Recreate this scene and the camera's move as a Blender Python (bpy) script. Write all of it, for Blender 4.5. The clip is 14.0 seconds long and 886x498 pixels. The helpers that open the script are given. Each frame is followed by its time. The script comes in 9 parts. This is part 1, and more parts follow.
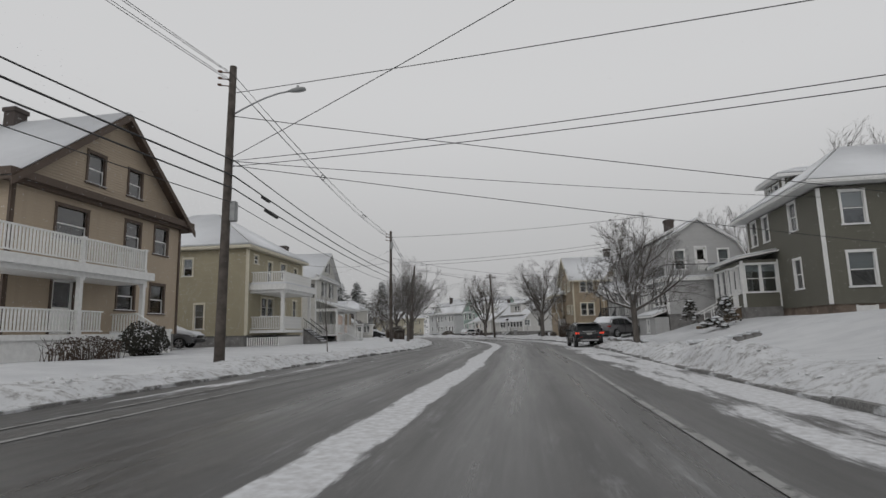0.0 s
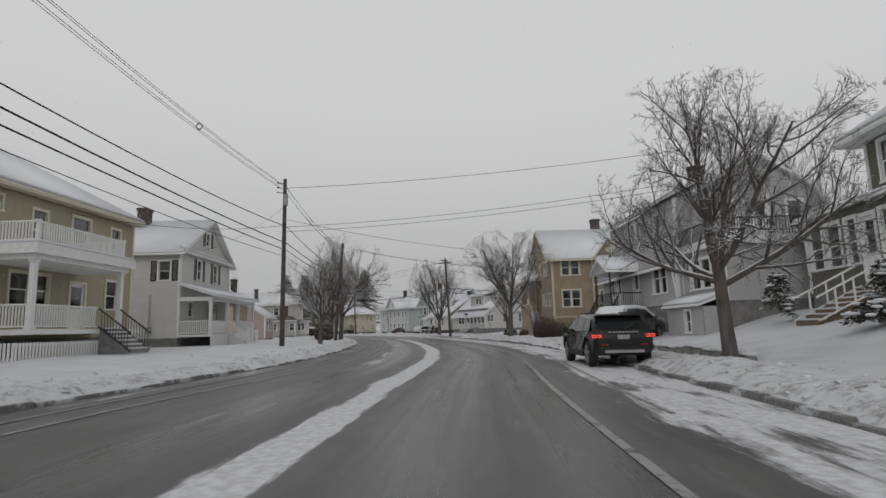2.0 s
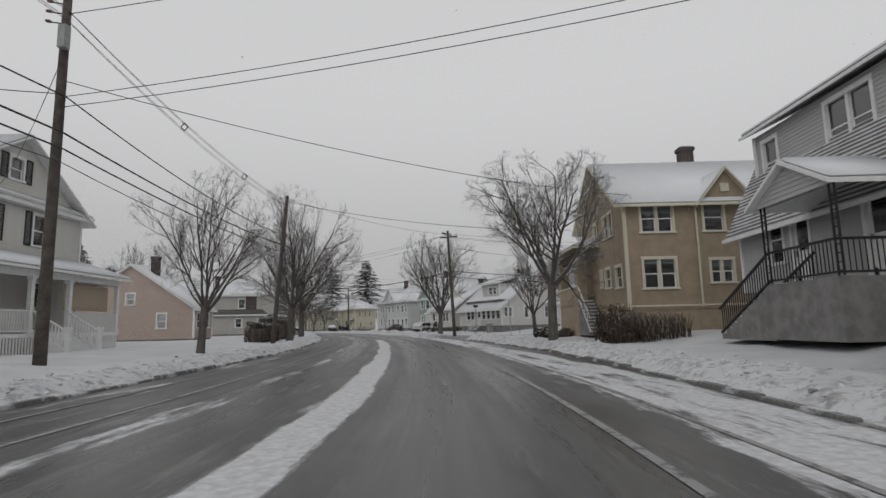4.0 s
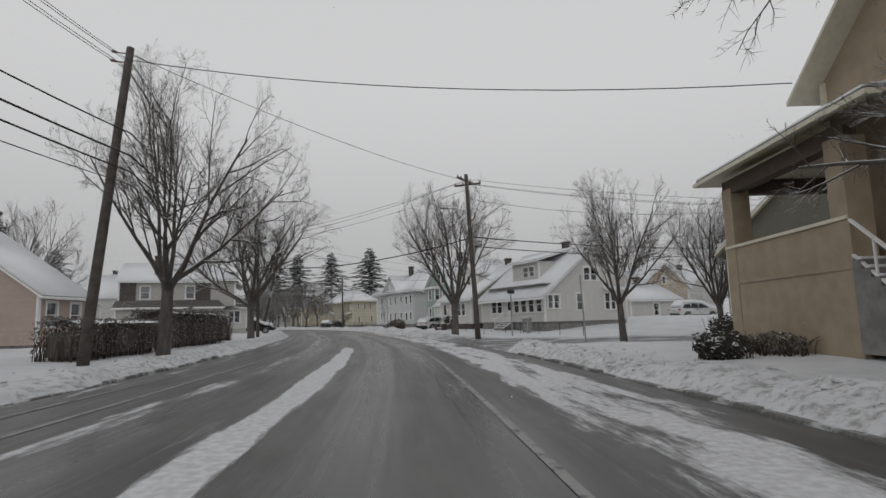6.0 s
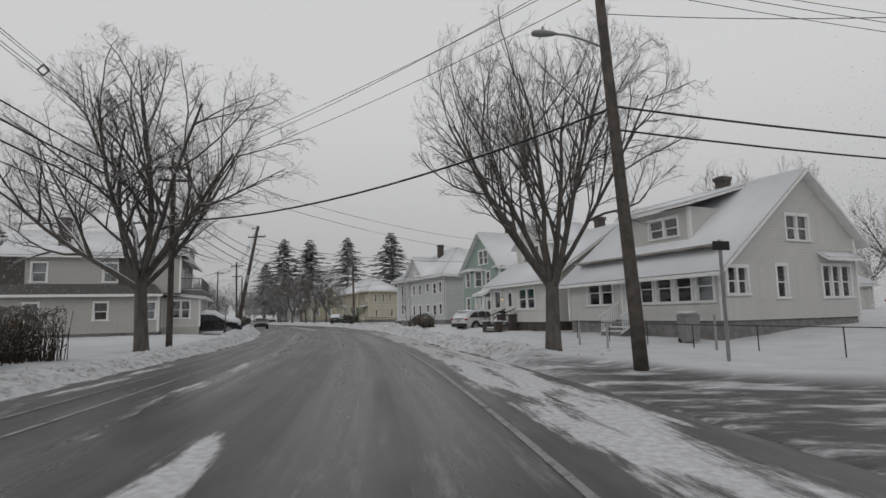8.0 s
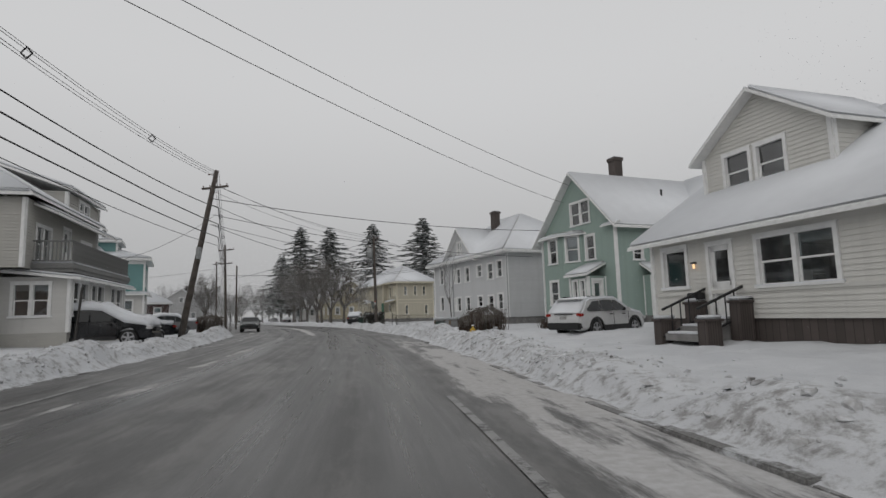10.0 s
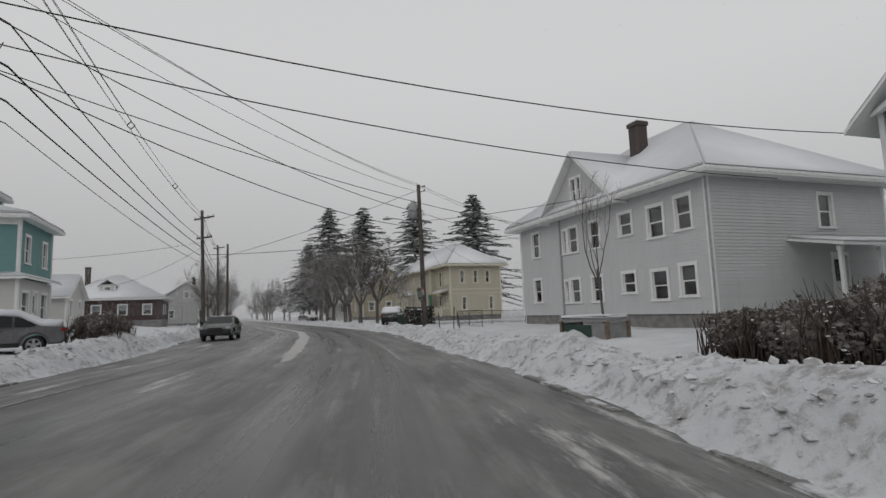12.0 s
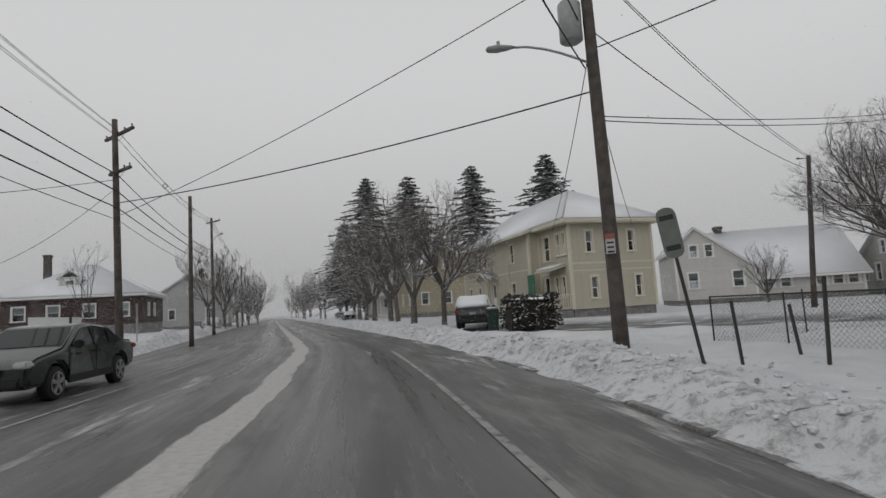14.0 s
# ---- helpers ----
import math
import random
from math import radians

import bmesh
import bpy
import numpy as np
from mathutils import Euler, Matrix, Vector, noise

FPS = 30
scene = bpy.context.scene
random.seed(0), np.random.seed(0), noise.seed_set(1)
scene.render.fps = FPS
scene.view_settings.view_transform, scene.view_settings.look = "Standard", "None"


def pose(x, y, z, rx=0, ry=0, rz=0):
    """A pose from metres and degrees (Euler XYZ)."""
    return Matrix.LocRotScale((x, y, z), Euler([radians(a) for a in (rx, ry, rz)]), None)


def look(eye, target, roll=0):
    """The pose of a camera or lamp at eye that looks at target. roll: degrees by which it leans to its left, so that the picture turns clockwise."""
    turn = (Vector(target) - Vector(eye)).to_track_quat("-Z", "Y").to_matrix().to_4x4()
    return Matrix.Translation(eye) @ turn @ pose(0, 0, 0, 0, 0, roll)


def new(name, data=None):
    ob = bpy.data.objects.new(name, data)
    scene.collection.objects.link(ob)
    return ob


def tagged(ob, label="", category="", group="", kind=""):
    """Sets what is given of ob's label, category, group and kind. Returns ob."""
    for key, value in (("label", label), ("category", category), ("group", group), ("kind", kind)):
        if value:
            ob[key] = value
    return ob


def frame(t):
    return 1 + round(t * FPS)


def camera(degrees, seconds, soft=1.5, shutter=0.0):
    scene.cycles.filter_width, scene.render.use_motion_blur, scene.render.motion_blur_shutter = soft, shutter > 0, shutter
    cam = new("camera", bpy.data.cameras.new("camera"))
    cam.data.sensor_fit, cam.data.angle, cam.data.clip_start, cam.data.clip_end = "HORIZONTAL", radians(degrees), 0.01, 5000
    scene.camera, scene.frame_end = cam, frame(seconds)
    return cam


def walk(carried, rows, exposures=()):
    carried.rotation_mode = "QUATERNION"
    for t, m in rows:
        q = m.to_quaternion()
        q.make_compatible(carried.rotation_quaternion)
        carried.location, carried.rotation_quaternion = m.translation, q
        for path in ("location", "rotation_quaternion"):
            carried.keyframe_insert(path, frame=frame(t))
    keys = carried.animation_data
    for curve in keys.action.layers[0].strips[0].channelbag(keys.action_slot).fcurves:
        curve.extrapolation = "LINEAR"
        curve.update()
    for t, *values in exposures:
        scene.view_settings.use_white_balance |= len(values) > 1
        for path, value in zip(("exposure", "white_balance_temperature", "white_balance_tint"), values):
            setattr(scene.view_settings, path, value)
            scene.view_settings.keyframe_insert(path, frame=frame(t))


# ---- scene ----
cam = camera(77.6, 14.0)
# seconds, eye, target, roll
PATH = [
    (0, (1.789, 3.546, 0.996), (1.698, 5.521, 1.297), -1.4),
    (0.5, (2.277, 7.646, 1.093), (2.247, 9.623, 1.388), -1.5),
    (1, (2.662, 12.02, 1.179), (2.692, 13.998, 1.466), -1.6),
    (1.5, (3.126, 16.55, 1.2), (3.162, 18.529, 1.483), -1.6),
    (2, (3.708, 21.23, 1.091), (3.744, 23.209, 1.377), -1.6),
    (2.5, (4.306, 26.088, 1.136), (4.332, 28.068, 1.416), -1.6),
    (3, (4.873, 30.981, 1.11), (4.885, 32.962, 1.389), -1.4),
    (3.2, (5.14, 32.969, 1.081), (5.14, 34.95, 1.359), -1.2),
    (5.3, (4.986, 53.711, 1.255), (4.959, 55.694, 1.518), -1.6),
    (5.5, (4.934, 55.741, 1.293), (4.899, 57.724, 1.551), -1.5),
    (6, (4.609, 60.984, 1.26), (4.557, 62.967, 1.516), -1.4),
    (6.5, (4.159, 66.219, 1.22), (4.088, 68.201, 1.478), -1.4),
    (7, (3.633, 71.541, 1.359), (3.538, 73.524, 1.606), -1.2),
    (7.5, (2.965, 76.894, 1.401), (2.846, 78.876, 1.643), -1.3),
    (8, (2.159, 82.291, 1.411), (2.017, 84.272, 1.647), -1.2),
    (8.2, (1.852, 84.489, 1.392), (1.695, 86.469, 1.626), -1.2),
    (10.3, (-2.511, 106.091, 1.18), (-2.782, 108.059, 1.413), -1.7),
    (10.5, (-3.019, 108.243, 1.195), (-3.306, 110.208, 1.425), -1.7),
    (11, (-4.482, 113.645, 1.244), (-4.801, 115.606, 1.47), -1.7),
    (11.5, (-5.998, 119.035, 1.206), (-6.355, 120.989, 1.432), -1.5),
    (12, (-7.764, 124.37, 1.228), (-8.154, 126.319, 1.452), -2.1),
    (12.5, (-9.672, 129.81, 1.123), (-10.1, 131.751, 1.352), -2.3),
    (13, (-11.721, 135.036, 1.163), (-12.183, 136.969, 1.391), -2.8),
    (13.5, (-14.03, 140.219, 1.18), (-14.519, 142.145, 1.408), -3.1),
    (14, (-16.186, 145.474, 1.328), (-16.723, 147.389, 1.536), -3.4),
]
EXPO = [(0, 0.0), (14, 0.0)]
walk(cam, [(t, look(eye, target, roll)) for t, eye, target, roll in PATH], EXPO)

# ---- sky and light: a bright overcast sky in snowfall ----
world = bpy.data.worlds.new("overcast_sky")
scene.world = world
world.use_nodes = True
wn, wl = world.node_tree.nodes, world.node_tree.links
wn.clear()
sky = wn.new("ShaderNodeTexSky")
sky.sky_type = "NISHITA"
sky.sun_disc = False
sky.sun_elevation, sky.sun_rotation = radians(28), radians(200)
grey = wn.new("ShaderNodeHueSaturation")
grey.inputs["Saturation"].default_value = 0.05
cloud = wn.new("ShaderNodeMix")
cloud.data_type = "RGBA"
cloud.inputs[0].default_value = 0.96
cloud.inputs[7].default_value = (5.9, 5.92, 5.99, 1)
back = wn.new("ShaderNodeBackground")
back.inputs["Strength"].default_value = 0.1
wout = wn.new("ShaderNodeOutputWorld")
wl.new(sky.outputs[0], grey.inputs["Color"])
wl.new(grey.outputs[0], cloud.inputs[6])
# the snow in the air dims the sky towards the horizon
height = wn.new("ShaderNodeTexGradient")
height.texture_mapping.mapping_x = "Z"
dim = wn.new("ShaderNodeMapRange")
dim.interpolation_type = "SMOOTHSTEP"
for k, v in enumerate((0.0, 0.42, 0.72, 1.04)):
    dim.inputs[k + 1].default_value = v
thick = wn.new("ShaderNodeMix")
thick.data_type, thick.blend_type = "RGBA", "MULTIPLY"
thick.inputs[0].default_value = 1.0
wl.new(height.outputs["Fac"], dim.inputs[0])
wl.new(cloud.outputs[2], thick.inputs[6])
wl.new(dim.outputs[0], thick.inputs[7])
wl.new(thick.outputs[2], back.inputs["Color"])
wl.new(back.outputs[0], wout.inputs["Surface"])

sun_data = bpy.data.lights.new("sun", "SUN")
sun_data.energy, sun_data.angle, sun_data.color = 0.5, radians(60), (1.0, 0.97, 0.93)
sun = new("sun", sun_data)
sun.rotation_euler = (radians(62), 0, radians(-20))


# ---- materials ----
class Nodes:
    """A small wrapper that builds one procedural material."""

    def __init__(self, name, rough=0.8, metal=0.0, spec=0.4):
        self.mat = bpy.data.materials.new(name)
        self.mat.use_nodes = True
        self.n, self.l = self.mat.node_tree.nodes, self.mat.node_tree.links
        self.bsdf = self.n["Principled BSDF"]
        self.bsdf.inputs["Roughness"].default_value = rough
        self.bsdf.inputs["Metallic"].default_value = metal
        self.bsdf.inputs["Specular IOR Level"].default_value = spec
        self.coord = self.n.new("ShaderNodeTexCoord").outputs["Object"]

    def put(self, socket, value):
        if isinstance(value, bpy.types.NodeSocket):
            self.l.new(value, socket)
        else:
            socket.default_value = value

    def noise(self, scale, detail=4.0, rough=0.55, stretch=None, coord=None):
        node = self.n.new("ShaderNodeTexNoise")
        node.inputs["Scale"].default_value = scale
        node.inputs["Detail"].default_value = detail
        node.inputs["Roughness"].default_value = rough
        src = coord or self.coord
        if stretch:
            m = self.n.new("ShaderNodeMapping")
            m.inputs["Scale"].default_value = stretch
            self.l.new(src, m.inputs["Vector"])
            src = m.outputs[0]
        self.l.new(src, node.inputs["Vector"])
        return node.outputs["Fac"]

    def ramp(self, fac, lo, hi, a=0.0, b=1.0):
        node = self.n.new("ShaderNodeMapRange")
        node.interpolation_type = "SMOOTHSTEP"
        self.put(node.inputs["Value"], fac)
        for key, v in (("From Min", lo), ("From Max", hi), ("To Min", a), ("To Max", b)):
            node.inputs[key].default_value = v
        return node.outputs[0]

    def math(self, op, a, b=0.0, c=0.0):
        node = self.n.new("ShaderNodeMath")
        node.operation = op
        for i, v in enumerate((a, b, c)):
            self.put(node.inputs[i], v)
        return node.outputs[0]

    def mix(self, fac, a, b):
        node = self.n.new("ShaderNodeMix")
        node.data_type = "RGBA"
        for key, v in ((0, fac), (6, a), (7, b)):
            if isinstance(v, tuple) and len(v) == 3:
                v = (*v, 1)
            self.put(node.inputs[key], v)
        return node.outputs[2]

    def color(self, v):
        self.put(self.bsdf.inputs["Base Color"], (*v, 1) if isinstance(v, tuple) else v)
        return self

    def rough(self, v):
        self.put(self.bsdf.inputs["Roughness"], v)
        return self

    def bump(self, height, strength=0.3, distance=0.01):
        node = self.n.new("ShaderNodeBump")
        node.inputs["Strength"].default_value = strength
        node.inputs["Distance"].default_value = distance
        self.put(node.inputs["Height"], height)
        if self.bsdf.inputs["Normal"].is_linked:
            self.l.new(self.bsdf.inputs["Normal"].links[0].from_socket, node.inputs["Normal"])
        self.l.new(node.outputs[0], self.bsdf.inputs["Normal"])
        return self

    def split(self, axis, coord=None):
        node = self.n.new("ShaderNodeSeparateXYZ")
        self.l.new(coord or self.coord, node.inputs[0])
        return node.outputs[axis]

    def attribute(self, name):
        node = self.n.new("ShaderNodeAttribute")
        node.attribute_name = name
        return node.outputs["Fac"]

    def up(self):
        node = self.n.new("ShaderNodeNewGeometry")
        return self.split(2, node.outputs["Normal"])


def shade(c, k):
    return tuple(min(1.0, v * k) for v in c)


def plain(name, c, rough=0.7, metal=0.0, var=0.12, scale=6.0, bump=0.15, spec=0.4):
    m = Nodes(name, rough, metal, spec)
    m.color(m.mix(m.ramp(m.noise(scale, 5), 0.3, 0.7), shade(c, 1 - var), shade(c, 1 + var)))
    m.bump(m.noise(scale * 7, 3), bump, 0.004)
    return m.mat


LAPS = {}


def siding(name, c, lap=0.125, rough=0.65, dirt=0.12):
    """Weathered paint for clapboards; the boards themselves are built on each wall."""
    m = Nodes(name, rough)
    streak = m.noise(0.7, 5, 0.6)
    grain = m.noise(2.5, 4, 0.6, (1.0, 1.0, 8.0))
    drip = m.noise(3.0, 5, 0.65, (1.0, 1.0, 0.12))
    isle = m.n.new("ShaderNodeNewGeometry").outputs["Random Per Island"]
    tone = m.mix(m.ramp(streak, 0.35, 0.75), c, shade(c, 1 - dirt))
    tone = m.mix(m.ramp(grain, 0.3, 0.7, 0, 0.5), tone, shade(c, 1 + 0.5 * dirt))
    tone = m.mix(m.ramp(drip, 0.5, 0.75, 0, 0.35), tone, shade(c, 0.72))
    tone = m.mix(m.ramp(isle, 0.0, 1.0, 0.0, 0.3), tone, shade(c, 0.86))
    m.color(tone)
    m.bump(grain, 0.2, 0.004)
    LAPS[m.mat.name] = lap
    return m.mat


def shingle(name, c, course=0.16, rough=0.85):
    m = Nodes(name, rough)
    brick = m.n.new("ShaderNodeTexBrick")
    brick.inputs["Scale"].default_value = 1.0
    brick.inputs["Brick Width"].default_value, brick.inputs["Row Height"].default_value = 0.2, course
    brick.inputs["Mortar Size"].default_value = 0.008
    for i, k in ((0, 0.8), (1, 1.15), (2, 0.4)):
        brick.inputs[i + 1].default_value = (*shade(c, k), 1)
    m.l.new(m.coord, brick.inputs["Vector"])
    m.color(m.mix(m.ramp(m.noise(2.0, 5), 0.3, 0.75, 0, 0.4), brick.outputs[0], shade(c, 0.7)))
    m.bump(m.noise(40, 2), 0.3, 0.004)
    return m.mat


def snow_material(name, tint=(0.70, 0.715, 0.74), lump=1.0, dirt=0.0):
    m = Nodes(name, 0.75, 0, 0.25)
    soft = m.noise(0.9, 5, 0.6)
    fine = m.noise(14.0, 4, 0.65)
    c = m.mix(m.ramp(soft, 0.3, 0.75), tint, shade(tint, 0.94))
    if dirt:
        c = m.mix(m.math("MULTIPLY", m.ramp(m.noise(3.5, 6, 0.7), 0.52, 0.72), dirt), c, (0.22, 0.2, 0.18))
    m.color(c)
    m.bump(soft, 0.25 * lump, 0.12)
    m.bump(fine, 0.35 * lump, 0.02)
    m.bsdf.inputs["Subsurface Weight"].default_value = 0.0
    return m.mat


def frosted(name, c, cover=0.5, rough=0.85, scale=5.0, snow=(0.68, 0.69, 0.71)):
    """Bark, twigs or leaves with snow lying on whatever faces up."""
    m = Nodes(name, rough)
    bark = m.mix(m.ramp(m.noise(scale, 5, 0.6, (1, 1, 0.3)), 0.3, 0.7), shade(c, 0.7), shade(c, 1.3))
    lie = m.ramp(m.math("ADD", m.up(), m.math("MULTIPLY", m.noise(3.0, 4), 0.6)), 1.25 - cover, 1.4 - cover)
    m.color(m.mix(lie, bark, snow))
    m.bump(m.noise(scale * 5, 4, 0.6, (1, 1, 0.3)), 0.4, 0.01)
    return m.mat


def glass_material(name):
    m = Nodes(name, 0.06, 0, 0.5)
    m.color((0.9, 0.93, 0.95))
    mat = m.mat
    n, l = m.n, m.l
    clear = n.new("ShaderNodeBsdfTransparent")
    clear.inputs[0].default_value = (0.72, 0.76, 0.78, 1)
    gloss = n.new("ShaderNodeBsdfGlossy")
    gloss.inputs["Roughness"].default_value = 0.05
    fres = n.new("ShaderNodeFresnel")
    fres.inputs["IOR"].default_value = 1.52
    amount = m.math("ADD", m.math("MULTIPLY", fres.outputs[0], 1.1), 0.12)
    mixer = n.new("ShaderNodeMixShader")
    l.new(amount, mixer.inputs[0])
    l.new(clear.outputs[0], mixer.inputs[1])
    l.new(gloss.outputs[0], mixer.inputs[2])
    l.new(mixer.outputs[0], n["Material Output"].inputs["Surface"])
    return mat


SNOW = snow_material("snow")
ROOF_SNOW = snow_material("roof_snow", (0.70, 0.715, 0.74), 0.5)
GLASS = glass_material("window_glass")
ROOM = plain("room_walls", (0.3, 0.285, 0.265), 0.9, var=0.3, scale=1.5)
WHITE = plain("white_paint", (0.72, 0.72, 0.71), 0.55, var=0.06)
CREAM = plain("cream_paint", (0.62, 0.58, 0.47), 0.55, var=0.06)
CURTAIN = plain("curtain_cloth", (0.62, 0.61, 0.58), 0.9, var=0.1, scale=2.0)
BLIND = plain("blind_slats", (0.55, 0.56, 0.56), 0.8, var=0.06, scale=2.0)
SHINGLE = shingle("asphalt_shingle", (0.11, 0.105, 0.1))


def dusted_shingle():
    m = Nodes("snow_dusted_shingle", 0.85)
    z = m.split(2)
    course = m.math("FRACT", m.math("DIVIDE", z, 0.14))
    dust = m.math("ADD", m.math("MULTIPLY", m.ramp(course, 0.2, 0.9), 0.5), m.noise(1.6, 5, 0.7, (0.5, 0.5, 2.0)))
    m.color(m.mix(m.ramp(dust, 0.55, 0.95), (0.12, 0.115, 0.11), (0.55, 0.555, 0.57)))
    m.bump(m.ramp(course, 0.0, 0.2), 0.6, 0.02)
    return m.mat


DUSTED = dusted_shingle()
STONE = plain("brown_foundation_stone", (0.16, 0.125, 0.1), 0.9, var=0.35, scale=1.6, bump=0.5)
FOUND = plain("foundation_concrete", (0.2, 0.195, 0.19), 0.9, var=0.2, scale=3.0)
DARKBRICK = shingle("dark_brick", (0.088, 0.073, 0.067), 0.075)
BROWN = plain("brown_trim", (0.085, 0.06, 0.045), 0.6)
BLACK = plain("black_iron", (0.02, 0.02, 0.021), 0.5)
POLEWOOD = plain("weathered_pole_wood", (0.085, 0.073, 0.064), 0.9, var=0.3, scale=4.0, bump=0.5)
STEEL = plain("galvanised_steel", (0.35, 0.36, 0.37), 0.45, 0.7)
GREYPAINT = plain("grey_enamel", (0.3, 0.31, 0.31), 0.5)
WIRE = plain("cable_rubber", (0.035, 0.035, 0.036), 0.6)
WOODRAW = plain("bare_wood", (0.16, 0.12, 0.085), 0.85, var=0.25)


# ---- mesh helpers ----
def link(name, bm, material, parent=None, label="", smooth=False):
    me = bpy.data.meshes.new(name)
    bm.to_mesh(me)
    bm.free()
    for mt in material if isinstance(material, (list, tuple)) else [material]:
        me.materials.append(mt)
    if smooth:
        me.polygons.foreach_set("use_smooth", [True] * len(me.polygons))
    ob = new(name, me)
    if parent is not None:
        ob.parent = parent
    if label:
        ob["label"] = label
    return ob


def part(name, bm, material, parent, label="", smooth=False):
    return link(name, bm, material, parent, label, smooth)


def shared(name, me, parent, m=None):
    """One more object on a mesh that exists already."""
    ob = new(name, me)
    ob.parent = parent
    if m is not None:
        ob.matrix_local = m
    return ob


def base(name, m, label, category, group="", kind=""):
    ob = new(name)
    ob.empty_display_size = 0.3
    ob.matrix_world = m
    return tagged(ob, label, category, group, kind)


def box(bm, x0, x1, y0, y1, z0, z1, bevel=0.0):
    vs = [bm.verts.new((x, y, z)) for z in (z0, z1) for y in (y0, y1) for x in (x0, x1)]
    fs = [bm.faces.new([vs[i] for i in q]) for q in ((0, 2, 3, 1), (4, 5, 7, 6), (0, 1, 5, 4), (2, 6, 7, 3), (0, 4, 6, 2), (1, 3, 7, 5))]
    if bevel:
        es = {e for f in fs for e in f.edges}
        bmesh.ops.bevel(bm, geom=list(es), offset=bevel, segments=2, affect="EDGES")
    return vs


def boxes(*rows, bevel=0.0):
    bm = bmesh.new()
    for r in rows:
        box(bm, *r, bevel=bevel)
    return bm


def prism(bm, poly, lift):
    """poly: a ring of points; lift: the vector by which it is swept."""
    lift = Vector(lift)
    a = [bm.verts.new(p) for p in poly]
    b = [bm.verts.new(Vector(p) + lift) for p in poly]
    n = len(a)
    bm.faces.new(a[::-1])
    bm.faces.new(b)
    for i in range(n):
        bm.faces.new((a[i], a[(i + 1) % n], b[(i + 1) % n], b[i]))


def tube(bm, points, radii, sides=6, cap=True):
    """A tube through points, with a radius at each."""
    rings, prev = [], None
    pts = [Vector(p) for p in points]
    for i, p in enumerate(pts):
        d = (pts[min(i + 1, len(pts) - 1)] - pts[max(i - 1, 0)]).normalized()
        ref = prev if prev is not None else (Vector((1, 0, 0)) if abs(d.x) < 0.8 else Vector((0, 1, 0)))
        u = (ref - d * ref.dot(d)).normalized()
        prev = u
        w = d.cross(u)
        r = radii[i] if isinstance(radii, (list, tuple)) else radii
        rings.append([bm.verts.new(p + (u * math.cos(a) + w * math.sin(a)) * r) for a in (2 * math.pi * k / sides for k in range(sides))])
    for a, b in zip(rings, rings[1:]):
        for k in range(sides):
            bm.faces.new((a[k], a[(k + 1) % sides], b[(k + 1) % sides], b[k]))
    if cap:
        bm.faces.new(rings[0][::-1])
        bm.faces.new(rings[-1])


def rod(p, q, r, sides=6):
    bm = bmesh.new()
    tube(bm, (p, q), r, sides)
    return bm


# ---- the street's plan: x of each line as y runs up the street ----
YS = (-40, 0, 12, 20, 30, 41, 50, 60, 68, 78, 88, 98, 108, 118, 126, 135, 143, 155, 165, 204, 300, 420)
LEFT_KERB = (-9.5, -5.6, -4.9, -4.3, -3.0, -1.5, -1.5, -2.0, -2.8, -4.1, -5.9, -8.0, -10.2, -13.0, -16.0, -19.5, -23.2, -30.0, -35.8, -61.0, -123.0, -200.0)
RIGHT_KERB = (2.0, 5.6, 6.4, 7.2, 8.3, 9.2, 9.4, 9.2, 8.5, 7.2, 5.5, 3.0, -0.2, -3.0, -5.4, -8.4, -12.0, -16.8, -22.2, -47.0, -109.0, -186.0)
CENTRE = (-5.0, -0.2, 0.9, 1.75, 2.4, 3.55, 3.5, 2.8, 1.95, 0.8, -0.85, -3.0, -5.5, -8.4, -11.0, -13.9, -17.0, -22.5, -27.6, -53.2, -116.0, -193.0)


def smooth_line(table):
    ys = np.arange(-40, 420, 1.0)
    k = np.hanning(15)
    v = np.interp(ys, YS, table)
    v = np.convolve(np.pad(v, 7, mode="reflect", reflect_type="odd"), k / k.sum(), "valid")
    return ys, v


LK, RK, CK = (smooth_line(t) for t in (LEFT_KERB, RIGHT_KERB, CENTRE))


def left_x(y):
    return np.interp(y, *LK)


def right_x(y):
    return np.interp(y, *RK)


def centre_x(y):
    return np.interp(y, *CK)


def step(x, a, b):
    t = np.clip((x - a) / (b - a), 0, 1)
    return t * t * (3 - 2 * t)


def wave_noise(x, y, seed, size):
    """A smooth random field of -1..1 from a lattice."""
    rng = np.random.RandomState(seed)
    lat = rng.rand(64, 64) * 2 - 1
    u, v = np.asarray(x) / size + 1000, np.asarray(y) / size + 1000
    iu, iv = np.floor(u).astype(int), np.floor(v).astype(int)
    fu, fv = u - iu, v - iv
    fu, fv = fu * fu * (3 - 2 * fu), fv * fv * (3 - 2 * fv)
    g = lambda i, j: lat[i % 64, j % 64]
    return (g(iu, iv) * (1 - fu) + g(iu + 1, iv) * fu) * (1 - fv) + (g(iu, iv + 1) * (1 - fu) + g(iu + 1, iv + 1) * fu) * fv


def side_street(x, y):
    """1 in the mouth and bed of the two side streets on the east side, 0 outside."""
    a = 1 - step(np.abs(y - (89.0 - 0.10 * (x - 8))), 3.0 + 6 * step(-x, -9.0, -3.0) , 4.4 + 6 * step(-x, -9.0, -3.0))
    b = 1 - step(np.abs((y - 171.5) + 0.45 * (x + 20)), 3.0, 4.4)
    return np.maximum(a * step(x, 2, 5), b * step(x, -26, -23))


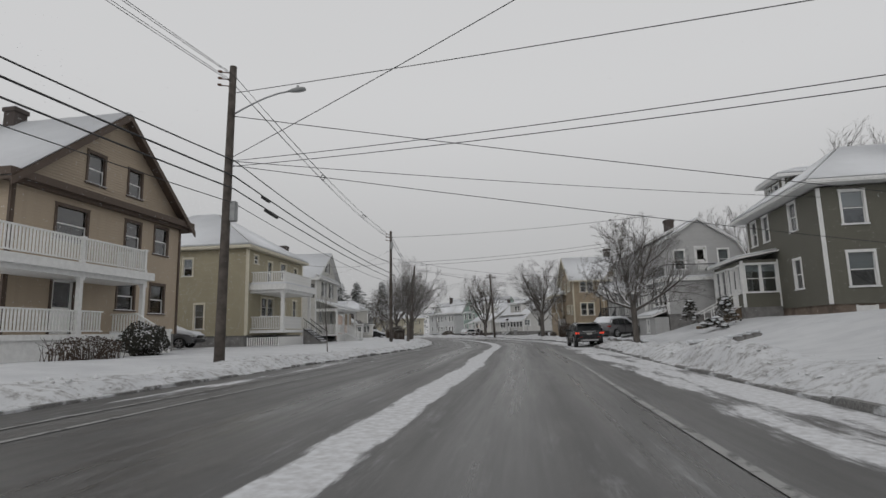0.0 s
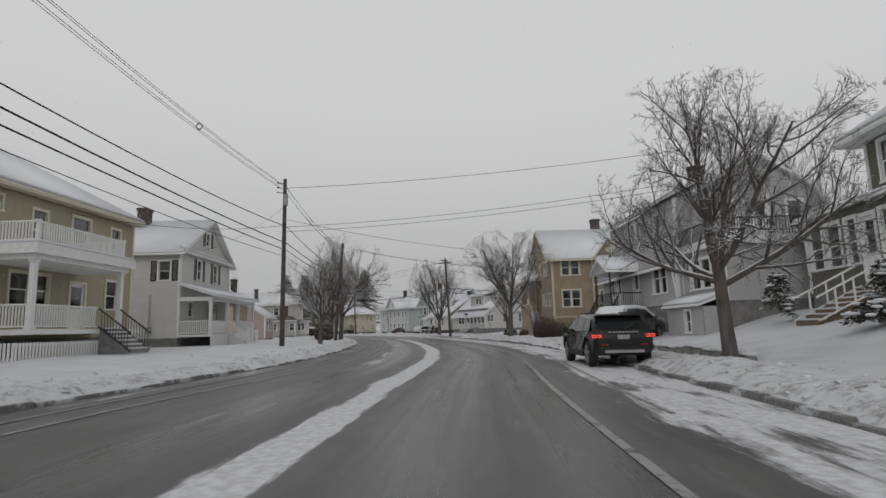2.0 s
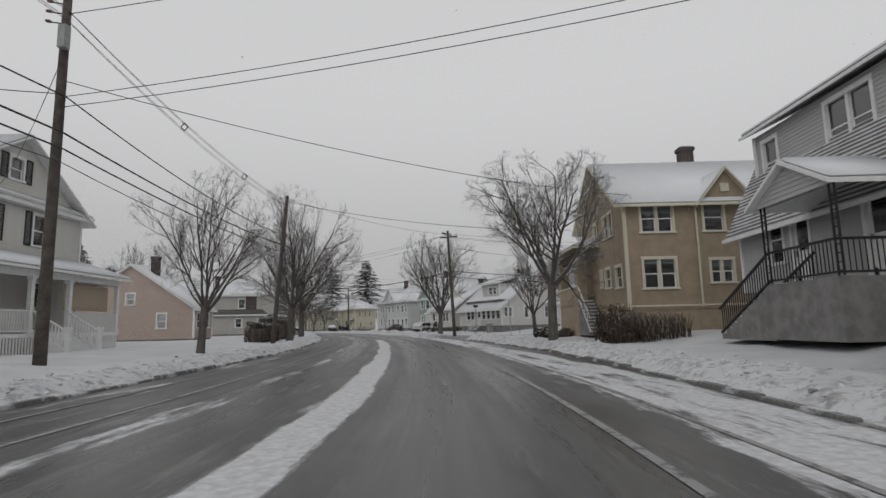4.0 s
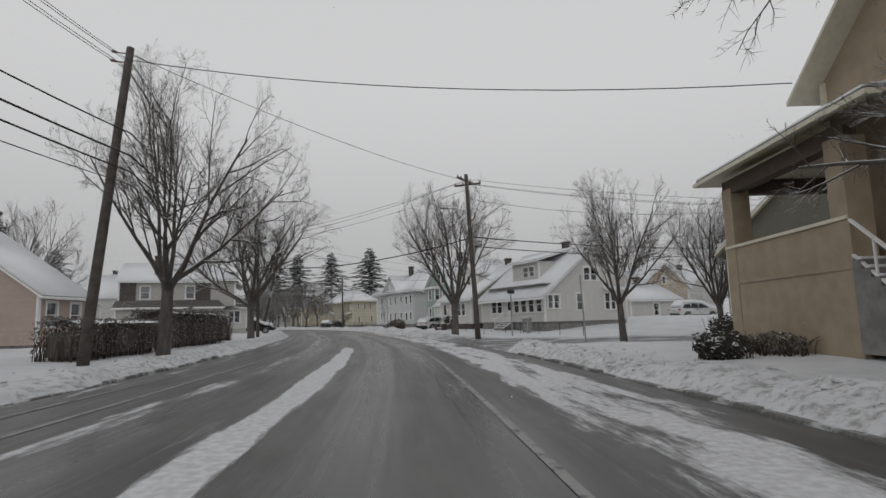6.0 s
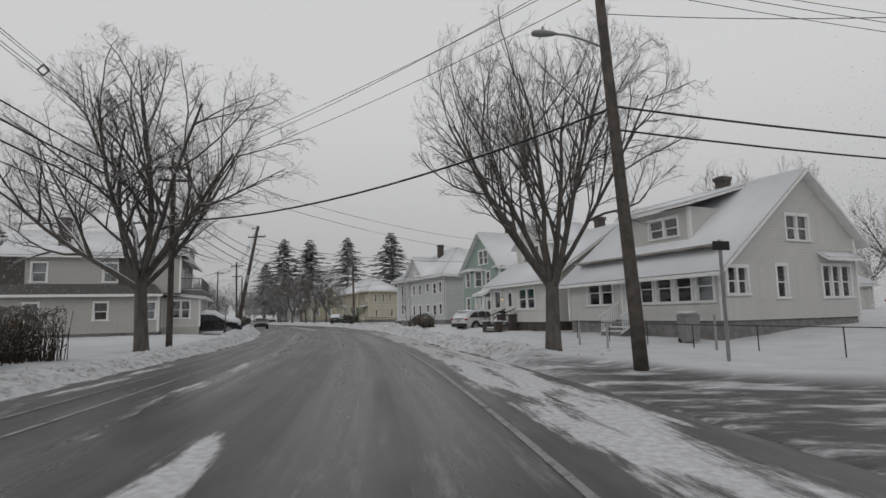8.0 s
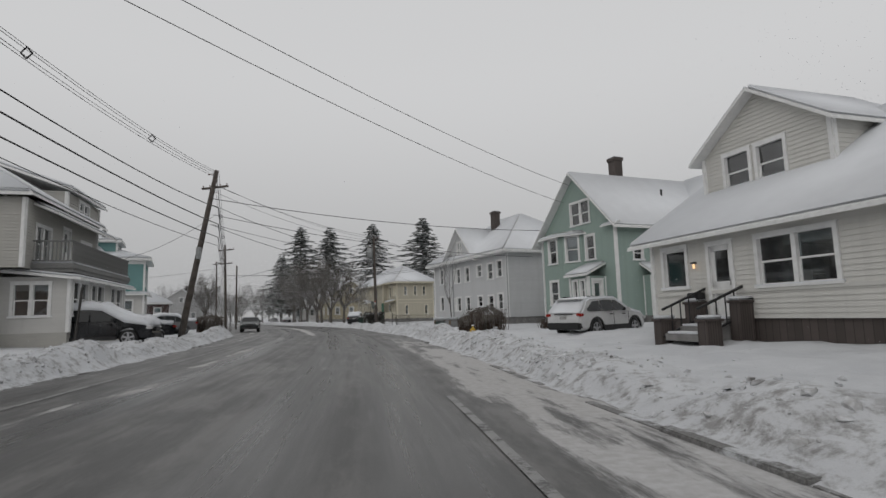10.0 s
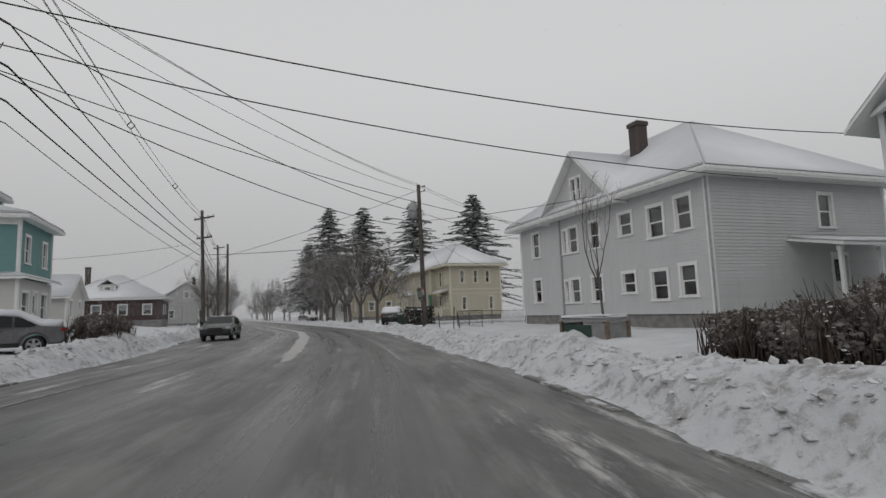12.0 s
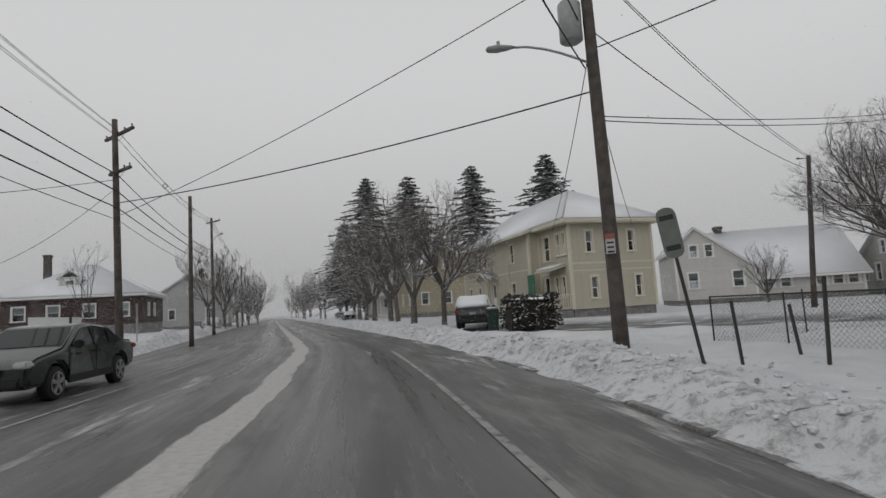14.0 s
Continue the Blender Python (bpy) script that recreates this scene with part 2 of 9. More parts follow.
def lawn(x, y):
    """Height of the snow-covered yards."""
    r = x - right_x(y)
    l = left_x(y) - x
    rise = 1.35 * step(r, 3.5, 11) * (1 - step(y, 44, 60)) + 0.45 * step(r, 2.5, 9) * step(y, 44, 60) * (1 - step(y, 74, 82))
    rise = rise + 0.14 * step(r, 2, 8) * step(y, 100, 112)
    low = 0.22 * step(l, 1.0, 6) + 0.9 * step(l, 6, 18) * step(y, 146, 172)
    rise = rise + (0.35 * step(r, 8, 18) + 0.5 * step(r, 17, 26)) * step(y, 92, 100) * (1 - step(y, 132, 142))
    return 0.16 + rise + low


def bank(x, y):
    """The ploughed ridge of lumpy snow along each kerb."""
    r = x - right_x(y)
    l = left_x(y) - x
    d = np.maximum(r, l)
    big = 0.55 + 0.45 * wave_noise(x, y, 5, 2.3)
    tall = np.where(r > l, 0.16 + 0.26 * step(y, 104, 122) - 0.1 * step(y, 134, 142) + 0.2 * (1 - step(y, 20, 34)), 0.13 + 0.38 * step(y, 106, 118))
    ridge = np.exp(-((d - 1.1) / 0.75) ** 2) * tall * big * 1.6
    rough = np.exp(-((d - 1.2) / 1.1) ** 2)
    lumps = rough * (0.085 * wave_noise(x, y, 7, 0.5) + 0.05 * wave_noise(x, y, 8, 0.24)) * (1 + 0.5 * step(y, 100, 115)) * (0.6 + 0.5 * wave_noise(x, y, 14, 6.0))
    yard = 0.085 * step(y, 100, 112) * step(d, 0.8, 2.0) * (1 - step(d, 7, 11)) * wave_noise(x, y, 15, 0.55)
    lumps = lumps + np.where(r > l, yard, 0.5 * yard)
    soft = 0.035 * wave_noise(x, y, 9, 1.1) + 0.05 * wave_noise(x, y, 10, 4.0)
    return ridge + lumps + soft * step(d, 0.3, 1.2)


def ground_z(x, y):
    x, y = np.asarray(x, float), np.asarray(y, float)
    d = np.maximum(x - right_x(y), left_x(y) - x)
    edge = step(d + 0.25 * wave_noise(x, y, 3, 0.9), 0.0, 0.55)
    off = step(d, -0.4, 0.0)
    z = -0.06 + 0.06 * off + edge * lawn(x, y) + bank(x, y) * edge
    s = side_street(x, y)
    road_like = 0.035 + 0.02 * wave_noise(x, y, 12, 0.6) - 0.1 * (1 - off)
    return z * (1 - s) + road_like * s


def grid_mesh(name, xs, ys, zs, material, smooth=True):
    h, w = xs.shape
    me = bpy.data.meshes.new(name)
    co = np.stack([xs, ys, zs], -1).reshape(-1, 3)
    i = (np.arange(h - 1)[:, None] * w + np.arange(w - 1)[None]).reshape(-1)
    quads = np.stack([i, i + 1, i + w + 1, i + w], -1)
    me.from_pydata(co.tolist(), [], quads.tolist())
    me.materials.append(material)
    if smooth:
        me.polygons.foreach_set("use_smooth", [True] * len(me.polygons))
    return new(name, me), co


def ground_material():
    m = Nodes("snowy_ground", 0.78, 0, 0.25)
    edge = m.attribute("edge")
    soft, mid, fine = m.noise(0.8, 5, 0.6), m.noise(4.0, 6, 0.7), m.noise(22.0, 4, 0.65)
    snow = m.mix(m.ramp(soft, 0.3, 0.75), (0.61, 0.62, 0.635), (0.52, 0.53, 0.55))
    grit = m.math("MULTIPLY", m.ramp(mid, 0.47, 0.68), m.ramp(edge, 0.05, 0.75, 0.0, 0.8))
    dirt = m.math("MULTIPLY", m.ramp(m.noise(2.2, 6, 0.75, (1.0, 0.5, 1.0)), 0.53, 0.66), m.ramp(edge, 0.02, 0.5, 0.0, 0.7))
    grit = m.math("MAXIMUM", grit, dirt)
    spots = m.math("MULTIPLY", m.ramp(m.noise(7.0, 3, 0.6), 0.64, 0.72), m.ramp(m.noise(0.3, 2), 0.45, 0.65, 0.0, 0.55))
    grit = m.math("MAXIMUM", grit, spots)
    c = m.mix(grit, snow, (0.2, 0.19, 0.18))
    slush = m.attribute("slush")
    wet = m.math("MULTIPLY", slush, m.ramp(m.noise(1.1, 6, 0.7, (0.35, 1.0, 1.0)), 0.36, 0.54))
    c = m.mix(wet, c, (0.055, 0.055, 0.055))
    m.color(c)
    m.rough(m.ramp(wet, 0, 1, 0.78, 0.4))
    m.bump(soft, 0.3, 0.1)
    m.bump(mid, 0.7, 0.07)
    m.bump(fine, 0.35, 0.015)
    return m.mat


def build_ground():
    us = [-1400, -700, -350, -180, -100, -70, -50, -40, -32, -26, -22, -19]
    us += list(np.arange(-17, -12, 0.6)) + list(np.arange(-12, -7.6, 0.3)) + list(np.arange(-7.6, -4.2, 0.13)) + [-3.8, -2, 0, 2, 3.6]
    us += list(np.arange(4.0, 8.4, 0.13)) + list(np.arange(8.4, 13, 0.3)) + list(np.arange(13, 22, 0.6)) + [24, 27, 31, 36, 44, 60, 80, 110, 180, 350, 700, 1400]
    vs = [-1400, -600, -250, -100, -50, -30] + list(np.arange(-20, 30, 0.4)) + list(np.arange(30, 165, 0.33)) + list(np.arange(165, 215, 0.7)) + [218, 225, 235, 250, 270, 300, 340, 390, 460, 600, 900, 1500]
    u, v = np.meshgrid(np.array(us), np.array(vs))
    x = np.interp(v, *CK) + u
    z = ground_z(x, v)
    ob, co = grid_mesh("ground", x, v, z, ground_material())
    d = np.maximum(x - right_x(v), left_x(v) - x)
    edge = np.exp(-((d - 0.5) / 0.75) ** 2)
    a = ob.data.attributes.new("edge", "FLOAT", "POINT")
    a.data.foreach_set("value", edge.reshape(-1).astype(np.float32))
    b = ob.data.attributes.new("slush", "FLOAT", "POINT")
    b.data.foreach_set("value", side_street(x, v).reshape(-1).astype(np.float32))
    tagged(ob, "snow-covered yards and lumpy ploughed snowbanks beside the street", "snow", kind="structure")


def road_material():
    """Wet dark asphalt, a ridge of packed snow down the middle, slush streaks and tyre tracks."""
    m = Nodes("wet_asphalt", 0.5, 0, 0.45)
    lane = m.attribute("lane")
    along = m.attribute("along")
    flow = m.n.new("ShaderNodeCombineXYZ")
    m.l.new(lane, flow.inputs[0])
    m.l.new(along, flow.inputs[1])
    flow = flow.outputs[0]
    coarse, fine = m.noise(0.35, 4, 0.6), m.noise(60, 3, 0.7)
    long_ = m.noise(1.0, 5, 0.65, (3.0, 0.09, 1.0), flow)
    streak = m.noise(1.0, 7, 0.75, (2.6, 0.3, 1.0), flow)
    ragged = m.noise(1.0, 7, 0.72, (1.7, 0.28, 1.0), flow)
    patch = m.noise(0.16, 3, 0.5)
    asphalt = m.mix(m.ramp(coarse, 0.3, 0.7), (0.034, 0.033, 0.032), (0.056, 0.055, 0.053))
    asphalt = m.mix(m.ramp(fine, 0.35, 0.75, 0, 0.5), asphalt, (0.075, 0.073, 0.07))
    asphalt = m.mix(m.ramp(long_, 0.42, 0.66, 0, 0.55), asphalt, (0.1, 0.1, 0.1))
    snow = m.mix(m.ramp(m.noise(9, 5), 0.3, 0.7), (0.62, 0.63, 0.65), (0.46, 0.46, 0.47))

    def strip(centre, half, fade, amount):
        dist = m.math("ABSOLUTE", m.math("SUBTRACT", lane, centre))
        return m.math("MULTIPLY", m.ramp(dist, half, half + fade, 1.0, 0.0), amount)

    late = m.ramp(along, 96.0, 112.0)
    gone = m.math("MAXIMUM", m.ramp(along, 85.0, 92.0, 1.0, 0.22), m.ramp(along, 134.0, 143.0, 0.22, 1.0))
    centre = m.math("MULTIPLY", strip(0.05, 0.05, 0.62, 0.92), gone)
    west = strip(-4.7, 0.45, 1.0, 0.46)
    east = m.math("MULTIPLY", strip(4.9, 0.5, 1.1, 0.66), m.math("ADD", 0.68, m.math("MULTIPLY", m.ramp(along, 118.0, 134.0, 1.0, 0.0), 0.36)))
    track = m.math("MULTIPLY", strip(-1.9, 0.1, 0.75, 0.5), m.ramp(along, 26.0, 40.0))
    total = m.math("MAXIMUM", m.math("MAXIMUM", centre, track), m.math("MAXIMUM", west, east))
    cover = m.ramp(m.math("ADD", total, m.math("MULTIPLY", m.math("SUBTRACT", ragged, 0.5), 1.6)), 0.48, 0.68)
    slush = m.math("MULTIPLY", m.ramp(streak, 0.52, 0.7), m.ramp(patch, 0.42, 0.62, 0.06, 0.42))
    slush = m.math("MULTIPLY", slush, m.ramp(late, 0, 1, 0.8, 1.4))
    cover = m.math("MAXIMUM", cover, slush)
    snow = m.mix(m.math("MULTIPLY", late, 0.55), snow, (0.33, 0.31, 0.285))
    wetpath = m.math("MAXIMUM", strip(-1.5, 0.25, 0.5, 1.0), m.math("MAXIMUM", strip(1.4, 0.25, 0.5, 1.0), strip(2.9, 0.25, 0.5, 1.0)))
    grey = m.math("MULTIPLY", m.math("MULTIPLY", m.ramp(m.noise(1.0, 6, 0.72, (1.1, 0.3, 1.0), flow), 0.42, 0.62), m.math("SUBTRACT", 1.0, wetpath)), m.ramp(late, 0, 1, 0.25, 0.6))
    asphalt = m.mix(grey, asphalt, (0.19, 0.185, 0.178))
    m.color(m.mix(cover, asphalt, snow))
    m.rough(m.math("SUBTRACT", m.math("ADD", m.ramp(cover, 0, 1, 0.42, 0.8), m.ramp(long_, 0.4, 0.7, 0.0, 0.15)), m.math("MULTIPLY", wetpath, 0.16)))
    m.bump(fine, 0.25, 0.006)
    m.bump(cover, 0.6, 0.035)
    m.bump(grey, 0.3, 0.01)
    return m.mat


def build_road():
    vs = np.concatenate([np.arange(-40, 240, 0.8), np.arange(240, 415, 4.0)])
    us = np.linspace(-1, 1, 21)
    u, v = np.meshgrid(us, vs)
    lo, hi, mid = left_x(v) - 0.35, right_x(v) + 0.35, centre_x(v)
    x = np.where(u < 0, mid + (mid - lo) * u, mid + (hi - mid) * u)
    z = 0.012 - 0.012 * u * u
    ob, _ = grid_mesh("road", x, v, z, road_material())
    a = ob.data.attributes.new("lane", "FLOAT", "POINT")
    a.data.foreach_set("value", (x - mid).reshape(-1).astype(np.float32))
    b = ob.data.attributes.new("along", "FLOAT", "POINT")
    b.data.foreach_set("value", v.reshape(-1).astype(np.float32))
    tagged(ob, "wet dark asphalt street with a ridge of packed snow along its middle", "road", kind="structure")
    return ob


def edge_line(road, offset_of, y0, y1, width=0.1):
    bm = bmesh.new()
    rows = []
    for y in np.arange(y0, y1, 1.0):
        x = offset_of(y)
        dx = (offset_of(y + 0.5) - offset_of(y - 0.5))
        n = Vector((1, -dx, 0)).normalized() * width / 2
        p = Vector((x, y, 0.017))
        rows.append((bm.verts.new(p - n), bm.verts.new(p + n)))
    for a, b in zip(rows, rows[1:]):
        bm.faces.new((a[0], a[1], b[1], b[0]))
    return part("lane_line", bm, LINEPAINT, road, "worn white painted edge line")


def line_paint():
    m = Nodes("worn_line_paint", 0.6)
    m.color(m.mix(m.ramp(m.noise(3.0, 6, 0.75), 0.5, 0.62), (0.27, 0.27, 0.265), (0.09, 0.09, 0.09)))
    return m.mat


LINEPAINT = line_paint()
build_ground()
ROAD = build_road()
edge_line(ROAD, lambda y: float(centre_x(y)) + 3.2, -10, 82)
edge_line(ROAD, lambda y: float(centre_x(y)) + 4.25, 28, 62, 0.08)
edge_line(ROAD, lambda y: float(centre_x(y)) + 3.6, 86, 112)
edge_line(ROAD, lambda y: float(centre_x(y)) + 3.4, 138, 163)
edge_line(ROAD, lambda y: float(centre_x(y)) + float(np.interp(y, (30, 42, 100, 135), (-3.6, -2.85, -2.75, -3.5))), -10, 220)
edge_line(ROAD, lambda y: float(centre_x(y)) + float(np.interp(y, (30, 42, 100), (-4.4, -4.1, -3.6))), -10, 110, 0.08)


# ---- lumps of ploughed snow thrown on the banks ----
def snow_clods():
    rng = np.random.RandomState(12)
    n = 26000
    y = rng.uniform(2, 172, n)
    east = rng.rand(n) < 0.56
    off = np.abs(rng.gamma(1.9, 0.55, n)) + 0.12
    x = np.where(east, right_x(y) + off, left_x(y) - off)
    thick = 0.35 + 0.65 * step(wave_noise(x, y, 31, 3.0), -0.3, 0.5)
    late = np.where(east, step(y, 96, 112), step(y, 106, 120))
    keep = (rng.rand(n) < thick * (0.4 + 0.6 * late)) & (side_street(x, y) < 0.2)
    x, y, late = x[keep], y[keep], late[keep]
    r = 0.014 + 0.055 * rng.rand(len(x)) ** 3.5
    z = ground_z(x, y) + r * 0.1
    t = (1 + 5 ** 0.5) / 2
    ico = np.array([(-1, t, 0), (1, t, 0), (-1, -t, 0), (1, -t, 0), (0, -1, t), (0, 1, t), (0, -1, -t), (0, 1, -t), (t, 0, -1), (t, 0, 1), (-t, 0, -1), (-t, 0, 1)]) / 1.9
    tri = np.array([(0, 11, 5), (0, 5, 1), (0, 1, 7), (0, 7, 10), (0, 10, 11), (1, 5, 9), (5, 11, 4), (11, 10, 2), (10, 7, 6), (7, 1, 8), (3, 9, 4), (3, 4, 2), (3, 2, 6), (3, 6, 8), (3, 8, 9), (4, 9, 5), (2, 4, 11), (6, 2, 10), (8, 6, 7), (9, 8, 1)])
    k = len(x)
    shape = 1 + 0.36 * rng.normal(size=(k, 12, 1))
    flat = np.stack([rng.uniform(0.7, 1.4, k), rng.uniform(0.7, 1.4, k), rng.uniform(0.5, 0.95, k)], -1)[:, None]
    v = ico[None] * shape * flat * r[:, None, None] + np.stack([x, y, z], -1)[:, None]
    f = tri[None] + 12 * np.arange(k)[:, None, None]
    me = bpy.data.meshes.new("snow_clods")
    me.from_pydata(v.reshape(-1, 3).tolist(), [], f.reshape(-1, 3).tolist())
    m = Nodes("ploughed_snow_lumps", 0.8, 0, 0.2)
    c = m.mix(m.ramp(m.noise(5.0, 5, 0.7), 0.4, 0.7), (0.62, 0.63, 0.645), (0.4, 0.395, 0.39))
    dark = m.ramp(m.noise(1.3, 4, 0.7), 0.56, 0.7, 0.0, 0.75)
    m.color(m.mix(dark, c, (0.16, 0.15, 0.14)))
    m.bump(m.noise(40, 4), 0.4, 0.01)
    me.materials.append(m.mat)
    tagged(new("snow_clods", me), "broken lumps of ploughed snow and grit on the banks", "snow lumps", kind="stuff")


snow_clods()


# ---- granite kerbs, half buried in the ploughed snow ----
def kerb_run(side, label):
    line = right_x if side > 0 else left_x
    ob = tagged(new("kerb"), label, "kerb", kind="structure")
    bm = boxes((-0.075, 0.075, -0.89, 0.89, -0.15, 0.0), bevel=0.015)
    me = bpy.data.meshes.new("kerbstone")
    bm.to_mesh(me)
    bm.free()
    m = Nodes("granite_kerb", 0.8)
    tone = m.mix(m.ramp(m.noise(25, 4, 0.7), 0.35, 0.7), (0.13, 0.128, 0.125), (0.24, 0.238, 0.232))
    m.color(m.mix(m.ramp(m.noise(1.2, 5, 0.7), 0.5, 0.62), tone, (0.55, 0.56, 0.575)))
    m.bump(m.noise(60, 3), 0.3, 0.004)
    me.materials.append(m.mat)
    y, k = 1.0, 0
    while y < 172:
        x, dx = float(line(y)), float(line(y + 0.9) - line(y - 0.9)) / 1.8
        if side < 0 or not (80 < y < 98 or y > 163):
            z = (0.06 if y < 82 else 0.0) + 0.028 * math.sin(k * 1.7) + 0.02 * math.sin(k * 0.45)
            shared("kerbstone", me, ob, Matrix.Translation((x - side * 0.02, y, z)) @ Matrix.Rotation(-math.atan(dx), 4, "Z"))
        y += 1.8 / math.hypot(1, dx)
        k += 1


kerb_run(1, "grey granite kerb half buried in ploughed snow")
kerb_run(-1, "grey granite kerb half buried in ploughed snow")


# ---- house kit ----
def frame_of(p, d):
    """A frame whose x runs along d on the ground, y to its left, z up."""
    d = Vector((d[0], d[1], 0)).normalized()
    m = Matrix(((d.x, -d.y, 0, p[0]), (d.y, d.x, 0, p[1]), (0, 0, 1, p[2] if len(p) > 2 else 0), (0, 0, 0, 1)))
    return m


def piece_mesh(name, bm, material):
    me = bpy.data.meshes.new(name)
    bm.to_mesh(me)
    bm.free()
    me.materials.append(material)
    return me


BALUSTER = {}


def baluster_mesh(material, h, w=0.045):
    key = (material.name, round(h, 2), w)
    if key not in BALUSTER:
        BALUSTER[key] = piece_mesh("baluster", boxes((-w / 2, w / 2, -w / 2, w / 2, 0, h)), material)
    return BALUSTER[key]


class House:
    def __init__(self, name, label, p, d, wall, trim=None, sash=None, category="house", z0=0.5, zf=1.0, near=True):
        self.m = frame_of(p, d)
        self.ob = base(name, self.m, label, category)
        self.wall_mat, self.trim, self.sash = wall, trim or WHITE, sash or WHITE
        self.z0, self.zf = z0, zf
        self.single = 135 if near else 0

    def put(self, name, bm, material, label="", m=None, parent=None, smooth=False):
        ob = part(name, bm, material, parent or self.ob, label, smooth)
        if m is not None:
            ob.matrix_local = m
        return ob

    def wall(self, a, b, z0, top, wins=(), mat=None, thick=0.16, corner=True, trim_w=0.1):
        """A wall with real openings from a to b (seen from outside, left to right). top: a height or (s, z) rows."""
        a, b = Vector(a), Vector(b)
        length = (b - a).length
        wm = frame_of(a, b - a)
        top = top if isinstance(top, (list, tuple)) else [(0, top), (length, top)]
        holes = [(s - w / 2, s + w / 2, z, z + h) for s, z, w, h, *_ in wins]
        cuts = sorted({0.0, length, *(s for s, _ in top if 0 < s < length), *(v for hh in holes for v in hh[:2] if 0 < v < length)})
        ts, tz = [s for s, _ in top], [z for _, z in top]
        bm = bmesh.new()

        def quad(*ps):
            bm.faces.new([bm.verts.new(p) for p in ps])

        for u, v in zip(cuts, cuts[1:]):
            mid = (u + v) / 2
            zu, zv = float(np.interp(u, ts, tz)), float(np.interp(v, ts, tz))
            inside = sorted((z, zz) for x0, x1, z, zz in holes if x0 < mid < x1)
            low = z0
            for z, zz in inside + [(None, None)]:
                if z is None:
                    tu, tv = zu, zv
                else:
                    tu = tv = z
                if max(tu, tv) > low + 1e-4:
                    quad((u, 0, low), (v, 0, low), (v, 0, max(tv, low)), (u, 0, max(tu, low)))
                    quad((v, thick, low), (u, thick, low), (u, thick, max(tu, low)), (v, thick, max(tv, low)))
                if z is not None:
                    low = zz
        for x0, x1, z, zz in holes:
            quad((x0, 0, z), (x0, 0, zz), (x0, thick, zz), (x0, thick, z))
            quad((x1, 0, zz), (x1, 0, z), (x1, thick, z), (x1, thick, zz))
            quad((x0, 0, z), (x0, thick, z), (x1, thick, z), (x1, 0, z))
            quad((x0, 0, zz), (x1, 0, zz), (x1, thick, zz), (x0, thick, zz))
        mat = mat or self.wall_mat
        wall = self.put("wall", bm, mat, m=wm)
        if mat.name in LAPS:
            self.clapboards(wall, mat, length, z0, ts, tz, holes)
        for wn_ in wins:
            self.window(wm, *wn_)
        if corner:
            for s, tz_ in ((0.0, tz[0]), (length, tz[-1])):
                self.put("corner_board", boxes((s - 0.08, s + 0.08, -0.046, 0.07, z0, tz_ - 0.02)), self.trim, m=wm)
        return wm

    def clapboards(self, wall, mat, length, z0, ts, tz, holes):
        """Lapped boards, course by course, cut round the openings and under the roof line."""
        lap, rest = LAPS[mat.name], bmesh.new()
        z = z0
        while z < max(tz) - 0.03:
            zt = min(z + lap, max(tz))
            mid = (z + zt) / 2
            fine = np.linspace(0, length, 241)
            under = fine[np.interp(fine, ts, tz) >= mid]
            if len(under) < 2:
                break
            spans = [(float(under[0]), float(under[-1]))]
            for h0, h1, ha, hb in holes:
                if ha < zt - 0.03 and hb > z + 0.03:
                    spans = [q for a, b in spans for q in ((a, min(b, h0)), (max(a, h1), b)) if q[1] - q[0] > 0.04]
            for a, b in spans:
                ring = ((0.0, z), (-0.026, z), (-0.006, zt), (0.0, zt))
                if self.single > 0:
                    self.single -= 1
                    bm = bmesh.new()
                    va, vb = ([bm.verts.new((u, y, zz - z)) for y, zz in ring] for u in (0, b - a))
                else:
                    bm = rest
                    va, vb = ([bm.verts.new((u, y, zz)) for y, zz in ring] for u in (a, b))
                for i in range(3):
                    bm.faces.new((va[i], vb[i], vb[i + 1], va[i + 1]))
                if bm is not rest:
                    part("clapboard", bm, mat, wall).location = (a, 0, z)
            z += lap
        if rest.verts:
            part("lapped_siding", rest, mat, wall)["kind"] = "stuff"
        else:
            rest.free()

    def window(self, wm, s, z, w, h, kind="hung", n=1, cover=0.45, trim=None, sash=None):
        """A double-hung window (n units side by side), or a door, set in a hole of w x h that includes its casing."""
        trim, sash = trim or self.trim, sash or self.sash
        c = 0.11 if kind != "small" else 0.08
        x0, x1, z1 = s - w / 2, s + w / 2, z + h
        bm = bmesh.new()
        prism(bm, [(px, -0.055, pz) for px, pz in ((x0, z), (x0 + c, z), (x0 + c, z1 - c), (x1 - c, z1 - c), (x1 - c, z), (x1, z), (x1, z1), (x1 + 0.03, z1), (x1 + 0.03, z1 + 0.03), (x0 - 0.03, z1 + 0.03), (x0 - 0.03, z1), (x0, z1))], (0, 0.135, 0))
        bmesh.ops.recalc_face_normals(bm, faces=bm.faces[:])
        if kind == "door":
            ob = self.put("door", bm, trim, m=wm)
            d = bmesh.new()
            xa, xb = x0 + c, x1 - c
            zm = z + (h - c) * 0.45
            for r in ((xa, xa + 0.13, 0.03, 0.075, z, z1 - c), (xb - 0.13, xb, 0.03, 0.075, z, z1 - c), (xa, xb, 0.03, 0.075, z, z + 0.25), (xa, xb, 0.03, 0.075, z1 - c - 0.14, z1 - c), (xa, xb, 0.03, 0.075, zm - 0.08, zm + 0.08), (xa, xb, 0.045, 0.07, z, zm)):
                box(d, *r)
            leaf = part("door_leaf", d, sash, ob, "storm door with a glazed upper half")
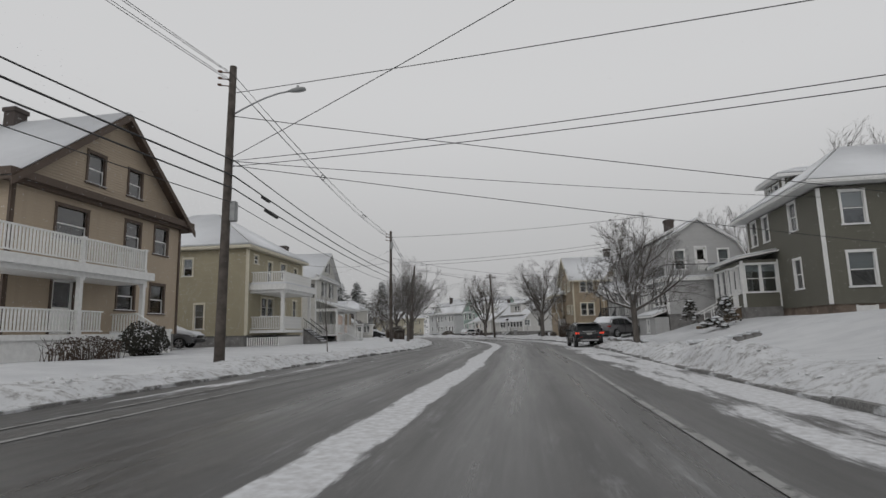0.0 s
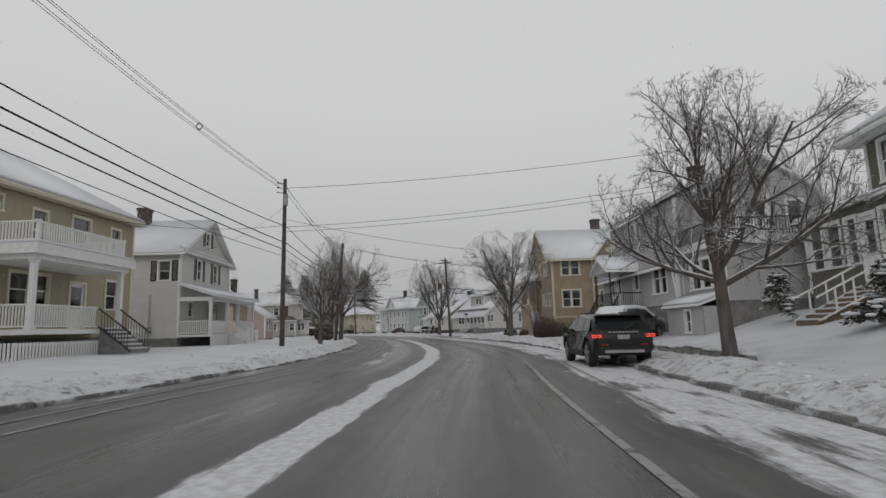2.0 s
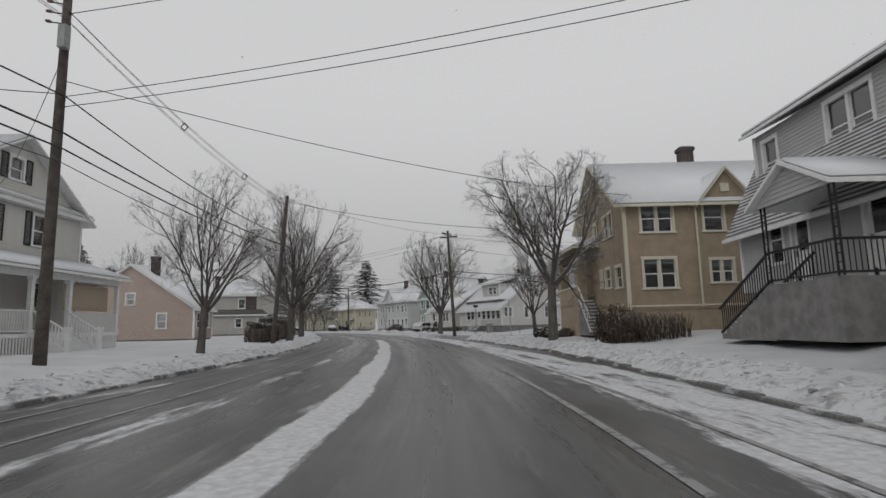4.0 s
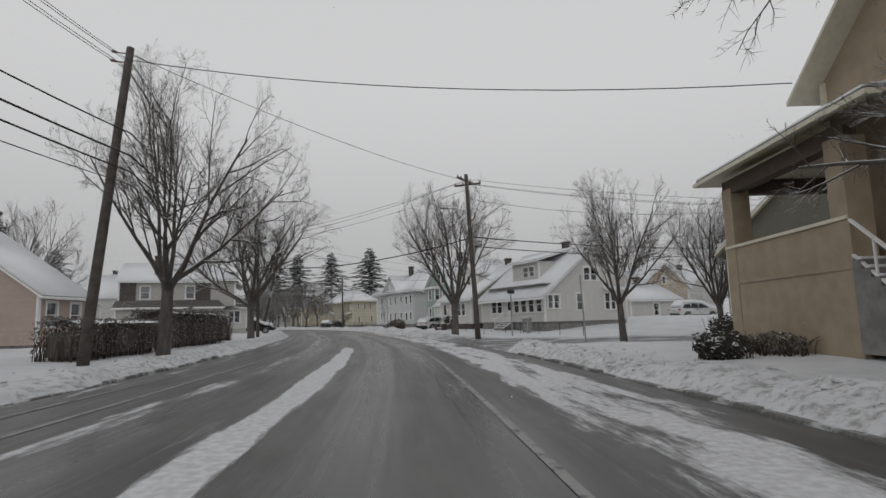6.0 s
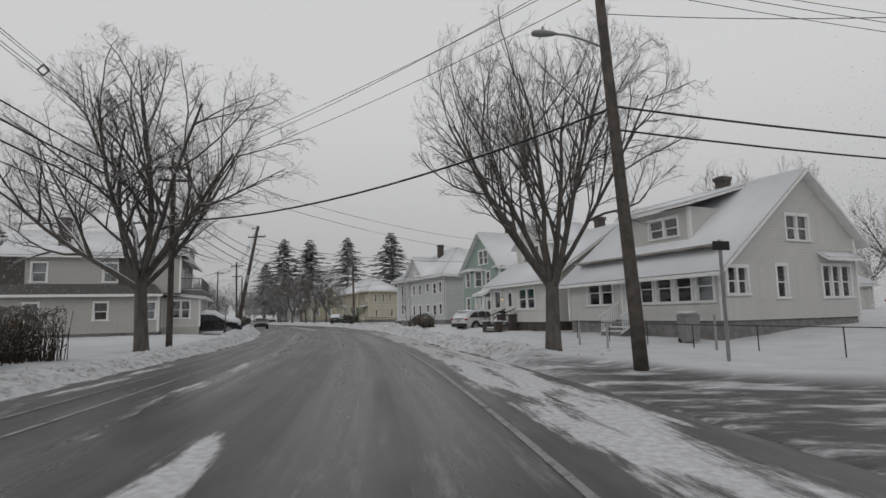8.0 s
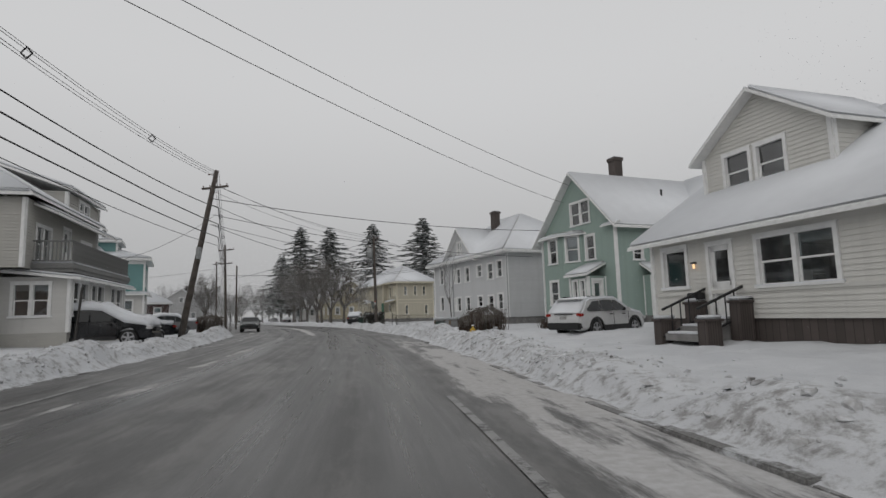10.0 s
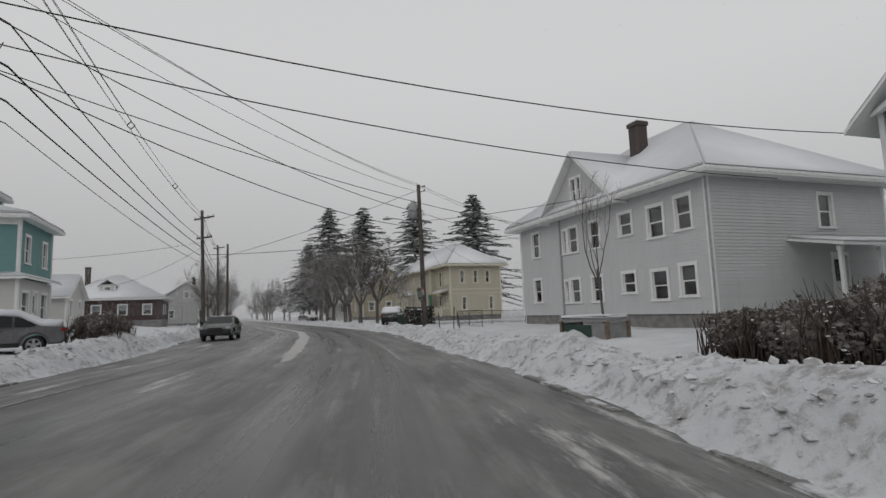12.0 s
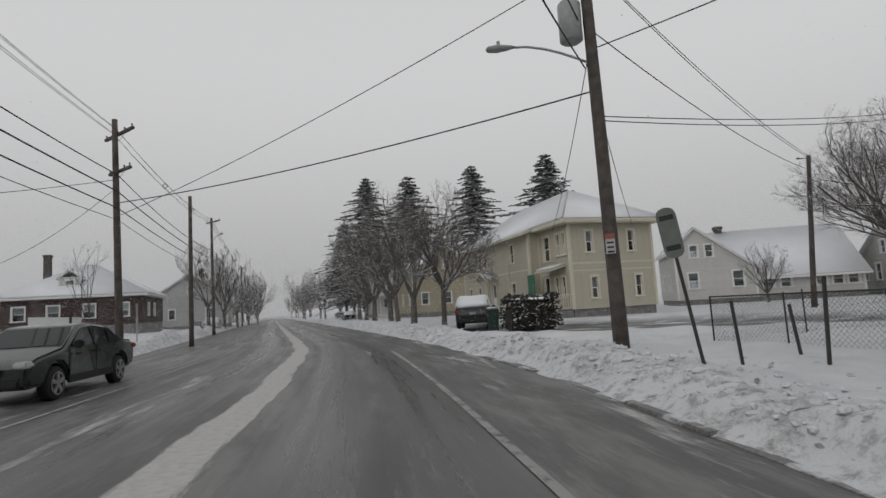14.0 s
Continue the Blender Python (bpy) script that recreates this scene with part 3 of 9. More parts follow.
            part("pane", boxes((xa + 0.1, xb - 0.1, 0.05, 0.056, zm, z1 - c - 0.1)), GLASS, ob).visible_shadow = False
            part("handle", boxes((xb - 0.1, xb - 0.07, 0.0, 0.03, z + 0.9, z + 1.05), bevel=0.008), STEEL, ob)
            return ob
        ob = self.put("window", bm, trim, m=wm)
        part("sill", boxes((x0 - 0.05, x1 + 0.05, -0.08, 0.08, z, z + 0.06)), trim, ob)
        for i in range(1, n):
            xm = x0 + c + (w - 2 * c) * i / n
            part("mullion", boxes((xm - 0.06, xm + 0.06, -0.03, 0.08, z + 0.06, z1 - c)), trim, ob)
        sb = bmesh.new()
        span = (w - 2 * c) / n
        zb, zt = z + 0.06, z1 - c
        zm = (zb + zt) / 2
        for i in range(n):
            xa = x0 + c + span * i + (0.06 if i else 0)
            xb = x0 + c + span * (i + 1) - (0.06 if i < n - 1 else 0)
            f = 0.05
            for y, za, zz in ((0.035, zb, zm + 0.025), (0.07, zm - 0.025, zt)) if kind != "fixed" else ((0.05, zb, zt),):
                for r in ((xa, xa + f, y, y + 0.03, za, zz), (xb - f, xb, y, y + 0.03, za, zz), (xa + f, xb - f, y, y + 0.03, za, za + f), (xa + f, xb - f, y, y + 0.03, zz - f, zz)):
                    box(sb, *r)
            pane = part("pane", boxes((xa + 0.02, xb - 0.02, 0.058, 0.064, zb, zt)), GLASS, ob)
            pane.visible_shadow = False
            if cover > 0:
                part("blind", boxes((xa, xb, 0.12, 0.128, zt - (zt - zb) * cover, zt)), BLIND if random.random() < 0.6 else CURTAIN, ob)
        part("sash", sb, sash, ob)
        part("snow_ledge", boxes((x0 - 0.04, x1 + 0.04, -0.08, 0.0, z + 0.06, z + 0.085)), SNOW, ob)
        return ob

    def shutters(self, wm, s, z, w, h, mat):
        for x in (s - w / 2 - 0.24, s + w / 2 + 0.24):
            bm = bmesh.new()
            for r in ((x - 0.2, x - 0.15, -0.05, -0.01, z, z + h), (x + 0.15, x + 0.2, -0.05, -0.01, z, z + h), (x - 0.15, x + 0.15, -0.05, -0.01, z, z + 0.07), (x - 0.15, x + 0.15, -0.05, -0.01, z + h - 0.07, z + h)):
                box(bm, *r)
            k = int(h / 0.07)
            for i in range(1, k):
                box(bm, x - 0.15, x + 0.15, -0.04, -0.02, z + i * h / k - 0.012, z + i * h / k + 0.03)
            self.put("shutter", bm, mat, m=wm)

    def slab(self, poly, name="roof", snow=0.13, thick=0.1, edge=0.07, mat=None, label="snow-covered roof slope"):
        """One roof plane: trim-edged deck with a blanket of snow lying on it."""
        poly = [Vector(p) for p in poly]
        mid = sum(poly, Vector()) / len(poly)
        bm = bmesh.new()
        prism(bm, poly, (0, 0, thick))
        bmesh.ops.recalc_face_normals(bm, faces=bm.faces[:])
        deck = self.put(name, bm, mat or self.trim, label)
        if snow <= 0:
            return deck
        bm = bmesh.new()
        n = len(poly)
        ring = []
        for i, p in enumerate(poly):
            e1, e2 = (poly[i] - poly[i - 1]).normalized(), (poly[(i + 1) % n] - poly[i]).normalized()
            inward = (e2 - e1)
            inward = inward.normalized() if inward.length > 1e-3 else (mid - p).normalized()
            ring.append(p + inward * edge + Vector((0, 0, thick + 0.003)))
        prism(bm, ring, (0, 0, snow))
        bmesh.ops.recalc_face_normals(bm, faces=bm.faces[:])
        tops = [e for e in bm.edges if all(v.co.z > 0 for v in e.verts) and e.is_manifold]
        bmesh.ops.bevel(bm, geom=bm.edges[:], offset=min(0.05, snow * 0.45), segments=2, affect="EDGES", clamp_overlap=True)
        part("snow", bm, ROOF_SNOW, deck, "smooth fresh snow", True)
        return deck

    def gable_roof(self, x0, x1, y0, y1, ze, zr, axis="y", over=0.45, rake=0.35, snow=0.13, xm=None, **k):
        """A gable roof over a plan; its ridge runs along axis. ze: height at the wall line."""
        if axis == "y":
            xm = (x0 + x1) / 2 if xm is None else xm
            sl, sr = (zr - ze) / (xm - x0), (zr - ze) / (x1 - xm)
            ya, yb = y0 - rake, y1 + rake
            self.slab([(x0 - over, ya, ze - sl * over), (xm, ya, zr), (xm, yb, zr), (x0 - over, yb, ze - sl * over)], snow=snow, **k)
            self.slab([(xm, ya, zr), (x1 + over, ya, ze - sr * over), (x1 + over, yb, ze - sr * over), (xm, yb, zr)], snow=snow, **k)
        else:
            ym = (y0 + y1) / 2 if xm is None else xm
            sl, sr = (zr - ze) / (ym - y0), (zr - ze) / (y1 - ym)
            xa, xb = x0 - rake, x1 + rake
            self.slab([(xa, y0 - over, ze - sl * over), (xb, y0 - over, ze - sl * over), (xb, ym, zr), (xa, ym, zr)], snow=snow, **k)
            self.slab([(xa, ym, zr), (xb, ym, zr), (xb, y1 + over, ze - sr * over), (xa, y1 + over, ze - sr * over)], snow=snow, **k)

    def hip_roof(self, x0, x1, y0, y1, ze, zr, over=0.5, inset=None, snow=0.13):
        w, h = x1 - x0, y1 - y0
        r = inset if inset is not None else min(w, h) / 2
        a, b, c, d = (x0 - over, y0 - over, ze), (x1 + over, y0 - over, ze), (x1 + over, y1 + over, ze), (x0 - over, y1 + over, ze)
        if w >= h:
            ym = (y0 + y1) / 2
            p, q = (x0 + r, ym, zr), (x1 - r, ym, zr)
            planes = ([a, b, q, p], [b, c, q], [c, d, p, q], [d, a, p])
        else:
            xm = (x0 + x1) / 2
            p, q = (xm, y0 + r, zr), (xm, y1 - r, zr)
            planes = ([a, b, p], [b, c, q, p], [c, d, q], [d, a, p, q])
        for pl in planes:
            self.slab(pl, snow=snow)
        bm = boxes((x0 - over + 0.02, x1 + over - 0.02, y0 - over + 0.02, y1 + over - 0.02, ze - 0.07, ze - 0.004))
        self.put("soffit", bm, self.trim)

    def foundation(self, x0, x1, y0, y1, mat=None):
        self.put("foundation", boxes((x0 + 0.05, x1 - 0.05, y0 + 0.05, y1 - 0.05, self.z0 - 1.2, self.zf + 0.02)), mat or FOUND)
        self.put("floor_boards", boxes((x0 + 0.2, x1 - 0.2, y0 + 0.2, y1 - 0.2, self.zf + 0.03, self.zf + 0.08)), ROOM)

    def storey(self, x0, x1, y0, y1, z):
        self.put("inner_ceiling", boxes((x0 + 0.2, x1 - 0.2, y0 + 0.2, y1 - 0.2, z, z + 0.08)), ROOM)

    def chimney(self, x, y, z0, z1, w=0.6, d=0.6, mat=None):
        ob = self.put("chimney", boxes((x - w / 2, x + w / 2, y - d / 2, y + d / 2, z0, z1 - 0.2), (x - w / 2 - 0.06, x + w / 2 + 0.06, y - d / 2 - 0.06, y + d / 2 + 0.06, z1 - 0.2, z1)), mat or DARKBRICK, "brick chimney")
        part("snow_cap", boxes((x - w / 2, x + w / 2, y - d / 2, y + d / 2, z1 + 0.002, z1 + 0.08), bevel=0.03), SNOW, ob)

    def rail(self, p, q, z, h=0.85, mat=None, gap=0.13, w=0.045):
        """A baluster railing from p to q, its foot at z (or from z[0] to z[1] along a stair)."""
        mat = mat or self.trim
        za, zb = z if isinstance(z, tuple) else (z, z)
        p, q = Vector((*p, za)), Vector((*q, zb))
        length = (q - p).xy.length
        up = Vector((0, 0, 1))
        side = Vector((-(q - p).y, (q - p).x, 0)).normalized() * 0.035
        bm = bmesh.new()
        for zz, hh in ((h - 0.05, 0.06), (0.08, 0.05)):
            prism(bm, [p - side + up * zz, q - side + up * zz, q - side + up * (zz + hh), p - side + up * (zz + hh)], side * 2)
        rail_ob = self.put("railing", bm, mat)
        me = baluster_mesh(mat, h - 0.14, w)
        k = max(2, int(length / gap))
        turn = math.atan2((q - p).y, (q - p).x)
        for i in range(1, k):
            c = p + (q - p) * (i / k)
            shared("baluster", me, rail_ob, Matrix.Translation(c + up * 0.1) @ Matrix.Rotation(turn, 4, "Z"))
        return rail_ob

    def post(self, x, y, z0, z1, w=0.16, mat=None):
        self.put("post", boxes((x - w / 2, x + w / 2, y - w / 2, y + w / 2, z0, z1), (x - w * 0.7, x + w * 0.7, y - w * 0.7, y + w * 0.7, z1 - 0.12, z1), (x - w * 0.7, x + w * 0.7, y - w * 0.7, y + w * 0.7, z0, z0 + 0.14)), mat or self.trim)

    def steps(self, x0, x1, y0, dy, z0, z1, mat=None, axis="y", snow=True):
        """A flight that climbs from y0 along dy (sign gives the way) from z0 to z1."""
        n = max(2, round((z1 - z0) / 0.18))
        for i in range(n):
            a, b = y0 + dy * i / n, y0 + dy
            zt = z0 + (z1 - z0) * (i + 1) / n
            lo, hi = min(a, b), max(a, b)
            t0, t1 = (min(a, a + dy / n), max(a, a + dy / n))
            lie = (x0 + 0.05, x1 - 0.05, t0 + 0.02, t1 - 0.02, zt + 0.002, zt + 0.06)
            body = (x0, x1, lo, hi, zt - (z1 - z0) / n, zt)
            if axis != "y":
                lie, body = ((r[2], r[3], r[0], r[1], r[4], r[5]) for r in (lie, body))
            ob = self.put("step", boxes(body), mat or FOUND)
            if snow:
                part("snow", boxes(lie, bevel=0.015), SNOW, ob)

    def boxed(self, x0, x1, y0, y1, top, wins=None, walls="SENW", z0=None, **k):
        """Up to four walls round a plan. wins: {side: rows}; top: a height or {side: rows}."""
        wins = wins or {}
        z0 = self.zf if z0 is None else z0
        ends = {"S": ((x0, y0), (x1, y0)), "E": ((x1, y0), (x1, y1)), "N": ((x1, y1), (x0, y1)), "W": ((x0, y1), (x0, y0))}
        out = {}
        for s in walls:
            t = top[s] if isinstance(top, dict) else top
            out[s] = self.wall(*ends[s], z0, t, wins.get(s, ()), **k)
        return out


def row(z, h, w, *ss, kind="hung", n=1, cover=0.45):
    return [(s, z, w, h, kind, n, cover) for s in ss]


TAN_SIDE = siding("peach_clapboard", (0.42, 0.345, 0.26))
YELLOW_SIDE = siding("yellow_clapboard", (0.375, 0.335, 0.235))
WARM_WHITE = siding("warm_white_clapboard", (0.6, 0.59, 0.555))
WHITE_SIDE = siding("white_clapboard", (0.56, 0.553, 0.532))
OLIVE_SIDE = siding("olive_clapboard", (0.135, 0.131, 0.105))
GREY_SIDE = siding("pale_grey_clapboard", (0.43, 0.43, 0.428))
STUCCO = plain("tan_stucco", (0.33, 0.268, 0.195), 0.9, var=0.1, scale=2.0, bump=0.4)
TEAL_SIDE = siding("seafoam_clapboard", (0.29, 0.37, 0.332))
LILAC_SIDE = siding("cool_white_clapboard", (0.53, 0.536, 0.54))
CREAM_SIDE = siding("cream_clapboard", (0.49, 0.458, 0.37))
BRIGHT_TEAL = siding("teal_clapboard", (0.15, 0.29, 0.285))
DARK_SIDE = siding("dark_brown_shingle", (0.07, 0.06, 0.055), 0.16)


# ---- the west side of the street ----
def lit_bulb():
    m = Nodes("warm_lit_bulb", 0.4)
    m.color((0.8, 0.6, 0.4))
    m.bsdf.inputs["Emission Color"].default_value = (1.0, 0.62, 0.32, 1)
    m.bsdf.inputs["Emission Strength"].default_value = 0.9
    return m.mat


LAMPLIT = lit_bulb()
GREENBOARD = plain("faded_green_board", (0.05, 0.16, 0.1), 0.6)


def peach_house():
    h = House("house", "peach clapboard gable house with brown trim and white double porch", (-14.4, 30.0), (0.1, 1), TAN_SIDE, BROWN, WHITE, z0=0.4, zf=1.3)
    x0, x1, y1 = -7.3, 2.8, 13.0
    h.foundation(x0, x1, 0, y1)
    xm = -2.1
    top = [(0, 7.4), (xm - x0, 11.6), (x1 - x0, 7.4)]
    o = -x0
    fw = [(-3.4 + o, 7.85, 1.15, 1.5, "hung", 1, 0.3), (-0.9 + o, 7.85, 1.1, 1.45, "hung", 1, 0.4), (-4.5 + o, 5.1, 1.8, 1.55, "hung", 1, 0.5), (-0.85 + o, 5.25, 1.2, 1.5, "hung", 1, 0.6), (1.25 + o, 5.3, 1.2, 1.55, "hung", 1, 0.4), (-4.7 + o, 1.32, 1.3, 2.35, "door"), (-1.1 + o, 2.35, 1.3, 1.5, "hung", 1, 0.5), (1.15 + o, 2.25, 1.25, 1.6, "hung", 1, 0.3)]
    h.boxed(x0, x1, 0, y1, {"S": top, "N": top, "E": 7.4, "W": 7.4}, {"S": fw, "E": row(5.3, 1.5, 1.1, 2.0, 6.0, 10) + row(2.3, 1.6, 1.1, 2.0, 6.0, 10), "W": row(5.3, 1.5, 1.1, 4, 9)})
    h.storey(x0, x1, 0, y1, 4.4)
    h.storey(x0, x1, 0, y1, 7.3)
    h.gable_roof(x0, x1, 0, y1, 7.4, 11.6, over=0.6, rake=0.55, xm=xm)
    h.put("cornice", boxes((x0 - 0.6, x1 + 0.6, -0.5, 0.0, 7.1, 7.4), (x0 - 0.4, x1 + 0.4, -0.3, 0.0, 6.95, 7.1)), BROWN, "dark brown pent cornice")
    for s in (-1, 1):
        a = (x0 - 0.6, 7.4 - 0.81 * 0.6) if s < 0 else (x1 + 0.6, 7.4 - 0.86 * 0.6)
        bm = bmesh.new()
        prism(bm, [(a[0], -0.58, a[1] - 0.24), (xm, -0.58, 11.36), (xm, -0.58, 11.66), (a[0], -0.58, a[1] + 0.06)], (0, 0.06, 0))
        bmesh.ops.recalc_face_normals(bm, faces=bm.faces[:])
        h.put("rake_board", bm, BROWN)
    h.chimney(-2.3, 5.6, 10.8, 12.35, 0.7, 0.6)
    px0, px1, py = -10.2, -1.9, -1.7
    h.put("porch_floor", boxes((px0, px1, py, 0, 1.08, 1.28), (px0 + 0.1, px1 - 0.1, py + 0.1, -0.05, 0.3, 1.08)), WHITE)
    h.put("balcony", boxes((px0 - 0.2, px1 + 0.25, py - 0.2, 0, 3.68, 4.02), (px0, px1, py, 0, 3.5, 3.68)), WHITE, "white balcony deck over the porch")
    for x in (px1 - 0.1, -5.6, px0 + 0.1):
        h.post(x, py + 0.12, 1.28, 3.5, 0.17, WHITE)
        h.post(x, py + 0.08, 4.02, 5.1, 0.12, WHITE)
    h.rail((px0, py + 0.08), (px1, py + 0.08), 4.05, 1.0, WHITE, 0.14, 0.05)
    h.rail((px1, py + 0.08), (px1, -0.05), 4.05, 1.0, WHITE, 0.14, 0.05)
    h.rail((px0, py + 0.12), (-4.3, py + 0.12), 1.3, 0.9, WHITE, 0.14, 0.05)
    h.rail((px1 - 0.1, py + 0.1), (px1 - 0.1, -0.05), 1.3, 0.9, WHITE, 0.14, 0.05)
    h.steps(-4.1, -2.6, py - 1.6, 1.6, 0.35, 1.28, WHITE)
    h.rail((-2.5, py - 1.6), (-2.5, py), (0.4, 1.3), 0.9, WHITE, 0.14, 0.05)
    h.post(-2.5, py - 1.6, 0.3, 1.45, 0.16, WHITE)
    h.put("lattice", boxes(*[(-2.4 + 0.12 * i, -2.36 + 0.12 * i, py - 0.02, py + 0.01, 0.4, 1.05) for i in range(5)], *[(-2.4, -1.9, py - 0.02, py + 0.012, 0.45 + 0.13 * i, 0.49 + 0.13 * i) for i in range(5)]), WHITE)


def yellow_house():
    h = House("house", "yellow clapboard hip-roofed house with a two-level white porch", (-13.9, 42.6), (0.07, 1), YELLOW_SIDE, CREAM, WHITE, z0=0.4, zf=1.15)
    x0, x1, y1 = -0.8, 9.6, 12.5
    o = 0.8
    h.foundation(x0, x1, 0, y1)
    fw = [(0.55 + o, 6.3, 0.8, 0.75, "small", 1, 0), (2.9 + o, 5.0, 1.0, 1.85, "hung", 1, 0.4), (5.5 + o, 5.6, 1.4, 1.4, "hung", 1, 0.6), (8.1 + o, 5.7, 0.9, 1.2, "hung", 1, 0.4), (2.6 + o, 2.5, 2.3, 1.5, "hung", 2, 0.4), (5.5 + o, 1.4, 1.2, 2.4, "door"), (8.0 + o, 2.5, 1.1, 1.6, "hung", 1, 0.4)]
    h.boxed(x0, x1, 0, y1, 7.3, {"S": fw, "W": row(5.4, 1.4, 0.9, 4, 8) + row(1.6, 1.9, 0.9, 9.0), "E": row(5.3, 1.5, 1.0, 3, 8)})
    h.storey(x0, x1, 0, y1, 4.5)
    h.storey(x0, x1, 0, y1, 7.2)
    h.hip_roof(x0, x1, 0, y1, 7.4, 11.0, over=0.5)
    h.put("downspout", rod((x0 - 0.06, -0.12, 1.2), (x0 - 0.06, -0.12, 7.2), 0.05), CREAM)
    h.chimney(7.2, 7.0, 9.0, 10.9, 0.6, 0.6)
    p0, p1, py = -0.2, 5.2, -2.5
    h.put("porch_floor", boxes((p0, p1 + 1.4, py, 0, 1.3, 1.5)), WHITE)
    slat = piece_mesh("slat", boxes((-0.045, 0.045, -0.015, 0.015, 0.2, 1.0)), WHITE)
    skirt = h.put("porch_skirt", boxes((x0, p1, py + 0.05, py + 0.08, 0.25, 0.32), (x0, p1, py + 0.05, py + 0.08, 0.88, 0.95)), WHITE, "white slatted porch skirt")
    for i in range(int((p1 - x0) / 0.16)):
        shared("slat", slat, skirt, Matrix.Translation((x0 + 0.1 + 0.16 * i, py + 0.035, 0)))
    for i in range(int(-py / 0.16)):
        shared("slat", slat, skirt, Matrix.Translation((x0 + 0.03, py + 0.1 + 0.16 * i, 0)) @ Matrix.Rotation(math.pi / 2, 4, "Z"))
    h.put("porch_roof", boxes((p0 - 0.3, p1 + 0.4, py - 0.3, 0, 4.35, 4.75), (p0 - 0.1, p1 + 0.2, py - 0.1, 0, 4.15, 4.35)), WHITE, "white porch roof that carries a balcony")
    h.put("snow_edge", boxes((p0 - 0.28, p1 + 0.38, py - 0.28, -0.02, 4.753, 4.86), bevel=0.04), SNOW)
    for x in (p0 + 0.1, p1 - 0.1):
        h.post(x, py + 0.1, 1.5, 4.15, 0.2, WHITE)
        h.post(x, py + 0.05, 4.75, 5.7, 0.12, WHITE)
    h.rail((p0, py + 0.1), (p1 - 1.6, py + 0.1), 1.5, 0.95, WHITE)
    h.rail((p0 + 0.05, -0.05), (p0 + 0.05, py + 0.1), 1.5, 0.95, WHITE)
    h.rail((p0, py + 0.05), (p1, py + 0.05), 4.8, 0.85, WHITE)
    h.rail((p0, -0.05), (p0, py + 0.05), 4.8, 0.85, WHITE)
    h.rail((p1, -0.05), (p1, py + 0.05), 4.8, 0.85, WHITE)
    h.steps(p1 - 1.5, p1 - 0.2, py - 1.5, 1.5, 0.4, 1.5, FOUND)
    for x in (p1 - 1.6, p1 - 0.1):
        h.rail((x, py - 1.5), (x, py), (0.4, 1.5), 0.9, BLACK, 0.13, 0.02)


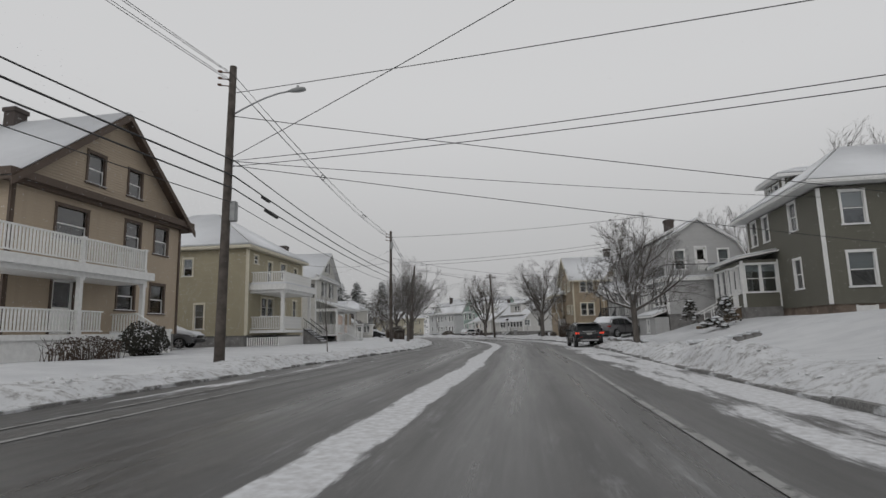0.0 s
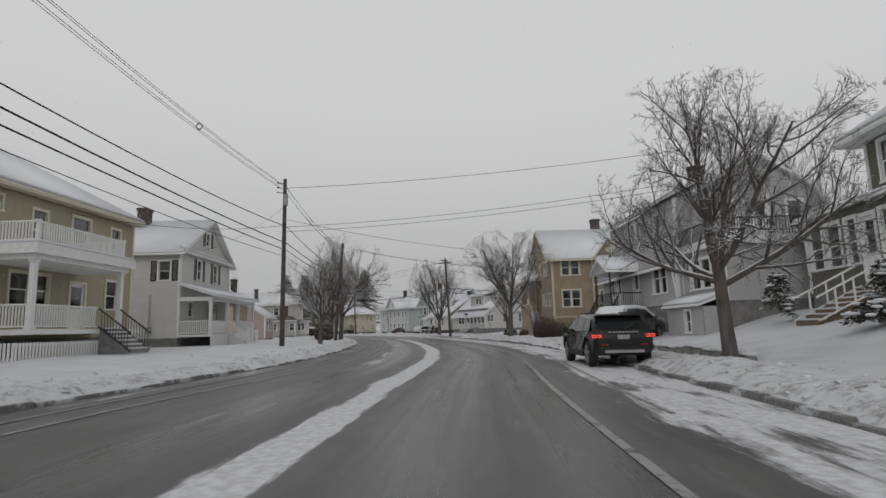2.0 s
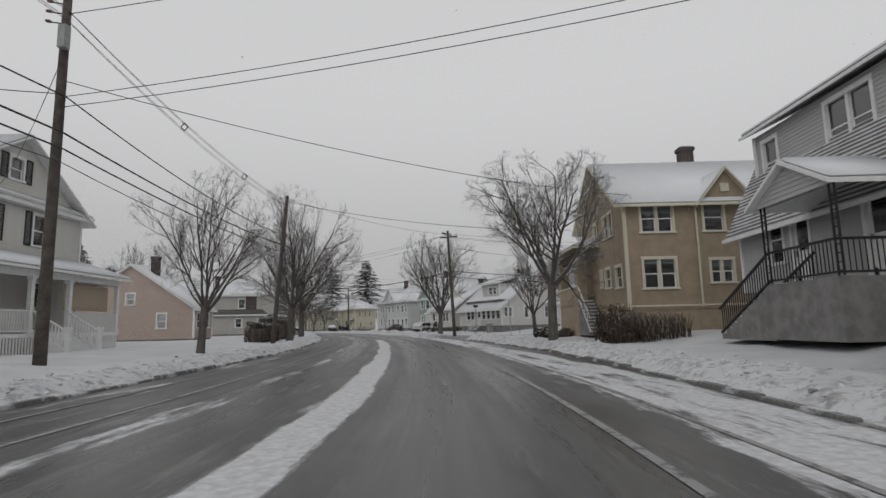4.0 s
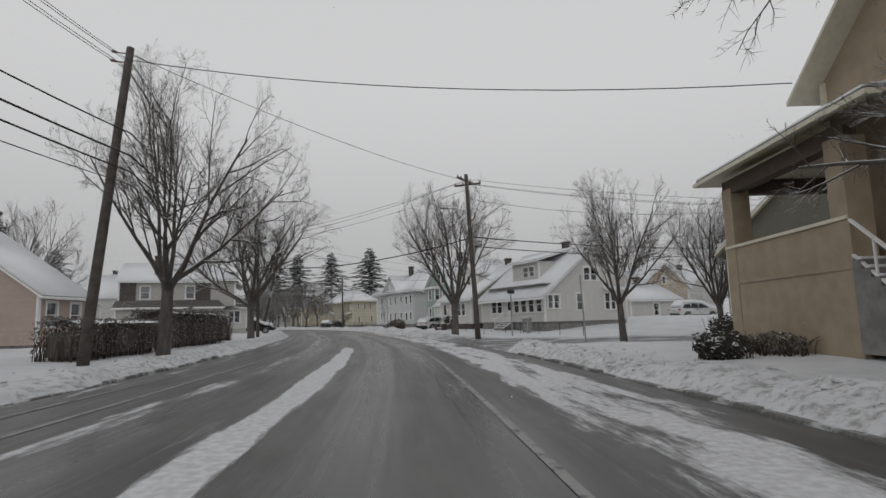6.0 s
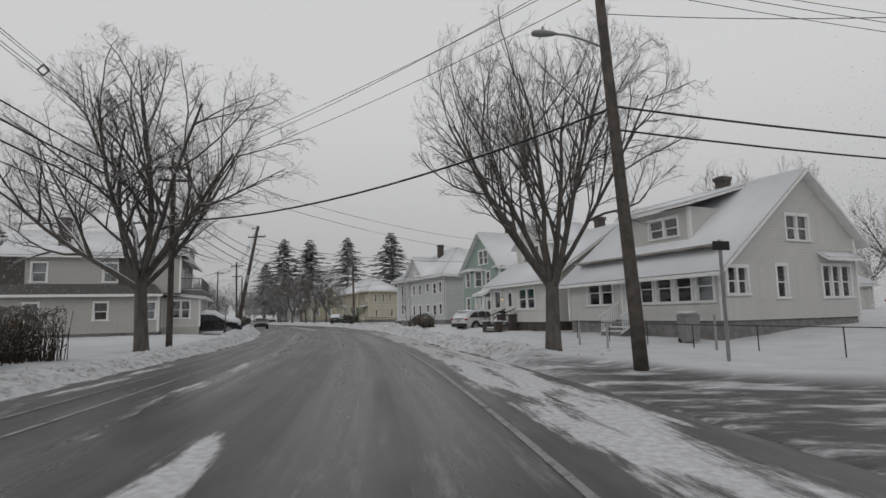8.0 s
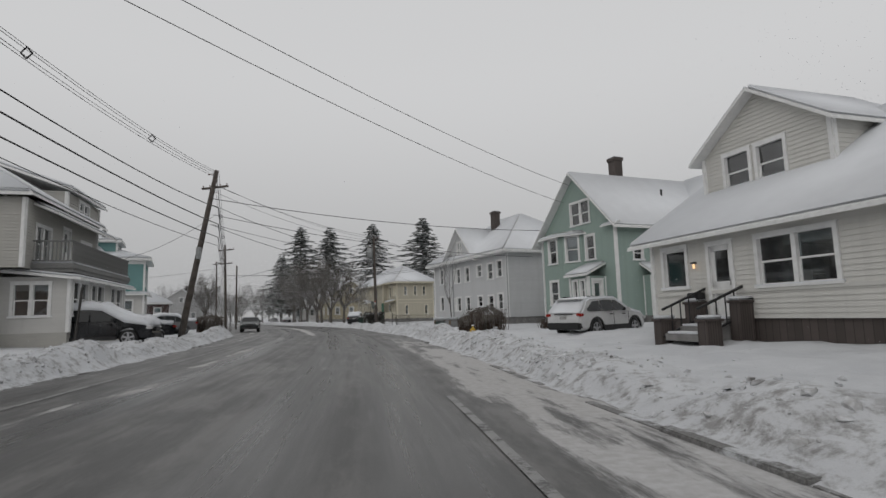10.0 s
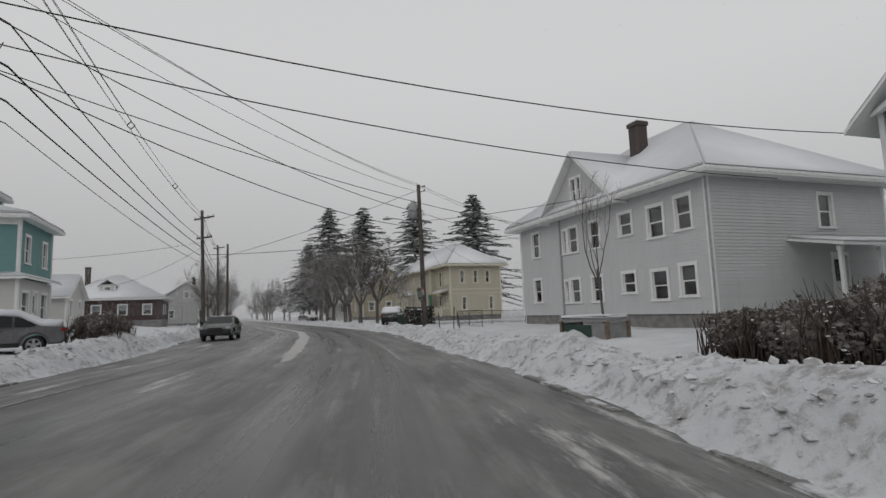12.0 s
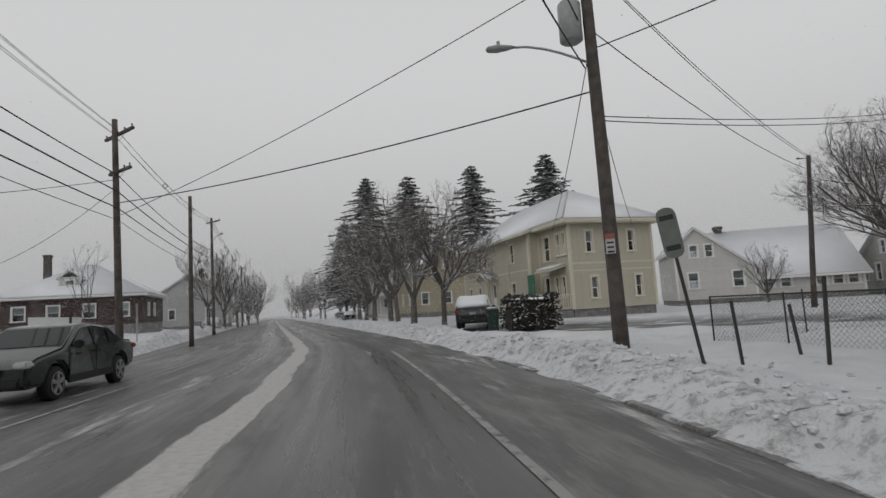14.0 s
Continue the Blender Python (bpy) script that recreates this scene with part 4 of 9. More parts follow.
def white_shutter_house():
    h = House("house", "white clapboard house with dark shutters and a corner porch", (-14.2, 59.5), (0, 1), WARM_WHITE, WHITE, WHITE, z0=0.3, zf=0.95)
    x0, x1, y1 = 0.75, 9.9, 14.0
    h.foundation(x0, x1, 0, y1)
    xm = 5.6
    top = [(0, 7.1), (xm - x0, 10.1), (x1 - x0, 7.1)]
    fw = [(5.35 - x0, 8.0, 0.95, 1.15, "hung", 1, 0.4), (3.9 - x0, 5.2, 1.0, 1.6, "hung", 1, 0.4), (7.0 - x0, 5.2, 1.0, 1.6, "hung", 1, 0.4), (2.6 - x0, 2.4, 0.9, 1.2, "hung", 1, 0.3), (7.2 - x0, 1.25, 1.3, 2.5, "door")]
    wm = h.boxed(x0, x1, 0, y1, {"S": top, "N": top, "E": 7.1, "W": 7.1}, {"S": fw, "W": [(y1 - 1.1, 4.95, 1.0, 1.5, "hung", 1, 0.4), (y1 - 5.4, 4.1, 1.0, 1.2, "hung", 1, 0.4), (y1 - 4.4, 0.97, 0.95, 2.0, "door")]})
    for s, z, w, hh in ((5.35 - x0, 8.0, 0.95, 1.15), (3.9 - x0, 5.2, 1.0, 1.6), (7.0 - x0, 5.2, 1.0, 1.6)):
        h.shutters(wm["S"], s, z, w, hh, BLACK)
    for s, z in ((y1 - 1.1, 4.95), (y1 - 5.4, 4.1)):
        h.shutters(wm["W"], s, z, 1.0, 1.45, BLACK)
    h.storey(x0, x1, 0, y1, 4.3)
    h.storey(x0, x1, 0, y1, 7.0)
    h.gable_roof(x0, x1, 0, y1, 7.1, 10.1, over=0.55, rake=0.5, xm=xm)
    h.put("pent_eave", boxes((x0 - 0.5, x1 + 0.5, -0.4, 0, 6.95, 7.15)), WHITE)
    h.slab([(x0 - 0.5, -0.45, 7.16), (x1 + 0.5, -0.45, 7.16), (x1 + 0.5, -0.02, 7.4), (x0 - 0.5, -0.02, 7.4)], "pent_roof", 0.08, 0.04)
    h.chimney(4.8, 4.8, 9.0, 11.1, 0.95, 0.7)
    h.put("meter_pipe", rod((x0 - 0.06, 2.0, 1.6), (x0 - 0.06, 2.0, 4.0), 0.04), GREYPAINT)
    h.put("meter_box", boxes((x0 - 0.16, x0 - 0.01, 1.8, 2.15, 1.3, 1.75), bevel=0.02), GREYPAINT)
    py, p1 = -2.3, 9.9
    h.put("porch_floor", boxes((x0, p1, py, 0, 1.0, 1.16)), WHITE)
    h.put("porch_skirt", boxes(*[(x0 + 0.06 + 0.16 * i, x0 + 0.15 + 0.16 * i, py + 0.02, py + 0.05, 0.2, 1.0) for i in range(int((p1 - x0) / 0.16))]), WHITE, "white slatted porch skirt")
    h.slab([(x0 - 0.4, py - 0.4, 3.75), (p1 + 0.4, py - 0.4, 3.75), (p1 + 0.4, -0.02, 4.65), (x0 - 0.4, -0.02, 4.65)], "porch_roof", 0.12)
    h.put("porch_beam", boxes((x0, p1, py, py + 0.2, 3.5, 3.78), (x0, x0 + 0.2, py + 0.2, 0, 3.5, 3.78), (p1 - 0.2, p1, py + 0.2, 0, 3.5, 3.78)), WHITE)
    for x in (x0 + 0.1, 3.9, 6.2, p1 - 0.1):
        h.post(x, py + 0.1, 1.16, 3.5, 0.18)
    h.rail((x0, py + 0.1), (3.8, py + 0.1), 1.16, 0.95)
    h.rail((x0 + 0.1, -0.05), (x0 + 0.1, py + 0.1), 1.16, 0.95)
    h.put("half_wall", boxes((6.3, p1, py + 0.05, py + 0.15, 1.16, 2.1)), WHITE_SIDE)
    h.put("porch_screen", boxes((6.4, p1 - 0.2, py + 0.5, py + 0.53, 2.2, 3.4)), TAN_SIDE, "tan roll-down porch screen")
    h.steps(4.1, 6.0, py - 1.5, 1.5, 0.3, 1.16, WHITE)
    for x in (4.0, 6.1):
        h.rail((x, py - 1.5), (x, py), (0.3, 1.2), 0.9)
        h.post(x, py - 1.5, 0.25, 1.4, 0.15)


# ---- the east side of the street ----
def olive_house():
    h = House("house", "olive green clapboard house with white trim and enclosed porch", (20.0, 32.1, 0), (-0.13, -1), OLIVE_SIDE, WHITE, WHITE, z0=0.9, zf=1.95)
    x0, x1, y1 = -10.5, -0.3, 10.5
    h.foundation(x0, x1, 0, y1, STONE)
    o = -x0
    fw = row(6.2, 1.75, 1.1, -9.3 + o, -7.3 + o, -3.4 + o) + row(2.9, 1.8, 1.1, -3.5 + o)
    sw = [(1.55, 5.95, 1.25, 1.85, "hung", 1, 0.45), (1.6, 2.75, 1.4, 1.9, "hung", 1, 0.5), (6.5, 5.75, 1.2, 1.8, "hung", 1, 0.4), (6.5, 2.75, 1.2, 1.8, "hung", 1, 0.4)]
    h.boxed(x0, x1, 0, y1, 8.0, {"S": fw, "E": sw})
    h.put("basement_window", boxes((x1 - 0.06, x1 - 0.02, 1.1, 2.1, 1.25, 1.85), (x1 - 0.06, x1 - 0.01, 1.1, 1.2, 1.2, 1.9), (x1 - 0.06, x1 - 0.01, 2.0, 2.1, 1.2, 1.9)), WHITE)
    h.storey(x0, x1, 0, y1, 5.0)
    h.storey(x0, x1, 0, y1, 7.9)
    h.hip_roof(x0, x1, 0, y1, 8.15, 11.4, over=0.85, inset=3.8)
    h.put("downspout", rod((x1 + 0.1, -0.1, 2.0), (x1 + 0.1, -0.1, 7.8), 0.055), WHITE)
    h.chimney(-3.4, 6.2, 10.4, 12.5, 0.8, 0.8, DARKBRICK)
    # dormer
    h.boxed(-9.3, -6.5, 1.0, 4.8, 10.2, {"S": row(8.8, 1.25, 1.0, 1.7) + row(8.8, 1.25, 0.7, 0.6)}, walls="SEW", z0=8.3)
    h.hip_roof(-9.3, -6.5, 1.0, 5.8, 10.25, 11.0, over=0.5, snow=0.1)
    # enclosed porch
    q0, q1, qy = -11.6, -6.1, -2.1
    h.put("porch_base", boxes((q0, q1, qy, 0, 0.4, 2.1)), FOUND)
    h.boxed(q0, q1, qy, -0.02, 5.0, {"S": [(0.7, 2.95, 1.1, 1.8, "hung", 1, 0.2), (1.9, 2.95, 1.1, 1.8, "hung", 1, 0.2), (4.0, 2.1, 0.95, 2.6, "door"), (3.05, 2.95, 0.8, 1.8, "hung", 1, 0.2), (4.95, 2.95, 0.7, 1.8, "hung", 1, 0.2)], "E": [(1.05, 2.95, 1.95, 1.85, "hung", 2, 0.25)]}, walls="SEW", z0=2.1)
    h.slab([(q0 - 0.4, qy - 0.4, 5.05), (q1 + 0.4, qy - 0.4, 5.05), (q1 + 0.4, -0.02, 5.45), (q0 - 0.4, -0.02, 5.45)], "porch_roof", 0.12)
    h.steps(-8.3, -6.9, qy - 2.4, 2.4, 0.85, 2.1, WOODRAW)
    for x in (-8.4, -6.8):
        h.rail((x, qy - 2.4), (x, qy), (0.9, 2.1), 0.9, WHITE, 0.5, 0.05)


def grey_gambrel_house():
    h = House("house", "pale grey clapboard gambrel house with dormer, sunroom balcony and front steps", (16.0, 52.0), (0, -1), GREY_SIDE, WHITE, WHITE, z0=0.6, zf=2.0)
    x0, x1, y1 = -9.0, 3.2, 9.0
    o = -x0
    h.foundation(x0, x1, 0, y1)
    fw = [(-6.9 + o, 2.8, 1.0, 1.7, "hung", 1, 0.4), (-5.6 + o, 2.05, 1.0, 2.3, "door"), (-2.5 + o, 2.05, 1.1, 2.4, "door"), (1.05 + o, 2.6, 2.0, 1.85, "hung", 2, 0.35)]
    prof = [(0, 4.35), (1.5, 7.7), (4.5, 9.6), (7.5, 7.7), (9.0, 4.35)]
    ew = [(2.9, 5.55, 1.0, 1.7, "hung", 1, 0.5), (4.6, 5.45, 1.0, 2.0, "door"), (6.4, 5.55, 1.0, 1.7, "hung", 1, 0.5)]
    h.boxed(x0, x1, 0, y1, {"S": 4.35, "N": 4.35, "E": prof, "W": prof}, {"S": fw, "E": ew})
    h.storey(x0, x1, 0, y1, 4.4)
    h.storey(x0, x1, 1.5, 7.5, 7.6)
    xa, xb = x0 - 0.3, x1 + 0.3
    low = ((0 - 0.45, 3.9), (1.5, 7.7))
    h.slab([(xa, -0.45, 3.95), (xb, -0.45, 3.95), (xb, 1.5, 7.7), (xa, 1.5, 7.7)], "roof", 0.0, mat=DUSTED, label="steep shingle slope dusted with snow")
    h.slab([(xa, 1.35, 7.65), (xb, 1.35, 7.65), (xb, 4.5, 9.65), (xa, 4.5, 9.65)], "roof", 0.13)
    h.slab([(xa, 4.5, 9.65), (xb, 4.5, 9.65), (xb, 7.65, 7.65), (xa, 7.65, 7.65)], "roof", 0.13)
    h.slab([(xa, 7.5, 7.7), (xb, 7.5, 7.7), (xb, 9.45, 3.95), (xa, 9.45, 3.95)], "roof", 0.08)
    d0, d1 = x0 + 0.2, 1.9
    h.boxed(d0, d1, 0.75, 3.5, 7.75, {"S": [(0.9, 5.75, 1.0, 1.7, "hung", 1, 0.5), (4.75, 5.75, 2.0, 1.8, "hung", 2, 0.4), (8.3, 5.75, 1.05, 1.65, "hung", 1, 0.5)]}, walls="SEW", z0=5.3)
    h.slab([(d0 - 0.3, 0.3, 7.72), (d1 + 0.3, 0.3, 7.72), (d1 + 0.3, 4.4, 9.66), (d0 - 0.3, 4.4, 9.66)], "dormer_roof", 0.13)
    h.chimney(-3.2, 4.6, 9.0, 10.9, 0.7, 0.7, DARKBRICK)
    h.put("gutter", boxes((xa, xb, -0.58, -0.46, 3.86, 3.98)), WHITE)
    h.put("downspout", rod((x1 + 0.06, -0.08, 2.0), (x1 + 0.06, -0.3, 3.9), 0.05), WHITE)
    # gabled hood over the landing
    h.put("landing", boxes((-4.3, -1.5, -1.9, 0, 0.5, 2.0)), FOUND, "raised concrete landing")
    h.gable_roof(-4.2, -1.2, -2.1, 0.2, 4.2, 5.0, over=0.25, rake=0.2, snow=0.1)
    h.wall((-4.2, -2.1), (-1.2, -2.1), 4.1, [(0, 4.2), (1.5, 5.0), (3.0, 4.2)], corner=False)
    for x in (-4.1, -1.3):
        for dx in (-0.09, 0.09):
            h.put("iron_post", boxes((x + dx - 0.02, x + dx + 0.02, -2.0, -1.96, 2.0, 4.15)), BLACK)
        h.put("scrollwork", boxes(*[(x - 0.08, x + 0.08, -1.99, -1.97, 2.1 + 0.2 * i, 2.13 + 0.2 * i) for i in range(10)]), BLACK)
    h.rail((-4.2, -1.85), (-1.6, -1.85), 2.0, 0.9, BLACK, 0.13, 0.02)
    h.rail((-1.55, -1.85), (-1.55, -0.1), 2.0, 0.9, BLACK, 0.13, 0.02)
    h.steps(-1.85, -0.55, -7.3, 3.0, 0.45, 2.0, FOUND, axis="x")
    for y in (-1.85, -0.55):
        h.rail((-7.3, y), (-4.3, y), (0.55, 2.0), 0.9, BLACK, 0.13, 0.022)
    # sunroom with a balcony on its roof and a low garage bay in its base
    sx = x1 + 4.0
    h.put("sunroom_base", boxes((x1 + 0.02, sx - 0.03, 0.33, 7.5, 0.2, 2.0)), FOUND)
    h.boxed(x1, sx, 0.3, 7.5, 4.35, {"S": [(2.35, 2.55, 3.1, 1.5, "hung", 3, 0.55)]}, walls="SEN", z0=1.95)
    h.put("balcony", boxes((x1, sx + 0.3, -0.05, 7.85, 4.37, 4.62)), WHITE, "white balcony deck on the sunroom")
    h.put("snow_edge", boxes((x1 + 0.02, sx + 0.27, -0.02, 7.8, 4.623, 4.76), bevel=0.06), SNOW)
    h.rail((sx + 0.15, 0.2), (sx + 0.15, 7.6), 4.62, 0.95, BLACK, 0.13, 0.025)
    h.rail((x1 + 0.1, 0.15), (sx + 0.15, 0.15), 4.62, 0.95, BLACK, 0.13, 0.025)
    h.boxed(x1 + 0.25, sx - 0.1, -0.75, 0.28, 1.75, {"S": [(2.2, 0.55, 0.7, 1.1, "small", 1, 0.6)]}, walls="SEW", z0=0.2, corner=False)
    h.slab([(x1 + 0.1, -1.0, 1.75), (sx + 0.05, -1.0, 1.75), (sx + 0.05, 0.28, 2.2), (x1 + 0.1, 0.28, 2.2)], "bulkhead", 0.14, mat=WHITE)


def stucco_house():
    h = House("house", "tan stucco house with snowy roof and raised corner porch", (14.0, 66.2), (1, 0), STUCCO, CREAM, WHITE, z0=0.5, zf=1.6)
    x0, x1, y1 = -0.55, 9.0, 7.6
    o = -x0
    h.foundation(x0, x1, 0, y1, STUCCO)
    fw = [(0.95 + o, 5.1, 1.65, 1.45, "hung", 2, 0.3), (3.6 + o, 5.1, 1.1, 1.45, "hung", 1, 0.3), (0.93 + o, 2.5, 1.65, 1.5, "hung", 2, 0.15), (3.8 + o, 2.7, 1.2, 1.2, "hung", 2, 0.3)]
    tg = [(0, 6.65), (y1 / 2, 9.4), (y1, 6.65)]
    h.boxed(x0, x1, 0, y1, {"S": 6.65, "N": 6.65, "E": tg, "W": tg}, {"S": fw, "W": [(5.0, 5.3, 1.7, 1.3, "hung", 2, 0.3), (2.6, 5.3, 0.9, 1.2, "hung", 1, 0.3), (6.35, 2.65, 1.1, 1.15, "hung", 1, 0.2), (4.55, 2.75, 1.05, 1.1, "hung", 1, 0.2), (3.35, 2.85, 0.5, 1.0, "hung", 1, 0.2)]})
    h.storey(x0, x1, 0, y1, 4.2)
    h.gable_roof(x0, x1, 0, y1, 6.65, 9.4, axis="x", over=0.5, rake=0.6)
    h.gable_roof(3.0, 5.2, -0.25, 3.5, 6.65, 8.0, over=0.35, rake=0.3, snow=0.1)
    h.wall((3.0, -0.25), (5.2, -0.25), 6.5, [(0, 6.65), (1.1, 8.0), (2.2, 6.65)], corner=False)
    h.put("vent", boxes((3.9, 4.3, -0.3, -0.26, 6.95, 7.35)), CREAM)
    h.chimney(4.6, 4.6, 9.0, 10.6, 0.7, 0.6)
    h.put("belt_course", boxes((x0 - 0.03, x1, -0.04, 0, 1.72, 1.8)), CREAM)
    h.put("downspout", rod((2.75, -0.1, 1.7), (2.75, -0.1, 6.3), 0.05), CREAM)
    # raised corner porch with solid parapets and a side stair
    p0, p1, a, b = -1.45, 3.2, 6.0, 11.1
    h.put("porch_deck", boxes((p0 + 0.25, p1 - 0.25, y1 + 0.02, b - 0.25, 2.05, 2.25)), FOUND)
    h.put("porch_stub", boxes((p0 + 0.25, x0 - 0.02, a + 0.02, y1 + 0.02, 0.3, 2.25)), STUCCO)
    h.wall((p0, b), (p0, a), 0.25, 3.1, corner=False, thick=0.25)
    h.wall((p1, b), (p0, b), 0.25, 3.1, corner=False, thick=0.25)
    h.wall((p1, y1), (p1, b), 0.25, 3.1, corner=False, thick=0.25)
    h.put("belt_course", boxes((p0 - 0.03, p0, a, b + 0.03, 2.08, 2.15), (p0, p1, b, b + 0.03, 2.08, 2.15)), STUCCO)
    h.put("parapet_cap", boxes((p0 - 0.05, p0 + 0.3, a, b + 0.05, 3.103, 3.18), (p0 + 0.3, p1, b - 0.3, b + 0.05, 3.103, 3.18)), CREAM)
    for x, y in ((p0, a), (p0, b - 0.5), (p1 - 0.5, b - 0.5)):
        h.put("pier", boxes((x - 0.02, x + 0.5, y - 0.01, y + 0.52, 0.25, 4.85)), STUCCO, "square stucco pier")
    h.put("porch_beam", boxes((p0, p0 + 0.35, a, b, 4.7, 5.1), (p0 + 0.35, p1, b - 0.35, b, 4.7, 5.1)), BROWN)
    h.put("porch_ceiling", boxes((p0, p1, y1, b, 5.1, 5.15)), CREAM)
    h.slab([(p0 - 0.6, a - 0.5, 5.12), (x0 + 1.6, a - 0.5, 6.3), (x0 + 1.6, b - 2.0, 6.3), (p0 - 0.6, b + 0.6, 5.12)], "porch_roof", 0.1)
    # the hipped south end of the porch roof
    h.slab([(p0 - 0.6, a - 1.6, 5.1), (x0 - 0.02, a - 1.6, 5.1), (x0 - 0.02, a - 0.4, 5.6), (p0 + 0.6, a - 0.52, 5.55)], "porch_roof", 0.1)
    h.slab([(p0 - 0.6, a - 1.6, 5.1), (p0 + 0.6, a - 0.52, 5.55), (p0 - 0.6, a - 0.52, 5.1)], "porch_roof", 0.1)
    h.slab([(p1 + 0.5, b + 0.6, 5.12), (p0 - 0.6, b + 0.6, 5.12), (x0 + 1.6, b - 2.0, 6.3), (p1 + 0.5, b - 2.0, 6.3)], "porch_roof", 0.1)
    h.steps(p0 - 0.05, x0 - 0.05, 3.7, 2.3, 0.4, 2.25, FOUND)
    h.rail((p0, 3.7), (p0, a), (0.45, 2.25), 0.85, WHITE, 0.5, 0.04)


def small_gable_house():
    h = House("house", "olive clapboard house with cream trim and a steep gable", (16.5, 84.25), (0.80, -0.60), OLIVE_SIDE, CREAM, WHITE, z0=0.3, zf=1.3)
    x0, x1, y1 = -0.45, 8.5, 10.0
    h.foundation(x0, x1, 0, y1)
    top = [(0, 4.15), (4.4, 8.6), (8.95, 4.15)]
    h.boxed(x0, x1, 0, y1, {"S": top, "N": top, "E": 4.15, "W": 4.15}, {"S": [(1.35, 2.3, 2.0, 1.55, "hung", 2, 0.3), (5.5, 2.45, 1.6, 1.65, "hung", 2, 0.3), (4.4, 5.6, 1.5, 1.3, "hung", 2, 0.3)], "W": row(2.4, 1.5, 1.0, 3, 7)})
    h.storey(x0, x1, 0, y1, 4.1)
    h.gable_roof(x0, x1, 0, y1, 4.15, 8.6, over=0.5, rake=0.45)
    h.put("downspout", rod((x0 - 0.08, -0.1, 1.3), (x0 - 0.08, -0.1, 4.0), 0.05), CREAM)
    h.put("pent_eave", boxes((x0 - 0.4, x1 + 0.4, -0.3, 0, 4.05, 4.2)), CREAM)


def bungalow(p, d, depth=9.5, name="house", label="white clapboard bungalow with a wide snowy roof, dormer and glazed porch"):
    h = House(name, label, p, d, WHITE_SIDE, WHITE, WHITE, z0=0.25, zf=0.95)
    x0, x1, y1 = -0.5, 8.0, depth
    h.foundation(x0, x1, 0, y1)
    xm, zr = 4.7, 7.15
    ze0, ze1 = 3.05, 4.4
    top = [(0, ze0), (xm - x0, zr), (x1 - x0, ze1)]
    ts = [(0, ze1), (x1 - xm, zr), (x1 - x0, ze0)]
    fw = [(0.4 + 0.5, 1.9, 1.3, 1.2, "hung", 2, 0.3), (3.0 + 0.5, 1.75, 0.8, 1.45, "hung", 1, 0.4), (4.25 + 0.5, 4.15, 1.6, 1.2, "hung", 2, 0.4), (6.6 + 0.5, 1.75, 2.1, 1.5, "hung", 3, 0.3)]
    h.boxed(x0, x1, 0, y1, {"S": top, "N": ts, "E": ze1, "W": ze0}, {"S": fw, "W": [(y1 - 0.75, 1.65, 1.0, 1.4, "hung", 1, 0.9), (y1 - 1.8, 1.65, 1.0, 1.4, "hung", 1, 0.55), (y1 - 2.85, 1.65, 1.0, 1.4, "hung", 1, 0.5), (y1 - 3.9, 1.65, 1.0, 1.4, "hung", 1, 0.55), (y1 - 5.0, 1.0, 0.95, 2.05, "door"), (y1 - 7.0, 1.65, 2.0, 1.4, "hung", 2, 0.5)]})
    h.storey(x0, x1, 0, y1, 3.9)
    sl, sr = (zr - ze0) / (xm - x0), (zr - ze1) / (x1 - xm)
    h.slab([(x0 - 0.5, -0.45, ze0 - 0.5 * sl), (xm, -0.45, zr), (xm, y1 + 0.45, zr), (x0 - 0.5, y1 + 0.45, ze0 - 0.5 * sl)])
    h.slab([(xm, -0.45, zr), (x1 + 0.5, -0.45, ze1 - 0.5 * sr), (x1 + 0.5, y1 + 0.45, ze1 - 0.5 * sr), (xm, y1 + 0.45, zr)])
    # bay roof
    h.slab([(5.4, -0.5, 3.35), (7.8, -0.5, 3.35), (7.8, 0, 3.7), (5.4, 0, 3.7)], "bay_roof", 0.06)
    # dormer on the street side
    h.boxed(1.1, 4.4, 2.7, 6.5, 6.0, {"W": [(2.3, 4.7, 1.9, 1.0, "hung", 2, 0.4)]}, walls="SNW", z0=3.9)
    h.slab([(0.6, 2.25, 5.95), (4.75, 2.25, 7.1), (4.75, 6.95, 7.1), (0.6, 6.95, 5.95)], "dormer_roof", 0.1)
    h.chimney(5.3, 4.2, 6.2, 8.0, 0.5, 0.5)
    h.steps(4.35, 5.65, x0 - 1.2, 1.2, 0.3, 1.0, FOUND, axis="x")
    for y in (4.3, 5.7):
        h.rail((x0 - 1.2, y), (x0, y), (0.3, 1.0), 0.85, WHITE, 0.12, 0.035)
    return h


